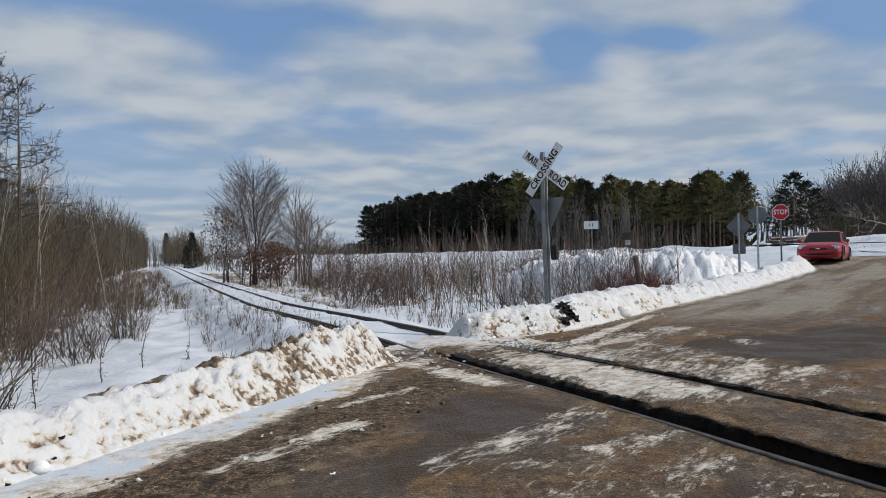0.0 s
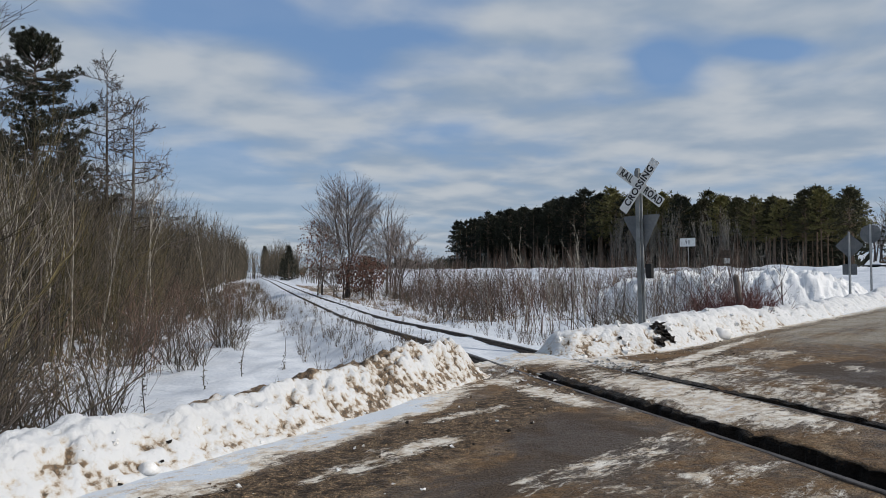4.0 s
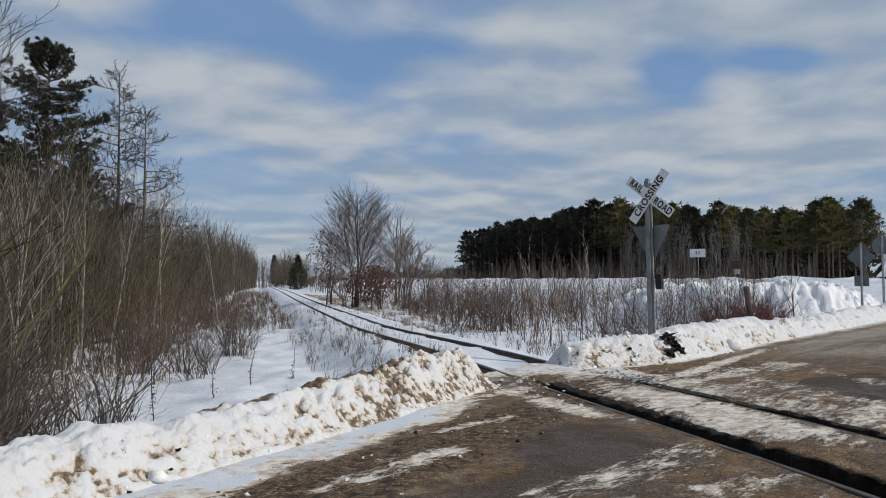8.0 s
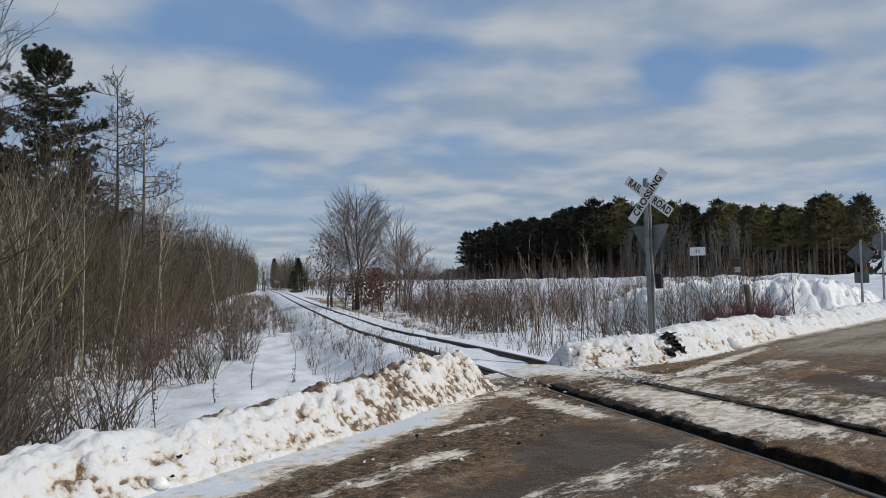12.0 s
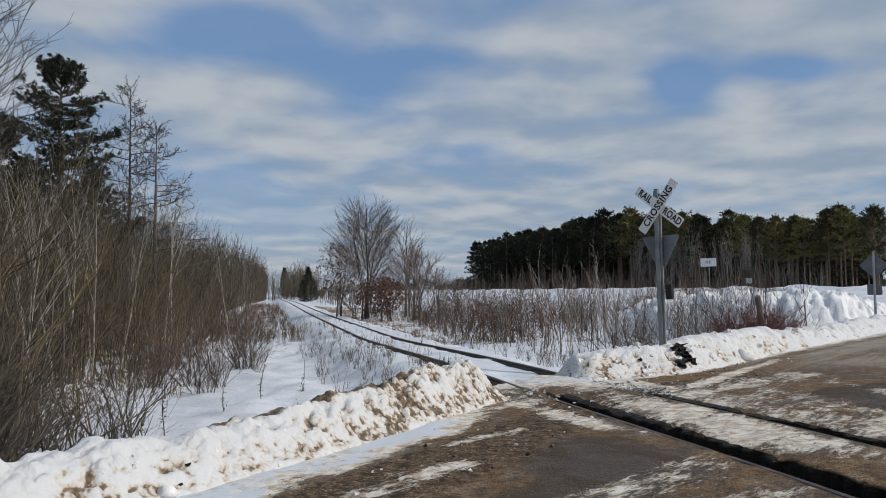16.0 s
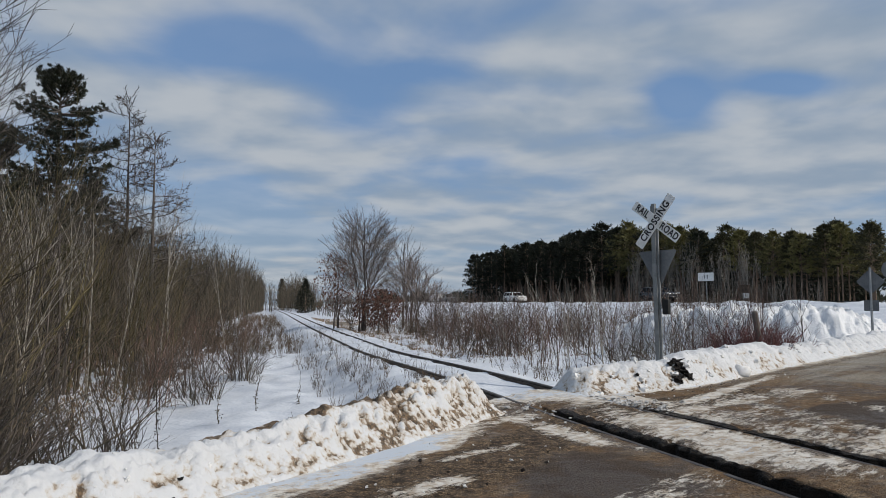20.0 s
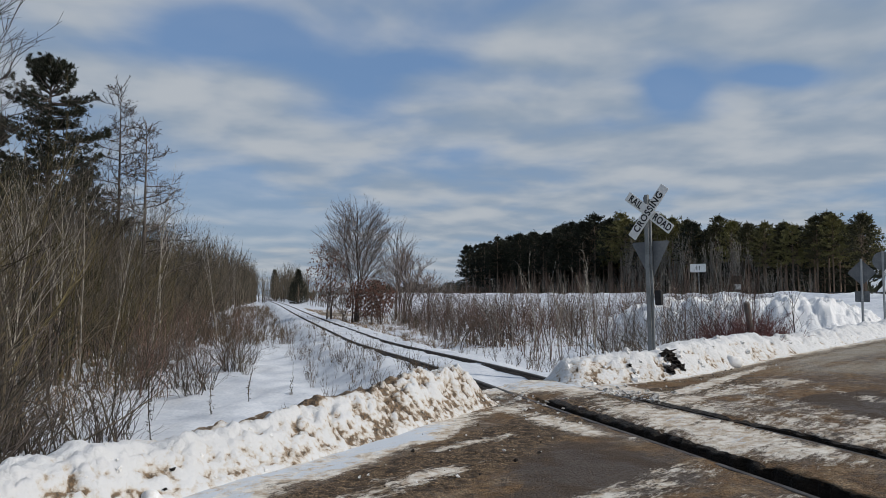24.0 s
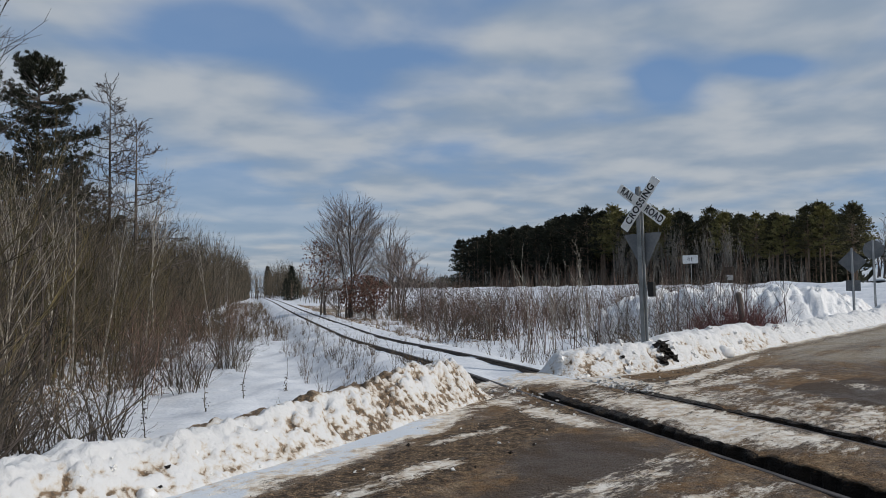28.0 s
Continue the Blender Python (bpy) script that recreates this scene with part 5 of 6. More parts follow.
# the white pine and two larches over the thicket
def white_pine(seed, tall):
    r = random.Random(seed)
    t, s = Shape(), Shape()
    t.tube([(0, 0, -0.4), (0.1, 0, tall * 0.4), (-0.1, 0.1, tall * 0.8), (0, 0, tall * 0.98)], [0.22, 0.17, 0.08, 0.02], 7, cap=False)
    drop = 0.15
    while drop < tall * 0.62:
        # a dense rounded head, then long level boughs in tiers with gaps between them
        ln0 = 0.5 + 0.85 * min(1.0, drop / 1.2) if drop < 2.0 else 2.6 if drop < 3.0 else 1.4 if drop < 3.6 else 3.7 if drop < 4.7 else 1.4 if drop < 5.1 else 3.6 if drop < 6.0 else 2.9
        head = drop < 2.0
        for j in range(6 if head else 4):
            a = r.uniform(0, 2 * math.pi)
            ln = ln0 * r.uniform(0.65, 1.08)
            way = Vector((math.cos(a), math.sin(a), r.uniform(0.3, 0.9) if head else r.uniform(-0.02, 0.14)))
            p0 = Vector((0, 0, tall - drop + r.gauss(0, 0.08)))
            p1, p2 = p0 + way * ln * 0.6, p0 + way * ln + Vector((0, 0, 0.14 * ln))
            t.tube([p0, p1, p2], [0.05, 0.028, 0.008], 4, cap=False)
            for m in range(int(5 + ln * 9)):
                g = 0.25 + 0.75 * r.random() ** 0.8
                q = p0.lerp(p1, g / 0.6) if g < 0.6 else p1.lerp(p2, (g - 0.6) / 0.4)
                side = Vector((-math.sin(a), math.cos(a), 0)) * r.gauss(0, 0.20 * min(ln, 2.0))
                tuft(s, r, q + side + Vector((0, 0, 0.05 + abs(r.gauss(0, 0.08)))), (way + side * 0.6 + Vector((0, 0, 0.5))).normalized(), 0.19, 22, 0.11)
        drop += r.uniform(0.26, 0.40)
    tuft(s, r, Vector((0, 0, tall)), Vector((0, 0, 1)), 0.3, 14)
    return t.mesh("trunk", BARK), s.mesh("crown", NEEDLE)


at = polar(-28.45, 45)
conifer("white_pine", white_pine(7, 15.2), at, 0.4, 1.0, "tall white pine with tiered dark boughs")
conifer("white_pine", white_pine(17, 12.5), polar(-32.2, 50), 2.4, 1.0, "white pine rising behind a bare thicket")
conifer("white_pine", white_pine(27, 10.5), polar(-26.4, 55), 1.4, 1.0, "young white pine half hidden in a thicket")


for k, (az, dist, size) in enumerate([(-37.5, 30, 0.56), (-35.0, 34, 0.62), (-33.0, 37, 0.52), (-30.8, 34, 0.60), (-28.2, 38, 0.55), (-26.0, 42, 0.50), (-24.5, 46, 0.45), (-36.5, 40, 0.7)]):
    conifer("pine", (forest_kinds, forest_other)[k % 2][3], polar(az, dist), k * 1.7, size, "dark young pine hidden behind a bare thicket", "pines behind the thicket")


olive_pine = [pine_meshes(240 + i, 6.0, 0.08, 2.0, 13, 6, 12, 0.34, NEEDLE3) for i in range(2)]
for k, (az, dist, size) in enumerate([(-34.0, 27, 0.85), (-31.4, 29, 0.85), (-29.4, 28, 0.75), (-27.6, 31, 0.78), (-25.6, 34, 0.60), (-23.4, 38, 0.50)]):
    conifer("pine", olive_pine[k % 2], polar(az, dist), k * 2.3, size, "olive-green young pine behind a bare thicket", "pines behind the thicket")


def larch_mesh(seed, tall):
    r = random.Random(seed)
    s = Shape()
    s.tube([(0, 0, -0.4), (0.05, 0, tall * 0.5), (0, 0, tall)], [0.15, 0.09, 0.012], 6, cap=False)
    z = tall * 0.30
    while z < tall * 0.985:
        f = z / tall
        a = r.uniform(0, 6.28)
        ln = (3.6 * (1 - f) ** 0.55 + 0.5) * r.uniform(0.5, 1.1)
        grow(s, r, (0, 0, z), (math.cos(a), math.sin(a), 0.05), ln, 0.060 * (1.25 - f), 2, [10, 4], 0.95, 0.45, 3, 0.24, 0.3, 0.15, 0.017)
        z += r.uniform(0.16, 0.34)
    for k in range(9):
        a = k * 2.4
        grow(s, r, (0, 0, tall * (0.90 + 0.011 * k)), (math.cos(a) * 0.8, math.sin(a) * 0.8, 1), 0.9, 0.022, 1, [5], 0.7, 0.4, 3, 0.2, 0.5, 0.15, 0.014)
    return s.mesh("larch", BARK)


place("larch", larch_mesh(4, 14.6), polar(-24.0, 45), 0.3, 1.0, "bare larch with short crooked branches", "tree", "larches over the thicket")
place("larch", larch_mesh(6, 12.0), polar(-22.2, 43), 1.9, 1.0, "bare larch with short crooked branches", "tree", "larches over the thicket")

# spruces and woods where the track runs out of sight
spruce = [pine_meshes(300 + i, 10.0, 0.04, (2.6, 1.7)[i], 20, 7, 7, 0.55, NEEDLE) for i in range(2)]
for az, dist, size, k in [(-11.15, 190, 0.84, 0), (-11.6, 196, 0.55, 0), (-12.95, 470, 1.75, 1), (-12.75, 480, 1.35, 1), (-10.6, 200, 0.35, 0)]:
    conifer("spruce", spruce[k], polar(az, dist), az, size, "dark pointed spruce beside the railway", "spruces at the end of the track")
far = Shape()
r = random.Random(77)
for i in range(900):
    az = r.uniform(-40, 3) if i % 3 else r.uniform(-13.8, 3)
    d = r.uniform(230, 330)
    h = r.uniform(3.5, 6.5) if az > -9.8 else r.uniform(7, 11)
    p = Vector((d * math.sin(radians(az)), d * math.cos(radians(az)), -0.5))
    grow(far, r, p, (0, 0, 1), h, 0.09, 1, [7], 0.5, 0.5, 3, 0.05, 0.2, 0.15)
for i in range(620):
    w = 85 + 260 * r.random()
    x, y = to_xy(-9.8 + 4.3 * float(step(80, 280, w)) - 16 * r.random() ** 1.5, w)
    grow(far, r, Vector((x, y, -0.5)), (0, 0, 1), r.uniform(6.0, 9.0) * (1 + 0.28 * float(step(90, 220, w))), 0.09, 2 if i % 2 else 1, [11, 3], 0.45, 0.5, 3, 0.05, 0.2, 0.12, 0.026)
for i in range(300):
    az = r.uniform(-13.7, -9.9) if i % 3 else r.uniform(-10.2, -7.5)
    d = max(r.uniform(198, 235), 11.0 / math.tan(radians(max(az + 14.2, 1.0))))
    if az < -13.1:
        continue
    h = (r.uniform(5.5, 9.2) if az < -10.6 else r.uniform(2.5, 4.5)) * (0.75 + 0.25 * math.cos((az + 11.6) * 1.2)) * d / 215
    grow(far, r, Vector((d * math.sin(radians(az)), d * math.cos(radians(az)), -0.4)), (0, 0, 1), h, 0.10 * d / 215, 2, [8, 3], 0.5, 0.5, 3, 0.06, 0.25, 0.15, 0.035)
for i in range(900):
    az, d = r.uniform(-10.5, 2.2), r.uniform(120, 330)
    p = Vector((d * math.sin(radians(az)), d * math.cos(radians(az)), -0.4))
    if to_uw(p.x, p.y)[0] < 5 or HN[0] * p.x + HN[1] * p.y > 48:
        continue
    grow(far, r, p, (r.gauss(0, 0.1), 0, 1), r.uniform(1.5, 3.8), 0.05, 1, [7], 0.6, 0.4, 3, 0.08, 0.3, 0.12, 0.03)
tagged(part("far_woods", far, TWIG), "far belt of bare brown trees", "woods", kind="stuff")
far = Shape()
for i in range(520):
    az = r.uniform(30.8, 44) if i % 4 == 0 else r.uniform(35.0, 44)
    d = r.uniform(115, 170)
    h = r.uniform(5.5, 8.6) + 2.2 * float(step(35.5, 38.5, az))
    p = Vector((d * math.sin(radians(az)), d * math.cos(radians(az)), 3.0))
    grow(far, r, p, (0, 0, 1), h, 0.14, 2, [10, 4], 0.65, 0.35, 3, 0.08, 0.15, 0.25, 0.034)
tagged(part("far_woods", far, GREYTWIG), "far bare hardwood trees beyond the road junction", "woods", kind="stuff")
for az, dist, size in [(33.3, 92, 0.84), (32.7, 94, 0.70), (34.0, 95, 0.76), (34.6, 97, 0.68), (32.2, 97, 0.60), (35.6, 108, 0.55), (36.4, 112, 0.52), (37.4, 114, 0.45), (38.4, 114, 0.45), (39.8, 111, 0.7), (41, 109, 0.7), (42.5, 110, 0.75)]:
    conifer("pine", forest_kinds[1 if az < 35 else 3], polar(az, dist), az, size * 0.88, "dark pine with a dense crown", "pines beyond the junction")
for i in range(70):
    az = rnd.uniform(34.8, 43)
    place("bare_shrub", far_shrubs[rnd.randrange(3)], polar(az, rnd.uniform(88, 105)), rnd.uniform(0, 6.28), rnd.uniform(0.4, 0.75), "bare brown roadside shrub", "shrub", "shrubs beyond the junction")


# ---- dry weeds on the snow ----
def weed_mesh(seed, stalks, tall, wide):
    r = random.Random(seed)
    s = Shape()
    for _ in range(stalks):
        a, q = r.uniform(0, 6.28), wide * r.random()
        grow(s, r, (math.cos(a) * q, math.sin(a) * q, -0.05), (r.gauss(0, 0.22), r.gauss(0, 0.22), 1), tall * r.uniform(0.5, 1), 0.0042, 1, [3], 0.5, 0.3, 3, 0.08, 0.5, 0.5)
    return s.mesh("dry_weed", WEED)


weed_patch = Shape()


def add_weed(k, x, y, turn, size):
    """Near weeds are things of their own, the far ones grow together in one patch."""
    m = Matrix.Translation((x, y, ground_at(x, y))) @ Matrix.Rotation(turn, 4, "Z") @ Matrix.Diagonal((size, size, size, 1))
    if math.hypot(x, y) < 27:
        tagged(part("dry_weed", weeds[k], None, None, "", m), "dry brown weed stalks standing in snow", "weed", "dry weeds beside the track")
    else:
        k0 = len(weed_patch.v)
        weed_patch.v += [m @ v.co for v in weeds[k].vertices]
        weed_patch.f += [tuple(k0 + i for i in f.vertices) for f in weeds[k].polygons]


weeds = [weed_mesh(400 + i, (5, 9, 3, 14)[i], (0.75, 0.6, 0.95, 0.45)[i], (0.05, 0.07, 0.03, 0.08)[i]) for i in range(4)]
for i in range(430):
    w = 11.5 + 42 * rnd.random() ** 1.2
    u = -1.1 - (2.4 if i % 4 else 6.4) * rnd.random() ** 1.1
    x, y = to_xy(u, w)
    if rough(x, y, 1.6, 41.0, 2) < (-0.12 if i % 4 else 0.22):
        continue
    if float(inside(x, y)) > -1.9:
        continue
    add_weed(rnd.randrange(4), x, y, rnd.uniform(0, 6.28), rnd.uniform(0.4, 0.95))
for i in range(130):
    w = 14 + 40 * rnd.random() ** 1.3
    u = 1.9 + 5 * rnd.random() ** 1.5
    x, y = to_xy(u, w)
    if float(inside(x, y)) > -2.0:
        continue
    add_weed(rnd.randrange(4), x, y, rnd.uniform(0, 6.28), rnd.uniform(0.6, 1.2))


for i in range(160):
    x, y = to_xy(rnd.uniform(-1.9, 1.9), 26 + 60 * rnd.random())
    add_weed(rnd.randrange(4), x, y, rnd.uniform(0, 6.28), rnd.uniform(0.25, 0.5))
for i in range(700):
    x, y = to_xy(-3.0 - 5.0 * rnd.random(), 40 + 110 * rnd.random() ** 1.3)
    add_weed(rnd.randrange(4), x, y, rnd.uniform(0, 6.28), rnd.uniform(0.8, 1.9))
tagged(part("weed_patch", weed_patch, WEED), "dry brown weeds in the snow along the railway", "weeds", kind="stuff")


def dock_mesh(seed, tall):
    r = random.Random(seed)
    s = Shape()
    pts = [Vector((0, 0, -0.1))]
    for i in range(9):
        pts.append(pts[-1] + Vector((r.gauss(0, 0.035), r.gauss(0, 0.035), tall / 9)))
    s.tube(pts, [0.011 - 0.0007 * i for i in range(10)], 4, cap=False)
    for i in range(46):
        p = pts[r.randrange(0, 5)].lerp(pts[r.randrange(0, 9)], 0.3)
        d = Vector((r.gauss(0, 1), r.gauss(0, 1), r.gauss(-0.6, 0.6))).normalized() * r.uniform(0.03, 0.08)
        s.blade(p, d, d.orthogonal().normalized() * 0.009)
    return s.mesh("dead_stalk", TWIG)


for k, (az, dist, tall) in enumerate([(-21.3, 12.3, 2.3), (-23.5, 12.2, 1.7), (-22.7, 12.4, 1.1), (-17.1, 15.0, 1.25), (-6.2, 13.6, 0.75), (-5.7, 14.0, 0.7), (-26.6, 11.8, 1.4), (-28.2, 11.4, 1.2), (-14.6, 17.5, 1.1), (-11.6, 18.5, 0.9)]):
    place("dead_stalk", dock_mesh(500 + k, tall), polar(az, dist), k, 1.0, "dead dark weed stalk with withered leaves", "weed", "dead stalks behind the snow bank", rnd.gauss(0, 0.05))


# dry grass and leaf litter: under the thicket and along the far verge
grass = Shape()
gr = random.Random(321)
for i in range(2600):
    if i % 5 < 3:
        x, y = to_xy(2.2 + 8.0 * gr.random() ** 1.3, 32 + 85 * gr.random())
    else:
        w = 4 + 60 * gr.random() ** 1.4
        x, y = to_xy(-8.6 - 5.0 * gr.random() + 1.6 * min(1.0, w / 70), w)
    if math.hypot(x, y) < 14.0 or float(inside(x, y)) > -2.2:
        continue
    z = ground_at(x, y)
    for k in range(5):
        d = Vector((gr.gauss(0, 0.5), gr.gauss(0, 0.5), 0.5)).normalized() * gr.uniform(0.12, 0.36)
        grass.blade(Vector((x + gr.gauss(0, 0.12), y + gr.gauss(0, 0.12), z - 0.02)), d, d.orthogonal().normalized() * 0.016)
tagged(part("dry_grass", grass, GRASS), "flattened tan dry grass in the snow", "grass", kind="stuff")

# a stack of old ties dumped beside the track
ties = thing("tie_stack", Matrix.Translation(polar(-8.8, 84)) @ pose(0, 0, 0.05, 0, 0, 12), "low stack of old greyed railway ties", "tie stack")
for k, (dx, dy, dz, turn) in enumerate([(-0.6, 0, 0.10, 2), (0.5, 0.35, 0.10, -4), (-0.2, 0.7, 0.10, 3), (0.1, 0.2, 0.32, -2), (0.3, 0.6, 0.32, 8), (1.9, -0.1, 0.10, 20)]):
    part("tie", Shape().box(Matrix.Identity(4), 2.6, 0.25, 0.2, 0.02), PALEWOOD, ties, "", pose(dx, dy, dz, 0, 0, turn))

# a fallen pale tree at the wood's edge beyond the junction
place("fallen_tree", tree_mesh("fallen_tree", 61, 11.0, 0.10, PALE, (14, 4, 2), 0.7, 0.2, 0.2, 3, 0.025), polar(38.9, 79, 1.1), radians(-58), 0.6, "fallen leafless tree with pale limbs", "tree", "", radians(83))


# ---- signs ----
def lettering(word, parent, m, squeeze=1.0):
    ob = new("lettering", WORDS[word])
    ob.parent = parent
    ob.matrix_basis = m @ Matrix.Diagonal((squeeze, 1, 1, 1))
    return ob


def facing(at, az):
    """A frame at a point: x to the right of one who reads the sign, y up, z towards the reader, who looks along az."""
    a = radians(az)
    right, out = Vector((math.cos(a), -math.sin(a), 0)), Vector((-math.sin(a), -math.cos(a), 0))
    m = Matrix((right, Vector((0, 0, 1)), out)).transposed().to_4x4()
    return Matrix.Translation(at) @ m


def rounded(w, h, r=0.02, n=3):
    out = []
    for cx, cy, a0 in ((w / 2 - r, h / 2 - r, 0), (-w / 2 + r, h / 2 - r, 90), (-w / 2 + r, -h / 2 + r, 180), (w / 2 - r, -h / 2 + r, 270)):
        for k in range(n + 1):
            a = radians(a0 + 90 * k / n)
            out.append((cx + r * math.cos(a), cy + r * math.sin(a)))
    return out


def channel_post(tall, wide, deep):
    """A ribbed steel post as a folded channel with lips, drawn upright along y."""
    t = 0.006
    ring = [(-wide / 2, 0), (-wide / 2 + 0.25 * wide, 0), (-0.18 * wide, deep), (0.18 * wide, deep), (wide / 2 - 0.25 * wide, 0), (wide / 2, 0),
            (wide / 2, -t), (wide / 2 - 0.30 * wide, -t), (0.14 * wide, deep - t), (-0.14 * wide, deep - t), (-wide / 2 + 0.30 * wide, -t), (-wide / 2, -t)]
    up = Matrix(((1, 0, 0, 0), (0, 0, 1, 0), (0, -1, 0, 0), (0, 0, 0, 1)))
    return Shape().prism(up, ring, 0, tall)


# the crossbuck at the crossing
CB = polar(15.76, 15.5)
base_z = CB.z
cb = thing("railroad_crossing_sign", facing(CB, 46.0) @ pose(0, 0, 0, 0, 0, 1.0), "white crossbuck sign on a grey steel post beside the track", "crossing sign")
top = 3.71 - base_z
part("post", Shape().box(Matrix.Translation((0, top / 2, -0.035)), 0.075, top, 0.07, 0.0), GALV, cb, "grey galvanised steel post")
part("post_flange", Shape().box(Matrix.Translation((0.060, top / 2 - 0.05, -0.05)), 0.04, top - 0.1, 0.03), GALV, cb)
part("post_flange", Shape().box(Matrix.Translation((-0.058, top / 2 - 0.02, -0.05)), 0.032, top - 0.04, 0.03), GALV, cb)
mid = 3.335 - base_z
for text, ang, zoff, words in (("CROSSING", 51.0, 0.046, ((0.0, "CROSSING"),)), ("RAIL ROAD", -39.0, 0.020, ((-0.38, "RAIL"), (0.37, "ROAD")))):
    m = Matrix.Translation((0.075, mid, zoff)) @ Matrix.Rotation(radians(ang), 4, "Z")
    board = part("board", Shape().prism(Matrix.Identity(4), rounded(1.25, 0.205, 0.012, 1), -0.004, 0.004), WHITE, cb, "white reflective board", m)
    for off, word in words:
        lettering(word, board, Matrix.Translation((off, 0, 0.0065)), squeeze=0.90 if word == "CROSSING" else 0.76)
    for off in (-0.09, 0.09):
        part("bolt", Shape().prism(Matrix.Translation((off, 0.0, 0.004)), rounded(0.022, 0.022, 0.008, 2), 0, 0.006), GALV, board)
tri = [(-0.42, 0.0), (-0.39, 0.03), (0.39, 0.03), (0.42, 0.0), (0.03, -0.73), (-0.03, -0.73)]
yy_top = 2.72 - base_z
part("yield_plate", Shape().prism(Matrix.Translation((0.02, yy_top, -0.10)), tri, -0.004, 0.004), SIGNBACK, cb, "grey back of a yield sign")
part("marker_box", Shape().box(Matrix.Translation((0.20, 1.60 - base_z, -0.05)) , 0.13, 0.30, 0.09, 0.02), RUBBER, cb, "small dark box")
part("strap", Shape().box(Matrix.Translation((0.07, 1.62 - base_z, -0.05)), 0.17, 0.03, 0.075), GALV, cb)
part("bolt", Shape().prism(Matrix.Translation((0.0, 2.6 - base_z, 0.0)), rounded(0.03, 0.03, 0.01, 2), 0, 0.012), GALV, cb)


def octagon(r):
    return [(r * math.cos(radians(22.5 + 45 * k)), r * math.sin(radians(22.5 + 45 * k))) for k in range(8)]


p = polar(32.42, 40)
stop = thing("stop_sign", facing(p, 34.0), "red stop sign on a steel post in the snow", "stop sign")
zc = 3.42 - p.z
part("post", channel_post(zc + 0.42, 0.085, 0.04), GALV, stop, at=Matrix.Translation((0, -0.0, -0.03)))
plate = part("plate", Shape().prism(Matrix.Identity(4), octagon(0.415), -0.003, 0.003), WHITE, stop, "white-edged octagonal plate", Matrix.Translation((0, zc, 0.016)))
part("red_field", Shape().prism(Matrix.Identity(4), octagon(0.385), 0.003, 0.0065), RED, plate, "red reflective field")
lettering("STOP", plate, Matrix.Translation((0, 0, 0.0095)), squeeze=0.74)

p = polar(30.92, 34)
s2 = thing("round_sign", facing(p, 215.0), "round road sign seen from its grey back", "road sign")
zc = 3.05 - p.z
part("post", channel_post(zc + 0.38, 0.080, 0.04), PALESTEEL, s2, "pale steel post", Matrix.Translation((0, 0, -0.055)))
part("plate", Shape().prism(Matrix.Translation((0, zc, 0.0)), [(0.37 * math.cos(k * math.pi / 16), 0.37 * math.sin(k * math.pi / 16)) for k in range(32)], -0.004, 0.004), SIGNBACK, s2)

p = polar(29.66, 28)
s3 = thing("diamond_sign", facing(p, 213.0), "diamond road sign with a small plate below, seen from behind", "road sign")
zc = 2.42 - p.z
part("post", channel_post(zc + 0.46, 0.075, 0.045), PALESTEEL, s3, at=Matrix.Translation((0, 0, -0.055)))
part("plate", Shape().prism(Matrix.Translation((0, zc, 0)) @ Matrix.Rotation(radians(45), 4, "Z"), rounded(0.60, 0.60, 0.05), -0.004, 0.004), SIGNBACK, s3)
part("small_plate", Shape().prism(Matrix.Translation((0, 1.63 - p.z, 0)), rounded(0.43, 0.36, 0.03), -0.004, 0.004), SIGNBACK, s3)

p = polar(19.12, 80)
ws_ = thing("white_road_sign", facing(p, 40.0), "white roadside board with faint dark marks on a thin post", "road sign")
zc = 4.55 - p.z
part("post", Shape().tube([(0.05, -0.3, -0.06), (0.05, zc, -0.06)], [0.05, 0.05], 6), GALV, ws_)
plate = part("plate", Shape().prism(Matrix.Identity(4), rounded(1.62, 0.86, 0.05), -0.01, 0.01), WHITE, ws_, "", Matrix.Translation((0, zc, 0)))
for off, hgt in ((-0.12, 0.34), (0.16, 0.40)):
    part("mark", Shape().prism(Matrix.Translation((off, 0, 0.011)), rounded(0.10, hgt, 0.02), 0, 0.004), SIGNBACK, plate, "grey bar")

p = polar(21.75, 77)
box = thing("roadside_box", facing(p, 22.0), "dark roadside box with a white front on a post", "utility box")
part("post", Shape().box(Matrix.Translation((0, 0.75, 0)), 0.14, 1.6, 0.14), WOOD, box)
part("box", Shape().box(Matrix.Translation((0, 2.0, 0)), 1.0, 0.75, 0.5, 0.05), TIE, box, "dark box")
part("front", Shape().box(Matrix.Translation((0.1, 1.35, 0.1)), 0.55, 0.5, 0.06), WHITE, box, "white plate")

# the broken wooden post
p = polar(22.85, 20.6)
fp = thing("wooden_post", Matrix.Translation(p) @ pose(0, 0, 0, 2, -7, 0), "weathered broken wooden fence post in the snow", "post")
part("shaft", Shape().tube([(0, 0, -0.3), (0.01, 0, 0.6), (0.0, 0.01, 1.45 - p.z), (-0.01, 0, 1.50 - p.z)], [0.085, 0.08, 0.078, 0.05], 9), WOOD, fp)


# ---- soil and snow lumps on the banks ----
from mathutils.bvhtree import BVHTree


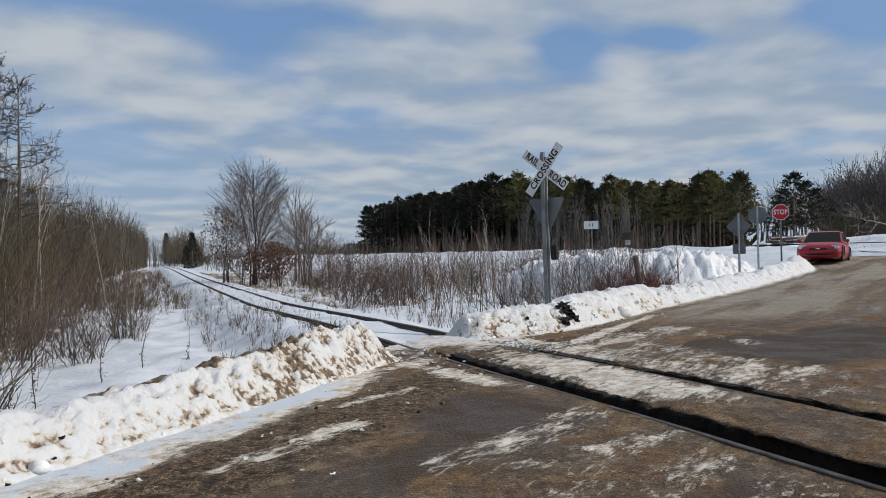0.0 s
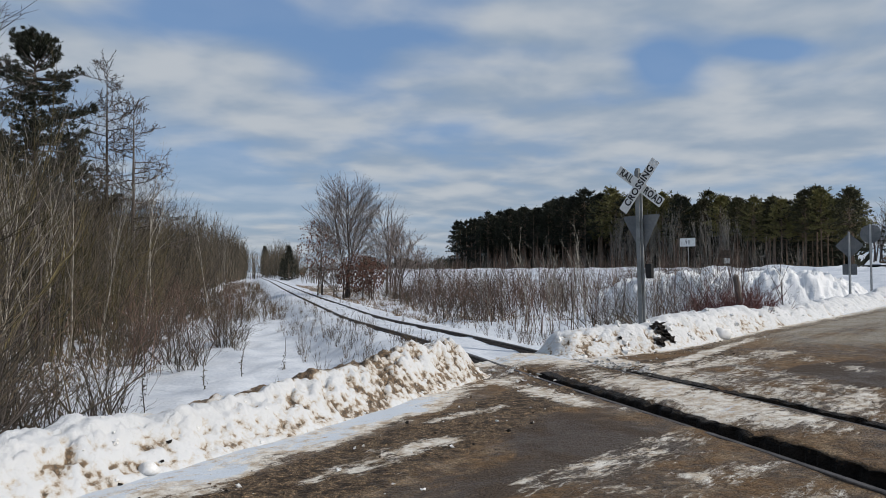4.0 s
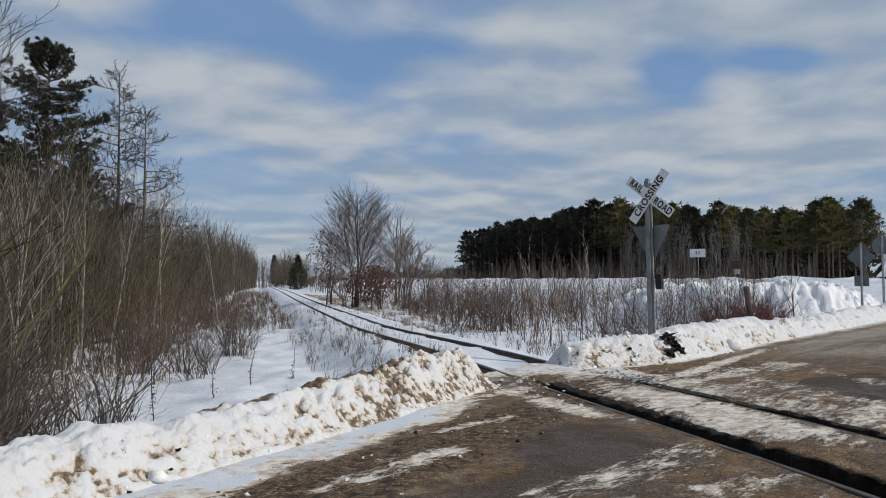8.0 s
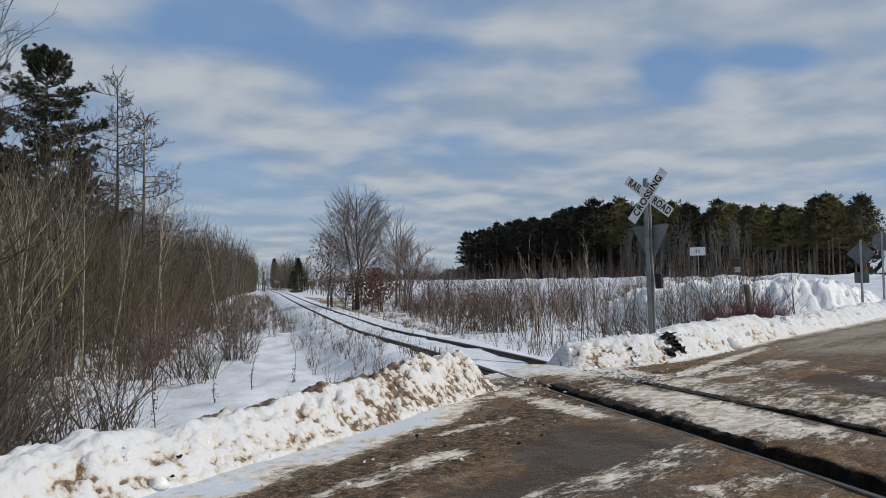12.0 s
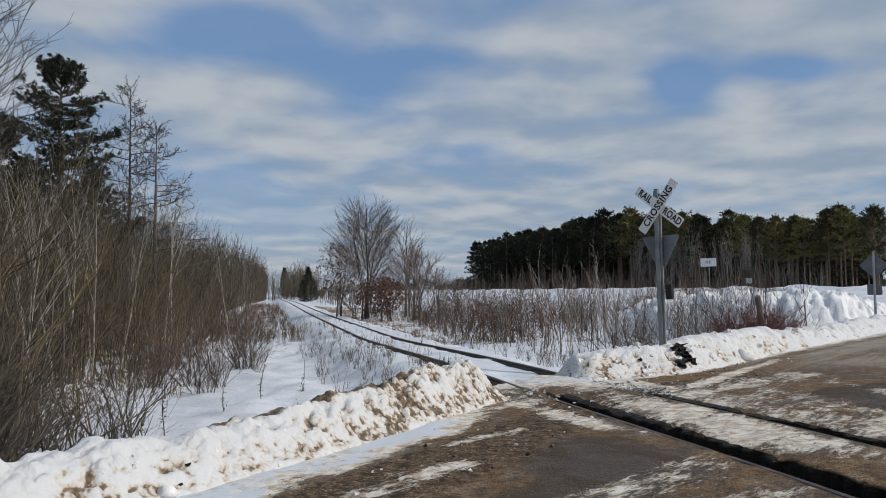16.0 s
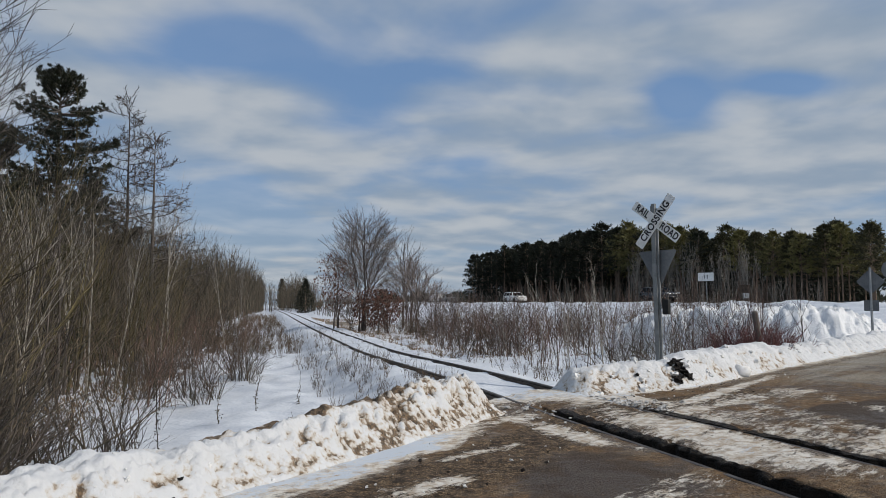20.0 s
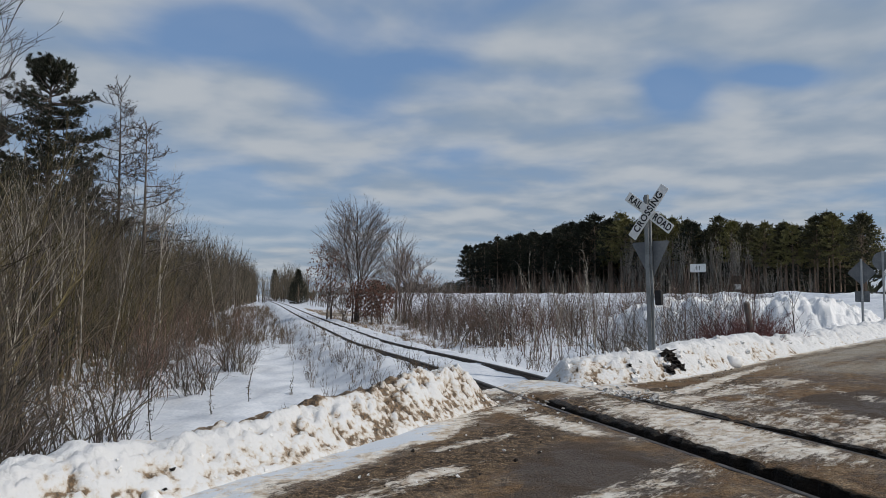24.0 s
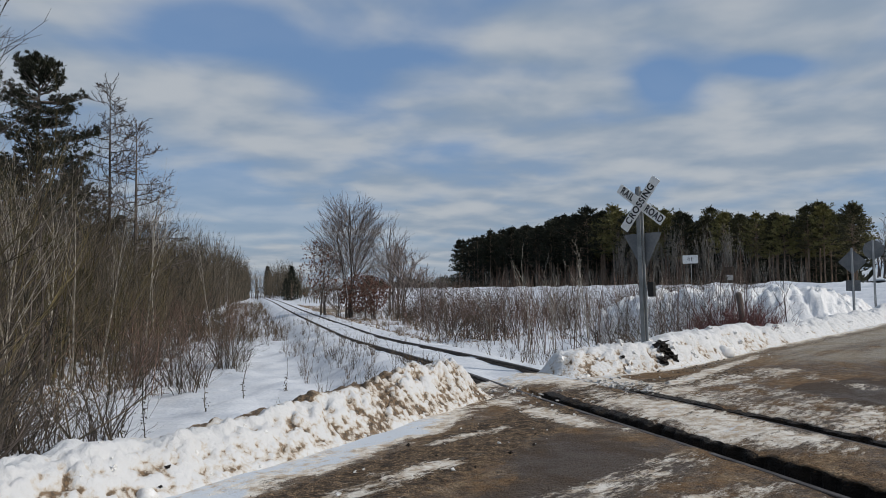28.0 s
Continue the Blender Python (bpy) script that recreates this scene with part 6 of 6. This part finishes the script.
def lump_mesh(seed, mat, flat=0.8, jag=0.5, smooth=True):
    bm = bmesh.new()
    bmesh.ops.create_icosphere(bm, subdivisions=2, radius=1.0)
    for v in bm.verts:
        d = v.co.normalized()
        v.co = d * (1 + jag * noise.fractal(d * 1.6 + Vector((seed * 3.1, 0, 0)), 0.5, 2.0, 4))
        v.co.z *= flat
    me = bpy.data.meshes.new("lump")
    bm.to_mesh(me)
    bm.free()
    me.materials.append(mat)
    if smooth:
        me.shade_smooth()
    return me


snow_lumps = [lump_mesh(i, CHUNK, 0.75, 0.7, False) for i in range(5)]
soil_lumps = [lump_mesh(9 + i, SOIL, 0.5, 1.1, False) for i in range(3)]
left_bank, right_bank = bpy.data.objects["snow_bank"], bpy.data.objects["snow_bank.001"]


trees_of = {}


def onto(bank_ob, x, y):
    """The height of a bank's surface."""
    if bank_ob.name not in trees_of:
        me = bank_ob.data
        trees_of[bank_ob.name] = BVHTree.FromPolygons([v.co for v in me.vertices], [tuple(f.vertices) for f in me.polygons])
    loc = trees_of[bank_ob.name].ray_cast(Vector((x, y, 5)), Vector((0, 0, -1)))[0]
    return loc.z if loc else None


def lump(kind, bank_ob, x, y, size, sink=0.3, name="lump", label=""):
    z = onto(bank_ob, x, y)
    if z is None:
        return
    ob = new(name, kind)
    ob.parent = bank_ob
    ob.matrix_basis = Matrix.Translation((x, y, z + size * (0.5 - sink))) @ Matrix.Rotation(rnd.uniform(0, 6.28), 4, "Z") @ Matrix.Diagonal((size, size * rnd.uniform(0.75, 1.2), size * rnd.uniform(0.7, 1.1), 1))
    if label:
        ob["label"] = label


def along(points, t):
    t = t * (len(points) - 1)
    i = min(int(t), len(points) - 2)
    a, b = points[i], points[i + 1]
    return a[0] + (b[0] - a[0]) * (t - i), a[1] + (b[1] - a[1]) * (t - i), b[0] - a[0], b[1] - a[1]


LEFT = [(-3.6, 3.8), (-2.35, 5.9), (-1.2, 7.8), (-0.2, 9.5), (0.55, 10.9), (1.0, 11.6)]
for i in range(60):
    x, y, dx, dy = along(LEFT, rnd.random())
    g = math.hypot(dx, dy)
    off = -0.10 + 0.60 * rnd.random() ** 1.5
    lump(snow_lumps[i % 5], left_bank, x - dy / g * off, y + dx / g * off, 0.012 + 0.026 * rnd.random() ** 2, 0.6)
RIGHT = [(2.5, 13.4), (4.5, 14.4), (5.9, 15.6), (7.2, 16.9), (9.0, 18.4), (12.8, 21.6)]
for i in range(50):
    x, y, dx, dy = along(RIGHT, rnd.random())
    g = math.hypot(dx, dy)
    off = -0.05 + 0.75 * rnd.random()
    lump(snow_lumps[i % 5], right_bank, x - dy / g * off, y + dx / g * off, 0.03 + 0.06 * rnd.random() ** 2, 0.6)


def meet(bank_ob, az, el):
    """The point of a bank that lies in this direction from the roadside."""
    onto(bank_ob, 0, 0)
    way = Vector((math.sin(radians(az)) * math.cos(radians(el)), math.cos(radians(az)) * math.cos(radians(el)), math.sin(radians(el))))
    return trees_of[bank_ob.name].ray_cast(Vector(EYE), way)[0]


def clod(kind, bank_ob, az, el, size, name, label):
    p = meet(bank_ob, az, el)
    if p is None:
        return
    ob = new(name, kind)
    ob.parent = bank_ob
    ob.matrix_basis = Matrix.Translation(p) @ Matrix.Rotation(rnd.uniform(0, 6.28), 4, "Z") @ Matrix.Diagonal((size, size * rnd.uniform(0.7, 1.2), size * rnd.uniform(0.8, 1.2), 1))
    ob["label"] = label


# the blocks of frozen snow, and dark soil thrown up by the plough
snow_blocks = [lump_mesh(3, CHUNK, 0.8, 0.45), lump_mesh(6, CHUNK, 0.75, 0.5)]
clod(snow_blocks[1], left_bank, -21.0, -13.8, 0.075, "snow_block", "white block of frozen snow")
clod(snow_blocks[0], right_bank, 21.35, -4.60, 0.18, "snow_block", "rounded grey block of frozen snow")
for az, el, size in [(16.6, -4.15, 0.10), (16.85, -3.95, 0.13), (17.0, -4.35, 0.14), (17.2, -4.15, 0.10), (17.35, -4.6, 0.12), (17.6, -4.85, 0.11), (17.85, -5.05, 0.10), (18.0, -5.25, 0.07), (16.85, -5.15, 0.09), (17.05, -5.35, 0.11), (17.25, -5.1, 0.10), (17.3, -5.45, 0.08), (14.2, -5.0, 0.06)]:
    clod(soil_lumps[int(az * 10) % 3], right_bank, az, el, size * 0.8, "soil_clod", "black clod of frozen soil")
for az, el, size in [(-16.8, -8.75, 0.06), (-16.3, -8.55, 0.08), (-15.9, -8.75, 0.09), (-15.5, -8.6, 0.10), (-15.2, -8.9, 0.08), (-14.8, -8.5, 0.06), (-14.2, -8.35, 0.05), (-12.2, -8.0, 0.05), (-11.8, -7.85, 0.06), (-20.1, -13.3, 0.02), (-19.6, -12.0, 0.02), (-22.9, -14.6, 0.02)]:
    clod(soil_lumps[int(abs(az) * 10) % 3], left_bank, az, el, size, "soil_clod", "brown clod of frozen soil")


# crumbs of frozen snow and gravel that the plough left along the foot of the banks
crumb_meshes = [lump_mesh(30 + i, m, 0.6, 0.9, False) for i, m in enumerate((CHUNK, CHUNK, SOIL, GRAVEL, GRAVEL))]
cr = random.Random(61)
crumbs = 0
while crumbs < 280:
    if crumbs % 3:
        x, y, dx, dy = along(LEFT, cr.random())
        back = cr.gauss(1.25, 0.5)
    else:
        x, y, dx, dy = along(RIGHT[:4], cr.random())
        back = cr.gauss(0.3, 0.35)
    g = math.hypot(dx, dy)
    x, y = x + dy / g * back, y - dx / g * back
    u, w = to_uw(x, y)
    if any(a - 0.05 < u - float(bend(w)) < b + 0.05 for a, b in ((-0.82, -0.46), (0.68, 1.0))):
        crumbs += 1
        continue
    size = 0.006 + 0.016 * cr.random() ** 3
    ob = new("crumb", crumb_meshes[crumbs % 5])
    ob.parent = road
    ob.matrix_basis = Matrix.Translation((x, y, float(road_z(np.array(u))) + size * 0.3 + 0.008)) @ Matrix.Rotation(cr.uniform(0, 6.28), 4, "Z") @ Matrix.Diagonal((size, size * cr.uniform(0.7, 1.2), size, 1))
    crumbs += 1


# frozen slush where the rails come out of the snow
slush_mat = bank_snow("dirty_slush", 0.06)
slush = [lump_mesh(70 + i, slush_mat, 0.6, 1.0, False) for i in range(4)]
sr = random.Random(17)
for i in range(90):
    u, w = (sr.choice((-0.62, 0.9, 1.1)) + sr.gauss(0, 0.30)), sr.gauss(10.9, 0.6)
    x, y = to_xy(u, w)
    size = 0.012 + 0.030 * sr.random() ** 2
    ob = new("slush_lump", slush[i % 4])
    ob.parent = road
    ob.matrix_basis = Matrix.Translation((x, y, float(road_z(np.array(u))) + 0.02 + size * 0.15)) @ Matrix.Rotation(sr.uniform(0, 6.28), 4, "Z") @ Matrix.Diagonal((size * 1.3, size, size, 1))


# ---- vehicles ----
def lathe(profile, n=20):
    """A wheel-like body about y: (radius, y) points."""
    s = Shape()
    m = len(profile)
    for k in range(n):
        a = 2 * math.pi * k / n
        for r, y in profile:
            s.v.append(Vector((r * math.cos(a), y, r * math.sin(a))))
    for k in range(n):
        for j in range(m - 1):
            a, b = k * m + j, ((k + 1) % n) * m + j
            s.f.append((a, a + 1, b + 1, b))
    s.f.append(tuple(k * m for k in range(n)))
    s.f.append(tuple(k * m + m - 1 for k in reversed(range(n))))
    return s


def loft(stations, sides=None):
    """stations: (x, ring of (y, z)); closed at both ends."""
    s = Shape()
    n = len(stations[0][1])
    for x, ring in stations:
        s.v += [Vector((x, y, z)) for y, z in ring]
    for i in range(len(stations) - 1):
        for j in range(n):
            a, b = i * n + j, i * n + (j + 1) % n
            s.f.append((a, b, b + n, a + n))
    s.f.append(tuple(reversed(range(n))))
    s.f.append(tuple((len(stations) - 1) * n + j for j in range(n)))
    return s


def ring(hw, z0, z1):
    """A rounded body section."""
    h = z1 - z0
    half = [(hw * 0.90, z0), (hw * 0.985, z0 + 0.22 * h), (hw, z0 + 0.50 * h), (hw * 0.975, z0 + 0.78 * h), (hw * 0.90, z1 - 0.05 * h), (hw * 0.55, z1)]
    return half + [(-y, z) for y, z in reversed(half)]


def pane(a, b, c, d, u0, u1, v0, v1, lift=0.006, thick=0.004):
    """A window pane set just proud of a slanting face a-b-c-d (a, b below; c, d above), between the fractions given."""
    def at(u, v):
        return a.lerp(b, u).lerp(d.lerp(c, u), v)
    nor = (b - a).cross(d - a).normalized()
    s = Shape()
    q = [at(u0, v0), at(u1, v0), at(u1, v1), at(u0, v1)]
    for z in (lift, lift + thick):
        s.v += [p + nor * z for p in q]
    s.f = [(4, 5, 6, 7), (3, 2, 1, 0), (0, 1, 5, 4), (1, 2, 6, 5), (2, 3, 7, 6), (3, 0, 4, 7)]
    return s


def vehicle(name, label, paint, length, width, belt, roof, ground_gap, deck, cabin, wheel, hood_z, kind="car", lights=True):
    """x is forward, z up, the origin on the ground in the middle. cabin: x of the cabin's base and top, rear and front; deck: height behind the cabin."""
    ob = thing(name, Matrix.Identity(4), label, "car" if kind != "pickup" else "pickup truck")
    hl, hw = length / 2, width / 2
    rb, rt, ft, fb = cabin
    st = [(-hl, ring(hw * 0.86, ground_gap + 0.16, deck - 0.10)), (-hl + 0.10, ring(hw * 0.95, ground_gap + 0.04, deck - 0.02)), (-hl + 0.5, ring(hw, ground_gap, deck)),
          (rb, ring(hw, ground_gap, deck)), (rb + 0.02, ring(hw, ground_gap, belt)), (fb - 0.02, ring(hw, ground_gap, belt)), (fb, ring(hw, ground_gap, belt - 0.01)),
          (fb + (hl - fb) * 0.55, ring(hw * 0.985, ground_gap, (belt + hood_z) / 2 + 0.02)), (hl - 0.22, ring(hw * 0.95, ground_gap + 0.02, hood_z + 0.02)), (hl - 0.05, ring(hw * 0.88, ground_gap + 0.06, hood_z - 0.09)), (hl, ring(hw * 0.80, ground_gap + 0.12, hood_z - 0.20))]
    part("body", loft(st), paint, ob, smooth=True)
    wb, wt = hw * 0.93, hw * 0.74
    B = [Vector((rb, -wb, belt - 0.03)), Vector((fb, -wb, belt - 0.03)), Vector((fb, wb, belt - 0.03)), Vector((rb, wb, belt - 0.03))]
    T = [Vector((rt, -wt, roof - 0.03)), Vector((ft, -wt, roof - 0.05)), Vector((ft, wt, roof - 0.05)), Vector((rt, wt, roof - 0.03))]
    C = [Vector((rt + 0.18, -wt * 0.8, roof)), Vector((ft - 0.22, -wt * 0.8, roof)), Vector((ft - 0.22, wt * 0.8, roof)), Vector((rt + 0.18, wt * 0.8, roof))]
    s = Shape()
    s.v = B + T + C
    for k in range(4):
        j = (k + 1) % 4
        s.f += [(k, j, 4 + j, 4 + k), (4 + k, 4 + j, 8 + j, 8 + k)]
    s.f += [(8, 9, 10, 11), (3, 2, 1, 0)]
    part("cabin", s, paint, ob)
    part("windscreen", pane(B[1], B[2], T[2], T[1], 0.035, 0.965, 0.06, 0.96), GLASS, ob)
    part("rear_window", pane(B[3], B[0], T[0], T[3], 0.08, 0.92, 0.15, 0.92), GLASS, ob)
    splits = ((0.07, 0.47), (0.52, 0.90)) if kind != "suv" else ((0.05, 0.30), (0.335, 0.62), (0.655, 0.92))
    for u0, u1 in splits:
        part("side_window", pane(B[0], B[1], T[1], T[0], u0, u1, 0.12, 0.90), GLASS, ob)
        part("side_window", pane(B[2], B[3], T[3], T[2], 1 - u1, 1 - u0, 0.12, 0.90), GLASS, ob)
    r, axle = wheel
    tyre = lathe([(r * 0.62, -0.10), (r * 0.90, -0.108), (r, -0.085), (r, 0.085), (r * 0.90, 0.108), (r * 0.62, 0.10)]).mesh("wheel", RUBBER)
    rim = lathe([(0.03, 0.085), (r * 0.20, 0.092), (r * 0.50, 0.075), (r * 0.60, 0.104), (r * 0.64, 0.102), (r * 0.64, -0.09), (0.03, -0.09)], 16).mesh("rim", CHROME)
    for x in axle:
        for side in (-1, 1):
            wh = part("wheel", tyre, None, ob, "", Matrix.Translation((x, side * (hw - 0.095), r)) @ (Matrix.Rotation(math.pi, 4, "Z") if side < 0 else Matrix.Identity(4)))
            part("rim", rim, None, wh, "bright wheel rim")
            arch = Shape().tube([(x + (r + 0.05) * math.cos(a), side * (hw + 0.002), r + (r + 0.05) * math.sin(a)) for a in np.linspace(-0.1, math.pi + 0.1, 11)], [0.035] * 11, 5)
            part("wheel_arch", arch, RUBBER, ob)
    z_l = hood_z - 0.17
    for side in (-1, 1):
        m = Matrix.Translation((hl - 0.135, side * hw * 0.70, z_l + 0.055)) @ Matrix.Rotation(side * radians(-24), 4, "Z") @ Matrix.Rotation(radians(-22), 4, "Y")
        part("headlight", Shape().box(m @ Matrix.Rotation(radians(90), 4, "Y"), 0.17, hw * 0.46, 0.13, 0.06), LAMPGLASS, ob, "clear headlight glass")
        part("tail_light", Shape().box(Matrix.Translation((-hl + 0.06, side * hw * 0.76, deck - 0.22)), 0.10, hw * 0.26, 0.16, 0.02), RED, ob, "red tail light")
        part("mirror", Shape().box(Matrix.Translation((fb - 0.42, side * (hw + 0.10), belt + 0.06)) @ Matrix.Rotation(radians(90), 4, "Y"), 0.13, 0.16, 0.10, 0.04), paint, ob)
        for x in (rb + (fb - rb) * 0.42, rb + (fb - rb) * 0.76):
            part("door_handle", Shape().box(Matrix.Translation((x - 0.35, side * (hw * 0.985 + 0.008), belt - 0.16)), 0.16, 0.03, 0.028), paint, ob)
    part("grille", Shape().box(Matrix.Translation((hl - 0.028, 0, z_l - 0.02)) @ Matrix.Rotation(radians(80), 4, "Y"), 0.09, hw * 0.82, 0.05, 0.02), RUBBER, ob, "black grille")
    part("badge", Shape().box(Matrix.Translation((hl + 0.0, 0, z_l + 0.005)), 0.02, 0.17, 0.055, 0.0), CHROME, ob, "small bright badge")
    part("air_intake", Shape().box(Matrix.Translation((hl - 0.02, 0, ground_gap + 0.17)), 0.05, hw * 1.0, 0.08), RUBBER, ob, "black lower air intake")
    part("bumper", Shape().tube([(hl - 0.20, -hw * 0.93, ground_gap + 0.28), (hl + 0.0, -hw * 0.62, ground_gap + 0.27), (hl + 0.03, 0, ground_gap + 0.27), (hl + 0.0, hw * 0.62, ground_gap + 0.27), (hl - 0.20, hw * 0.93, ground_gap + 0.28)], [0.075] * 5, 8), paint, ob, smooth=True)
    part("number_plate", Shape().box(Matrix.Translation((-hl - 0.012, 0, deck - 0.34)), 0.02, 0.32, 0.16), WHITE, ob, "blank number plate")
    return ob


def stand(ob, x, y, z, az):
    """Put a vehicle on the ground with its nose towards az."""
    ob.matrix_basis = pose(x, y, z, 0, 0, 90 - az)
    return ob


car = vehicle("red_car", "small red saloon car parked at the roadside", CARPAINT, 4.55, 1.76, 0.88, 1.43, 0.12, 0.95, (-1.75, -1.0, 0.0, 1.02), (0.315, (-1.33, 1.32)), 0.71)
cx, cy = 38.0 * math.sin(radians(35.15)), 38.0 * math.cos(radians(35.15))
cu = to_uw(cx, cy)[0]
stand(car, cx, cy, float(road_z(np.array(cu))) + 0.01, 222.0)
car.rotation_euler.y = radians(-2.0)

# the yard beyond the highway: snow-covered cars and stacked logs
for k, (az, dist, turn, paint) in enumerate([(26.3, 90, 250, CARDARK), (28.3, 88, 235, CARGREY), (29.2, 92, 260, CARDARK), (31.2, 84, 240, CARGREY)]):
    pc = vehicle("parked_car", "parked car capped with snow in a yard", paint, 4.6, 1.8, 0.95, 1.45, 0.18, 0.98, (-1.9, -1.1, 0.2, 1.05), (0.32, (-1.35, 1.35)), 0.82)
    tagged(pc, group="snow-covered cars in the yard")
    part("snow_cap", Shape().box(Matrix.Translation((-0.45, 0, 1.50)), 1.4, 1.05, 0.10, 0.2), SNOW, pc, "thick cap of snow")
    part("snow_cap", Shape().box(Matrix.Translation((1.65, 0, 0.98)), 0.8, 1.1, 0.08, 0.2), SNOW, pc, "thick cap of snow")
    p = polar(az, dist)
    stand(pc, p.x, p.y, p.z, turn)
log_mesh = Shape().tube([(-1.5, 0, 0), (1.5, 0, 0)], [0.10, 0.09], 7).mesh("log", PINEBARK)
for az, dist, turn in [(32.5, 74, 25), (33.0, 76, 35), (33.5, 73, 20), (33.9, 77, 30)]:
    p = polar(az, dist)
    pile = thing("log_pile", Matrix.Translation(p) @ pose(0, 0, 0, 0, 0, turn), "stack of cut logs layered with snow", "log pile", "log piles in the yard")
    for row in range(5):
        for k in range(4):
            part("log", log_mesh, None, pile, "", Matrix.Translation((rnd.gauss(0, 0.25), (k - 1.5) * 0.26 + rnd.gauss(0, 0.05), 0.12 + row * 0.30)) @ Matrix.Rotation(rnd.gauss(0, 0.05), 4, "Y"))
        part("snow_layer", Shape().box(Matrix.Translation((rnd.gauss(0, 0.2), 0, 0.26 + row * 0.30)), rnd.uniform(2.2, 2.9), 0.85, 0.10, 0.2), SNOW, pile, "layer of snow")

suv = dict(length=5.0, width=1.98, belt=1.16, roof=1.74, ground_gap=0.30, deck=1.16, cabin=(-2.42, -2.15, 0.55, 1.20), wheel=(0.39, (-1.50, 1.52)), hood_z=1.12, kind="suv")
white_suv = vehicle("white_suv", "white sport utility vehicle driving on the highway", CARWHITE, **suv)
second_suv = vehicle("white_suv", "white sport utility vehicle with darker roof rails on the highway", CARWHITE, **suv)
black_car = vehicle("black_suv", "black sport utility vehicle driving on the highway", CARDARK, **suv)
pickup = vehicle("grey_pickup", "dark grey pickup truck towing a white trailer", CARGREY, 5.8, 2.0, 1.22, 1.92, 0.36, 1.18, (-0.75, -0.55, 0.65, 1.25), (0.40, (-1.85, 1.85)), 1.20, kind="pickup")
part("chrome_grille", Shape().box(Matrix.Translation((2.90, 0, 0.98)), 0.06, 1.25, 0.34), CHROME, pickup, "broad chrome grille")
trailer = thing("box_trailer", Matrix.Identity(4), "white enclosed box trailer behind a pickup truck", "trailer")
part("box", Shape().box(Matrix.Translation((0, 0, 1.22)), 4.4, 1.95, 1.45, 0.30), CARWHITE, trailer, "white box body")
part("drawbar", Shape().box(Matrix.Translation((2.95, 0, 0.48)), 1.1, 0.12, 0.10), RUBBER, trailer)
tyre = lathe([(0.2, -0.10), (0.31, -0.10), (0.35, -0.08), (0.35, 0.08), (0.31, 0.10), (0.2, 0.10)]).mesh("wheel", RUBBER)
for x in (-0.75, 0.05):
    for side in (-1, 1):
        part("wheel", tyre, None, trailer, "", Matrix.Translation((x, side * 0.90, 0.35)))
part("fender", Shape().box(Matrix.Translation((-0.35, 1.06, 0.78)), 1.7, 0.10, 0.06), RUBBER, trailer)
part("fender", Shape().box(Matrix.Translation((-0.35, -1.06, 0.78)), 1.7, 0.10, 0.06), RUBBER, trailer)

LANE = HW_OFF - 1.9


def highway_rows(s_at, t_at, speed):
    """Rows for steady driving along the near lane: the place s_at along the highway is passed at t_at."""
    rows = []
    for t in range(0, 29):
        s = s_at + speed * (t - t_at)
        rows.append((float(t), pose(HN[0] * LANE + HD[0] * s, HN[1] * LANE + HD[1] * s, 1.985, 0, 0, 90 - (HW_AZ + 90))))
    return rows


def motions():
    walk(white_suv, highway_rows(-86.0, 18.2, 28.8))
    walk(second_suv, highway_rows(-88.5, 20.62, 28.4))
    walk(black_car, highway_rows(-67.5, 20.07, 31.0))
    walk(pickup, highway_rows(-91.0, 21.5, 29.5))
    walk(trailer, highway_rows(-97.2, 21.5, 29.5))


motions()
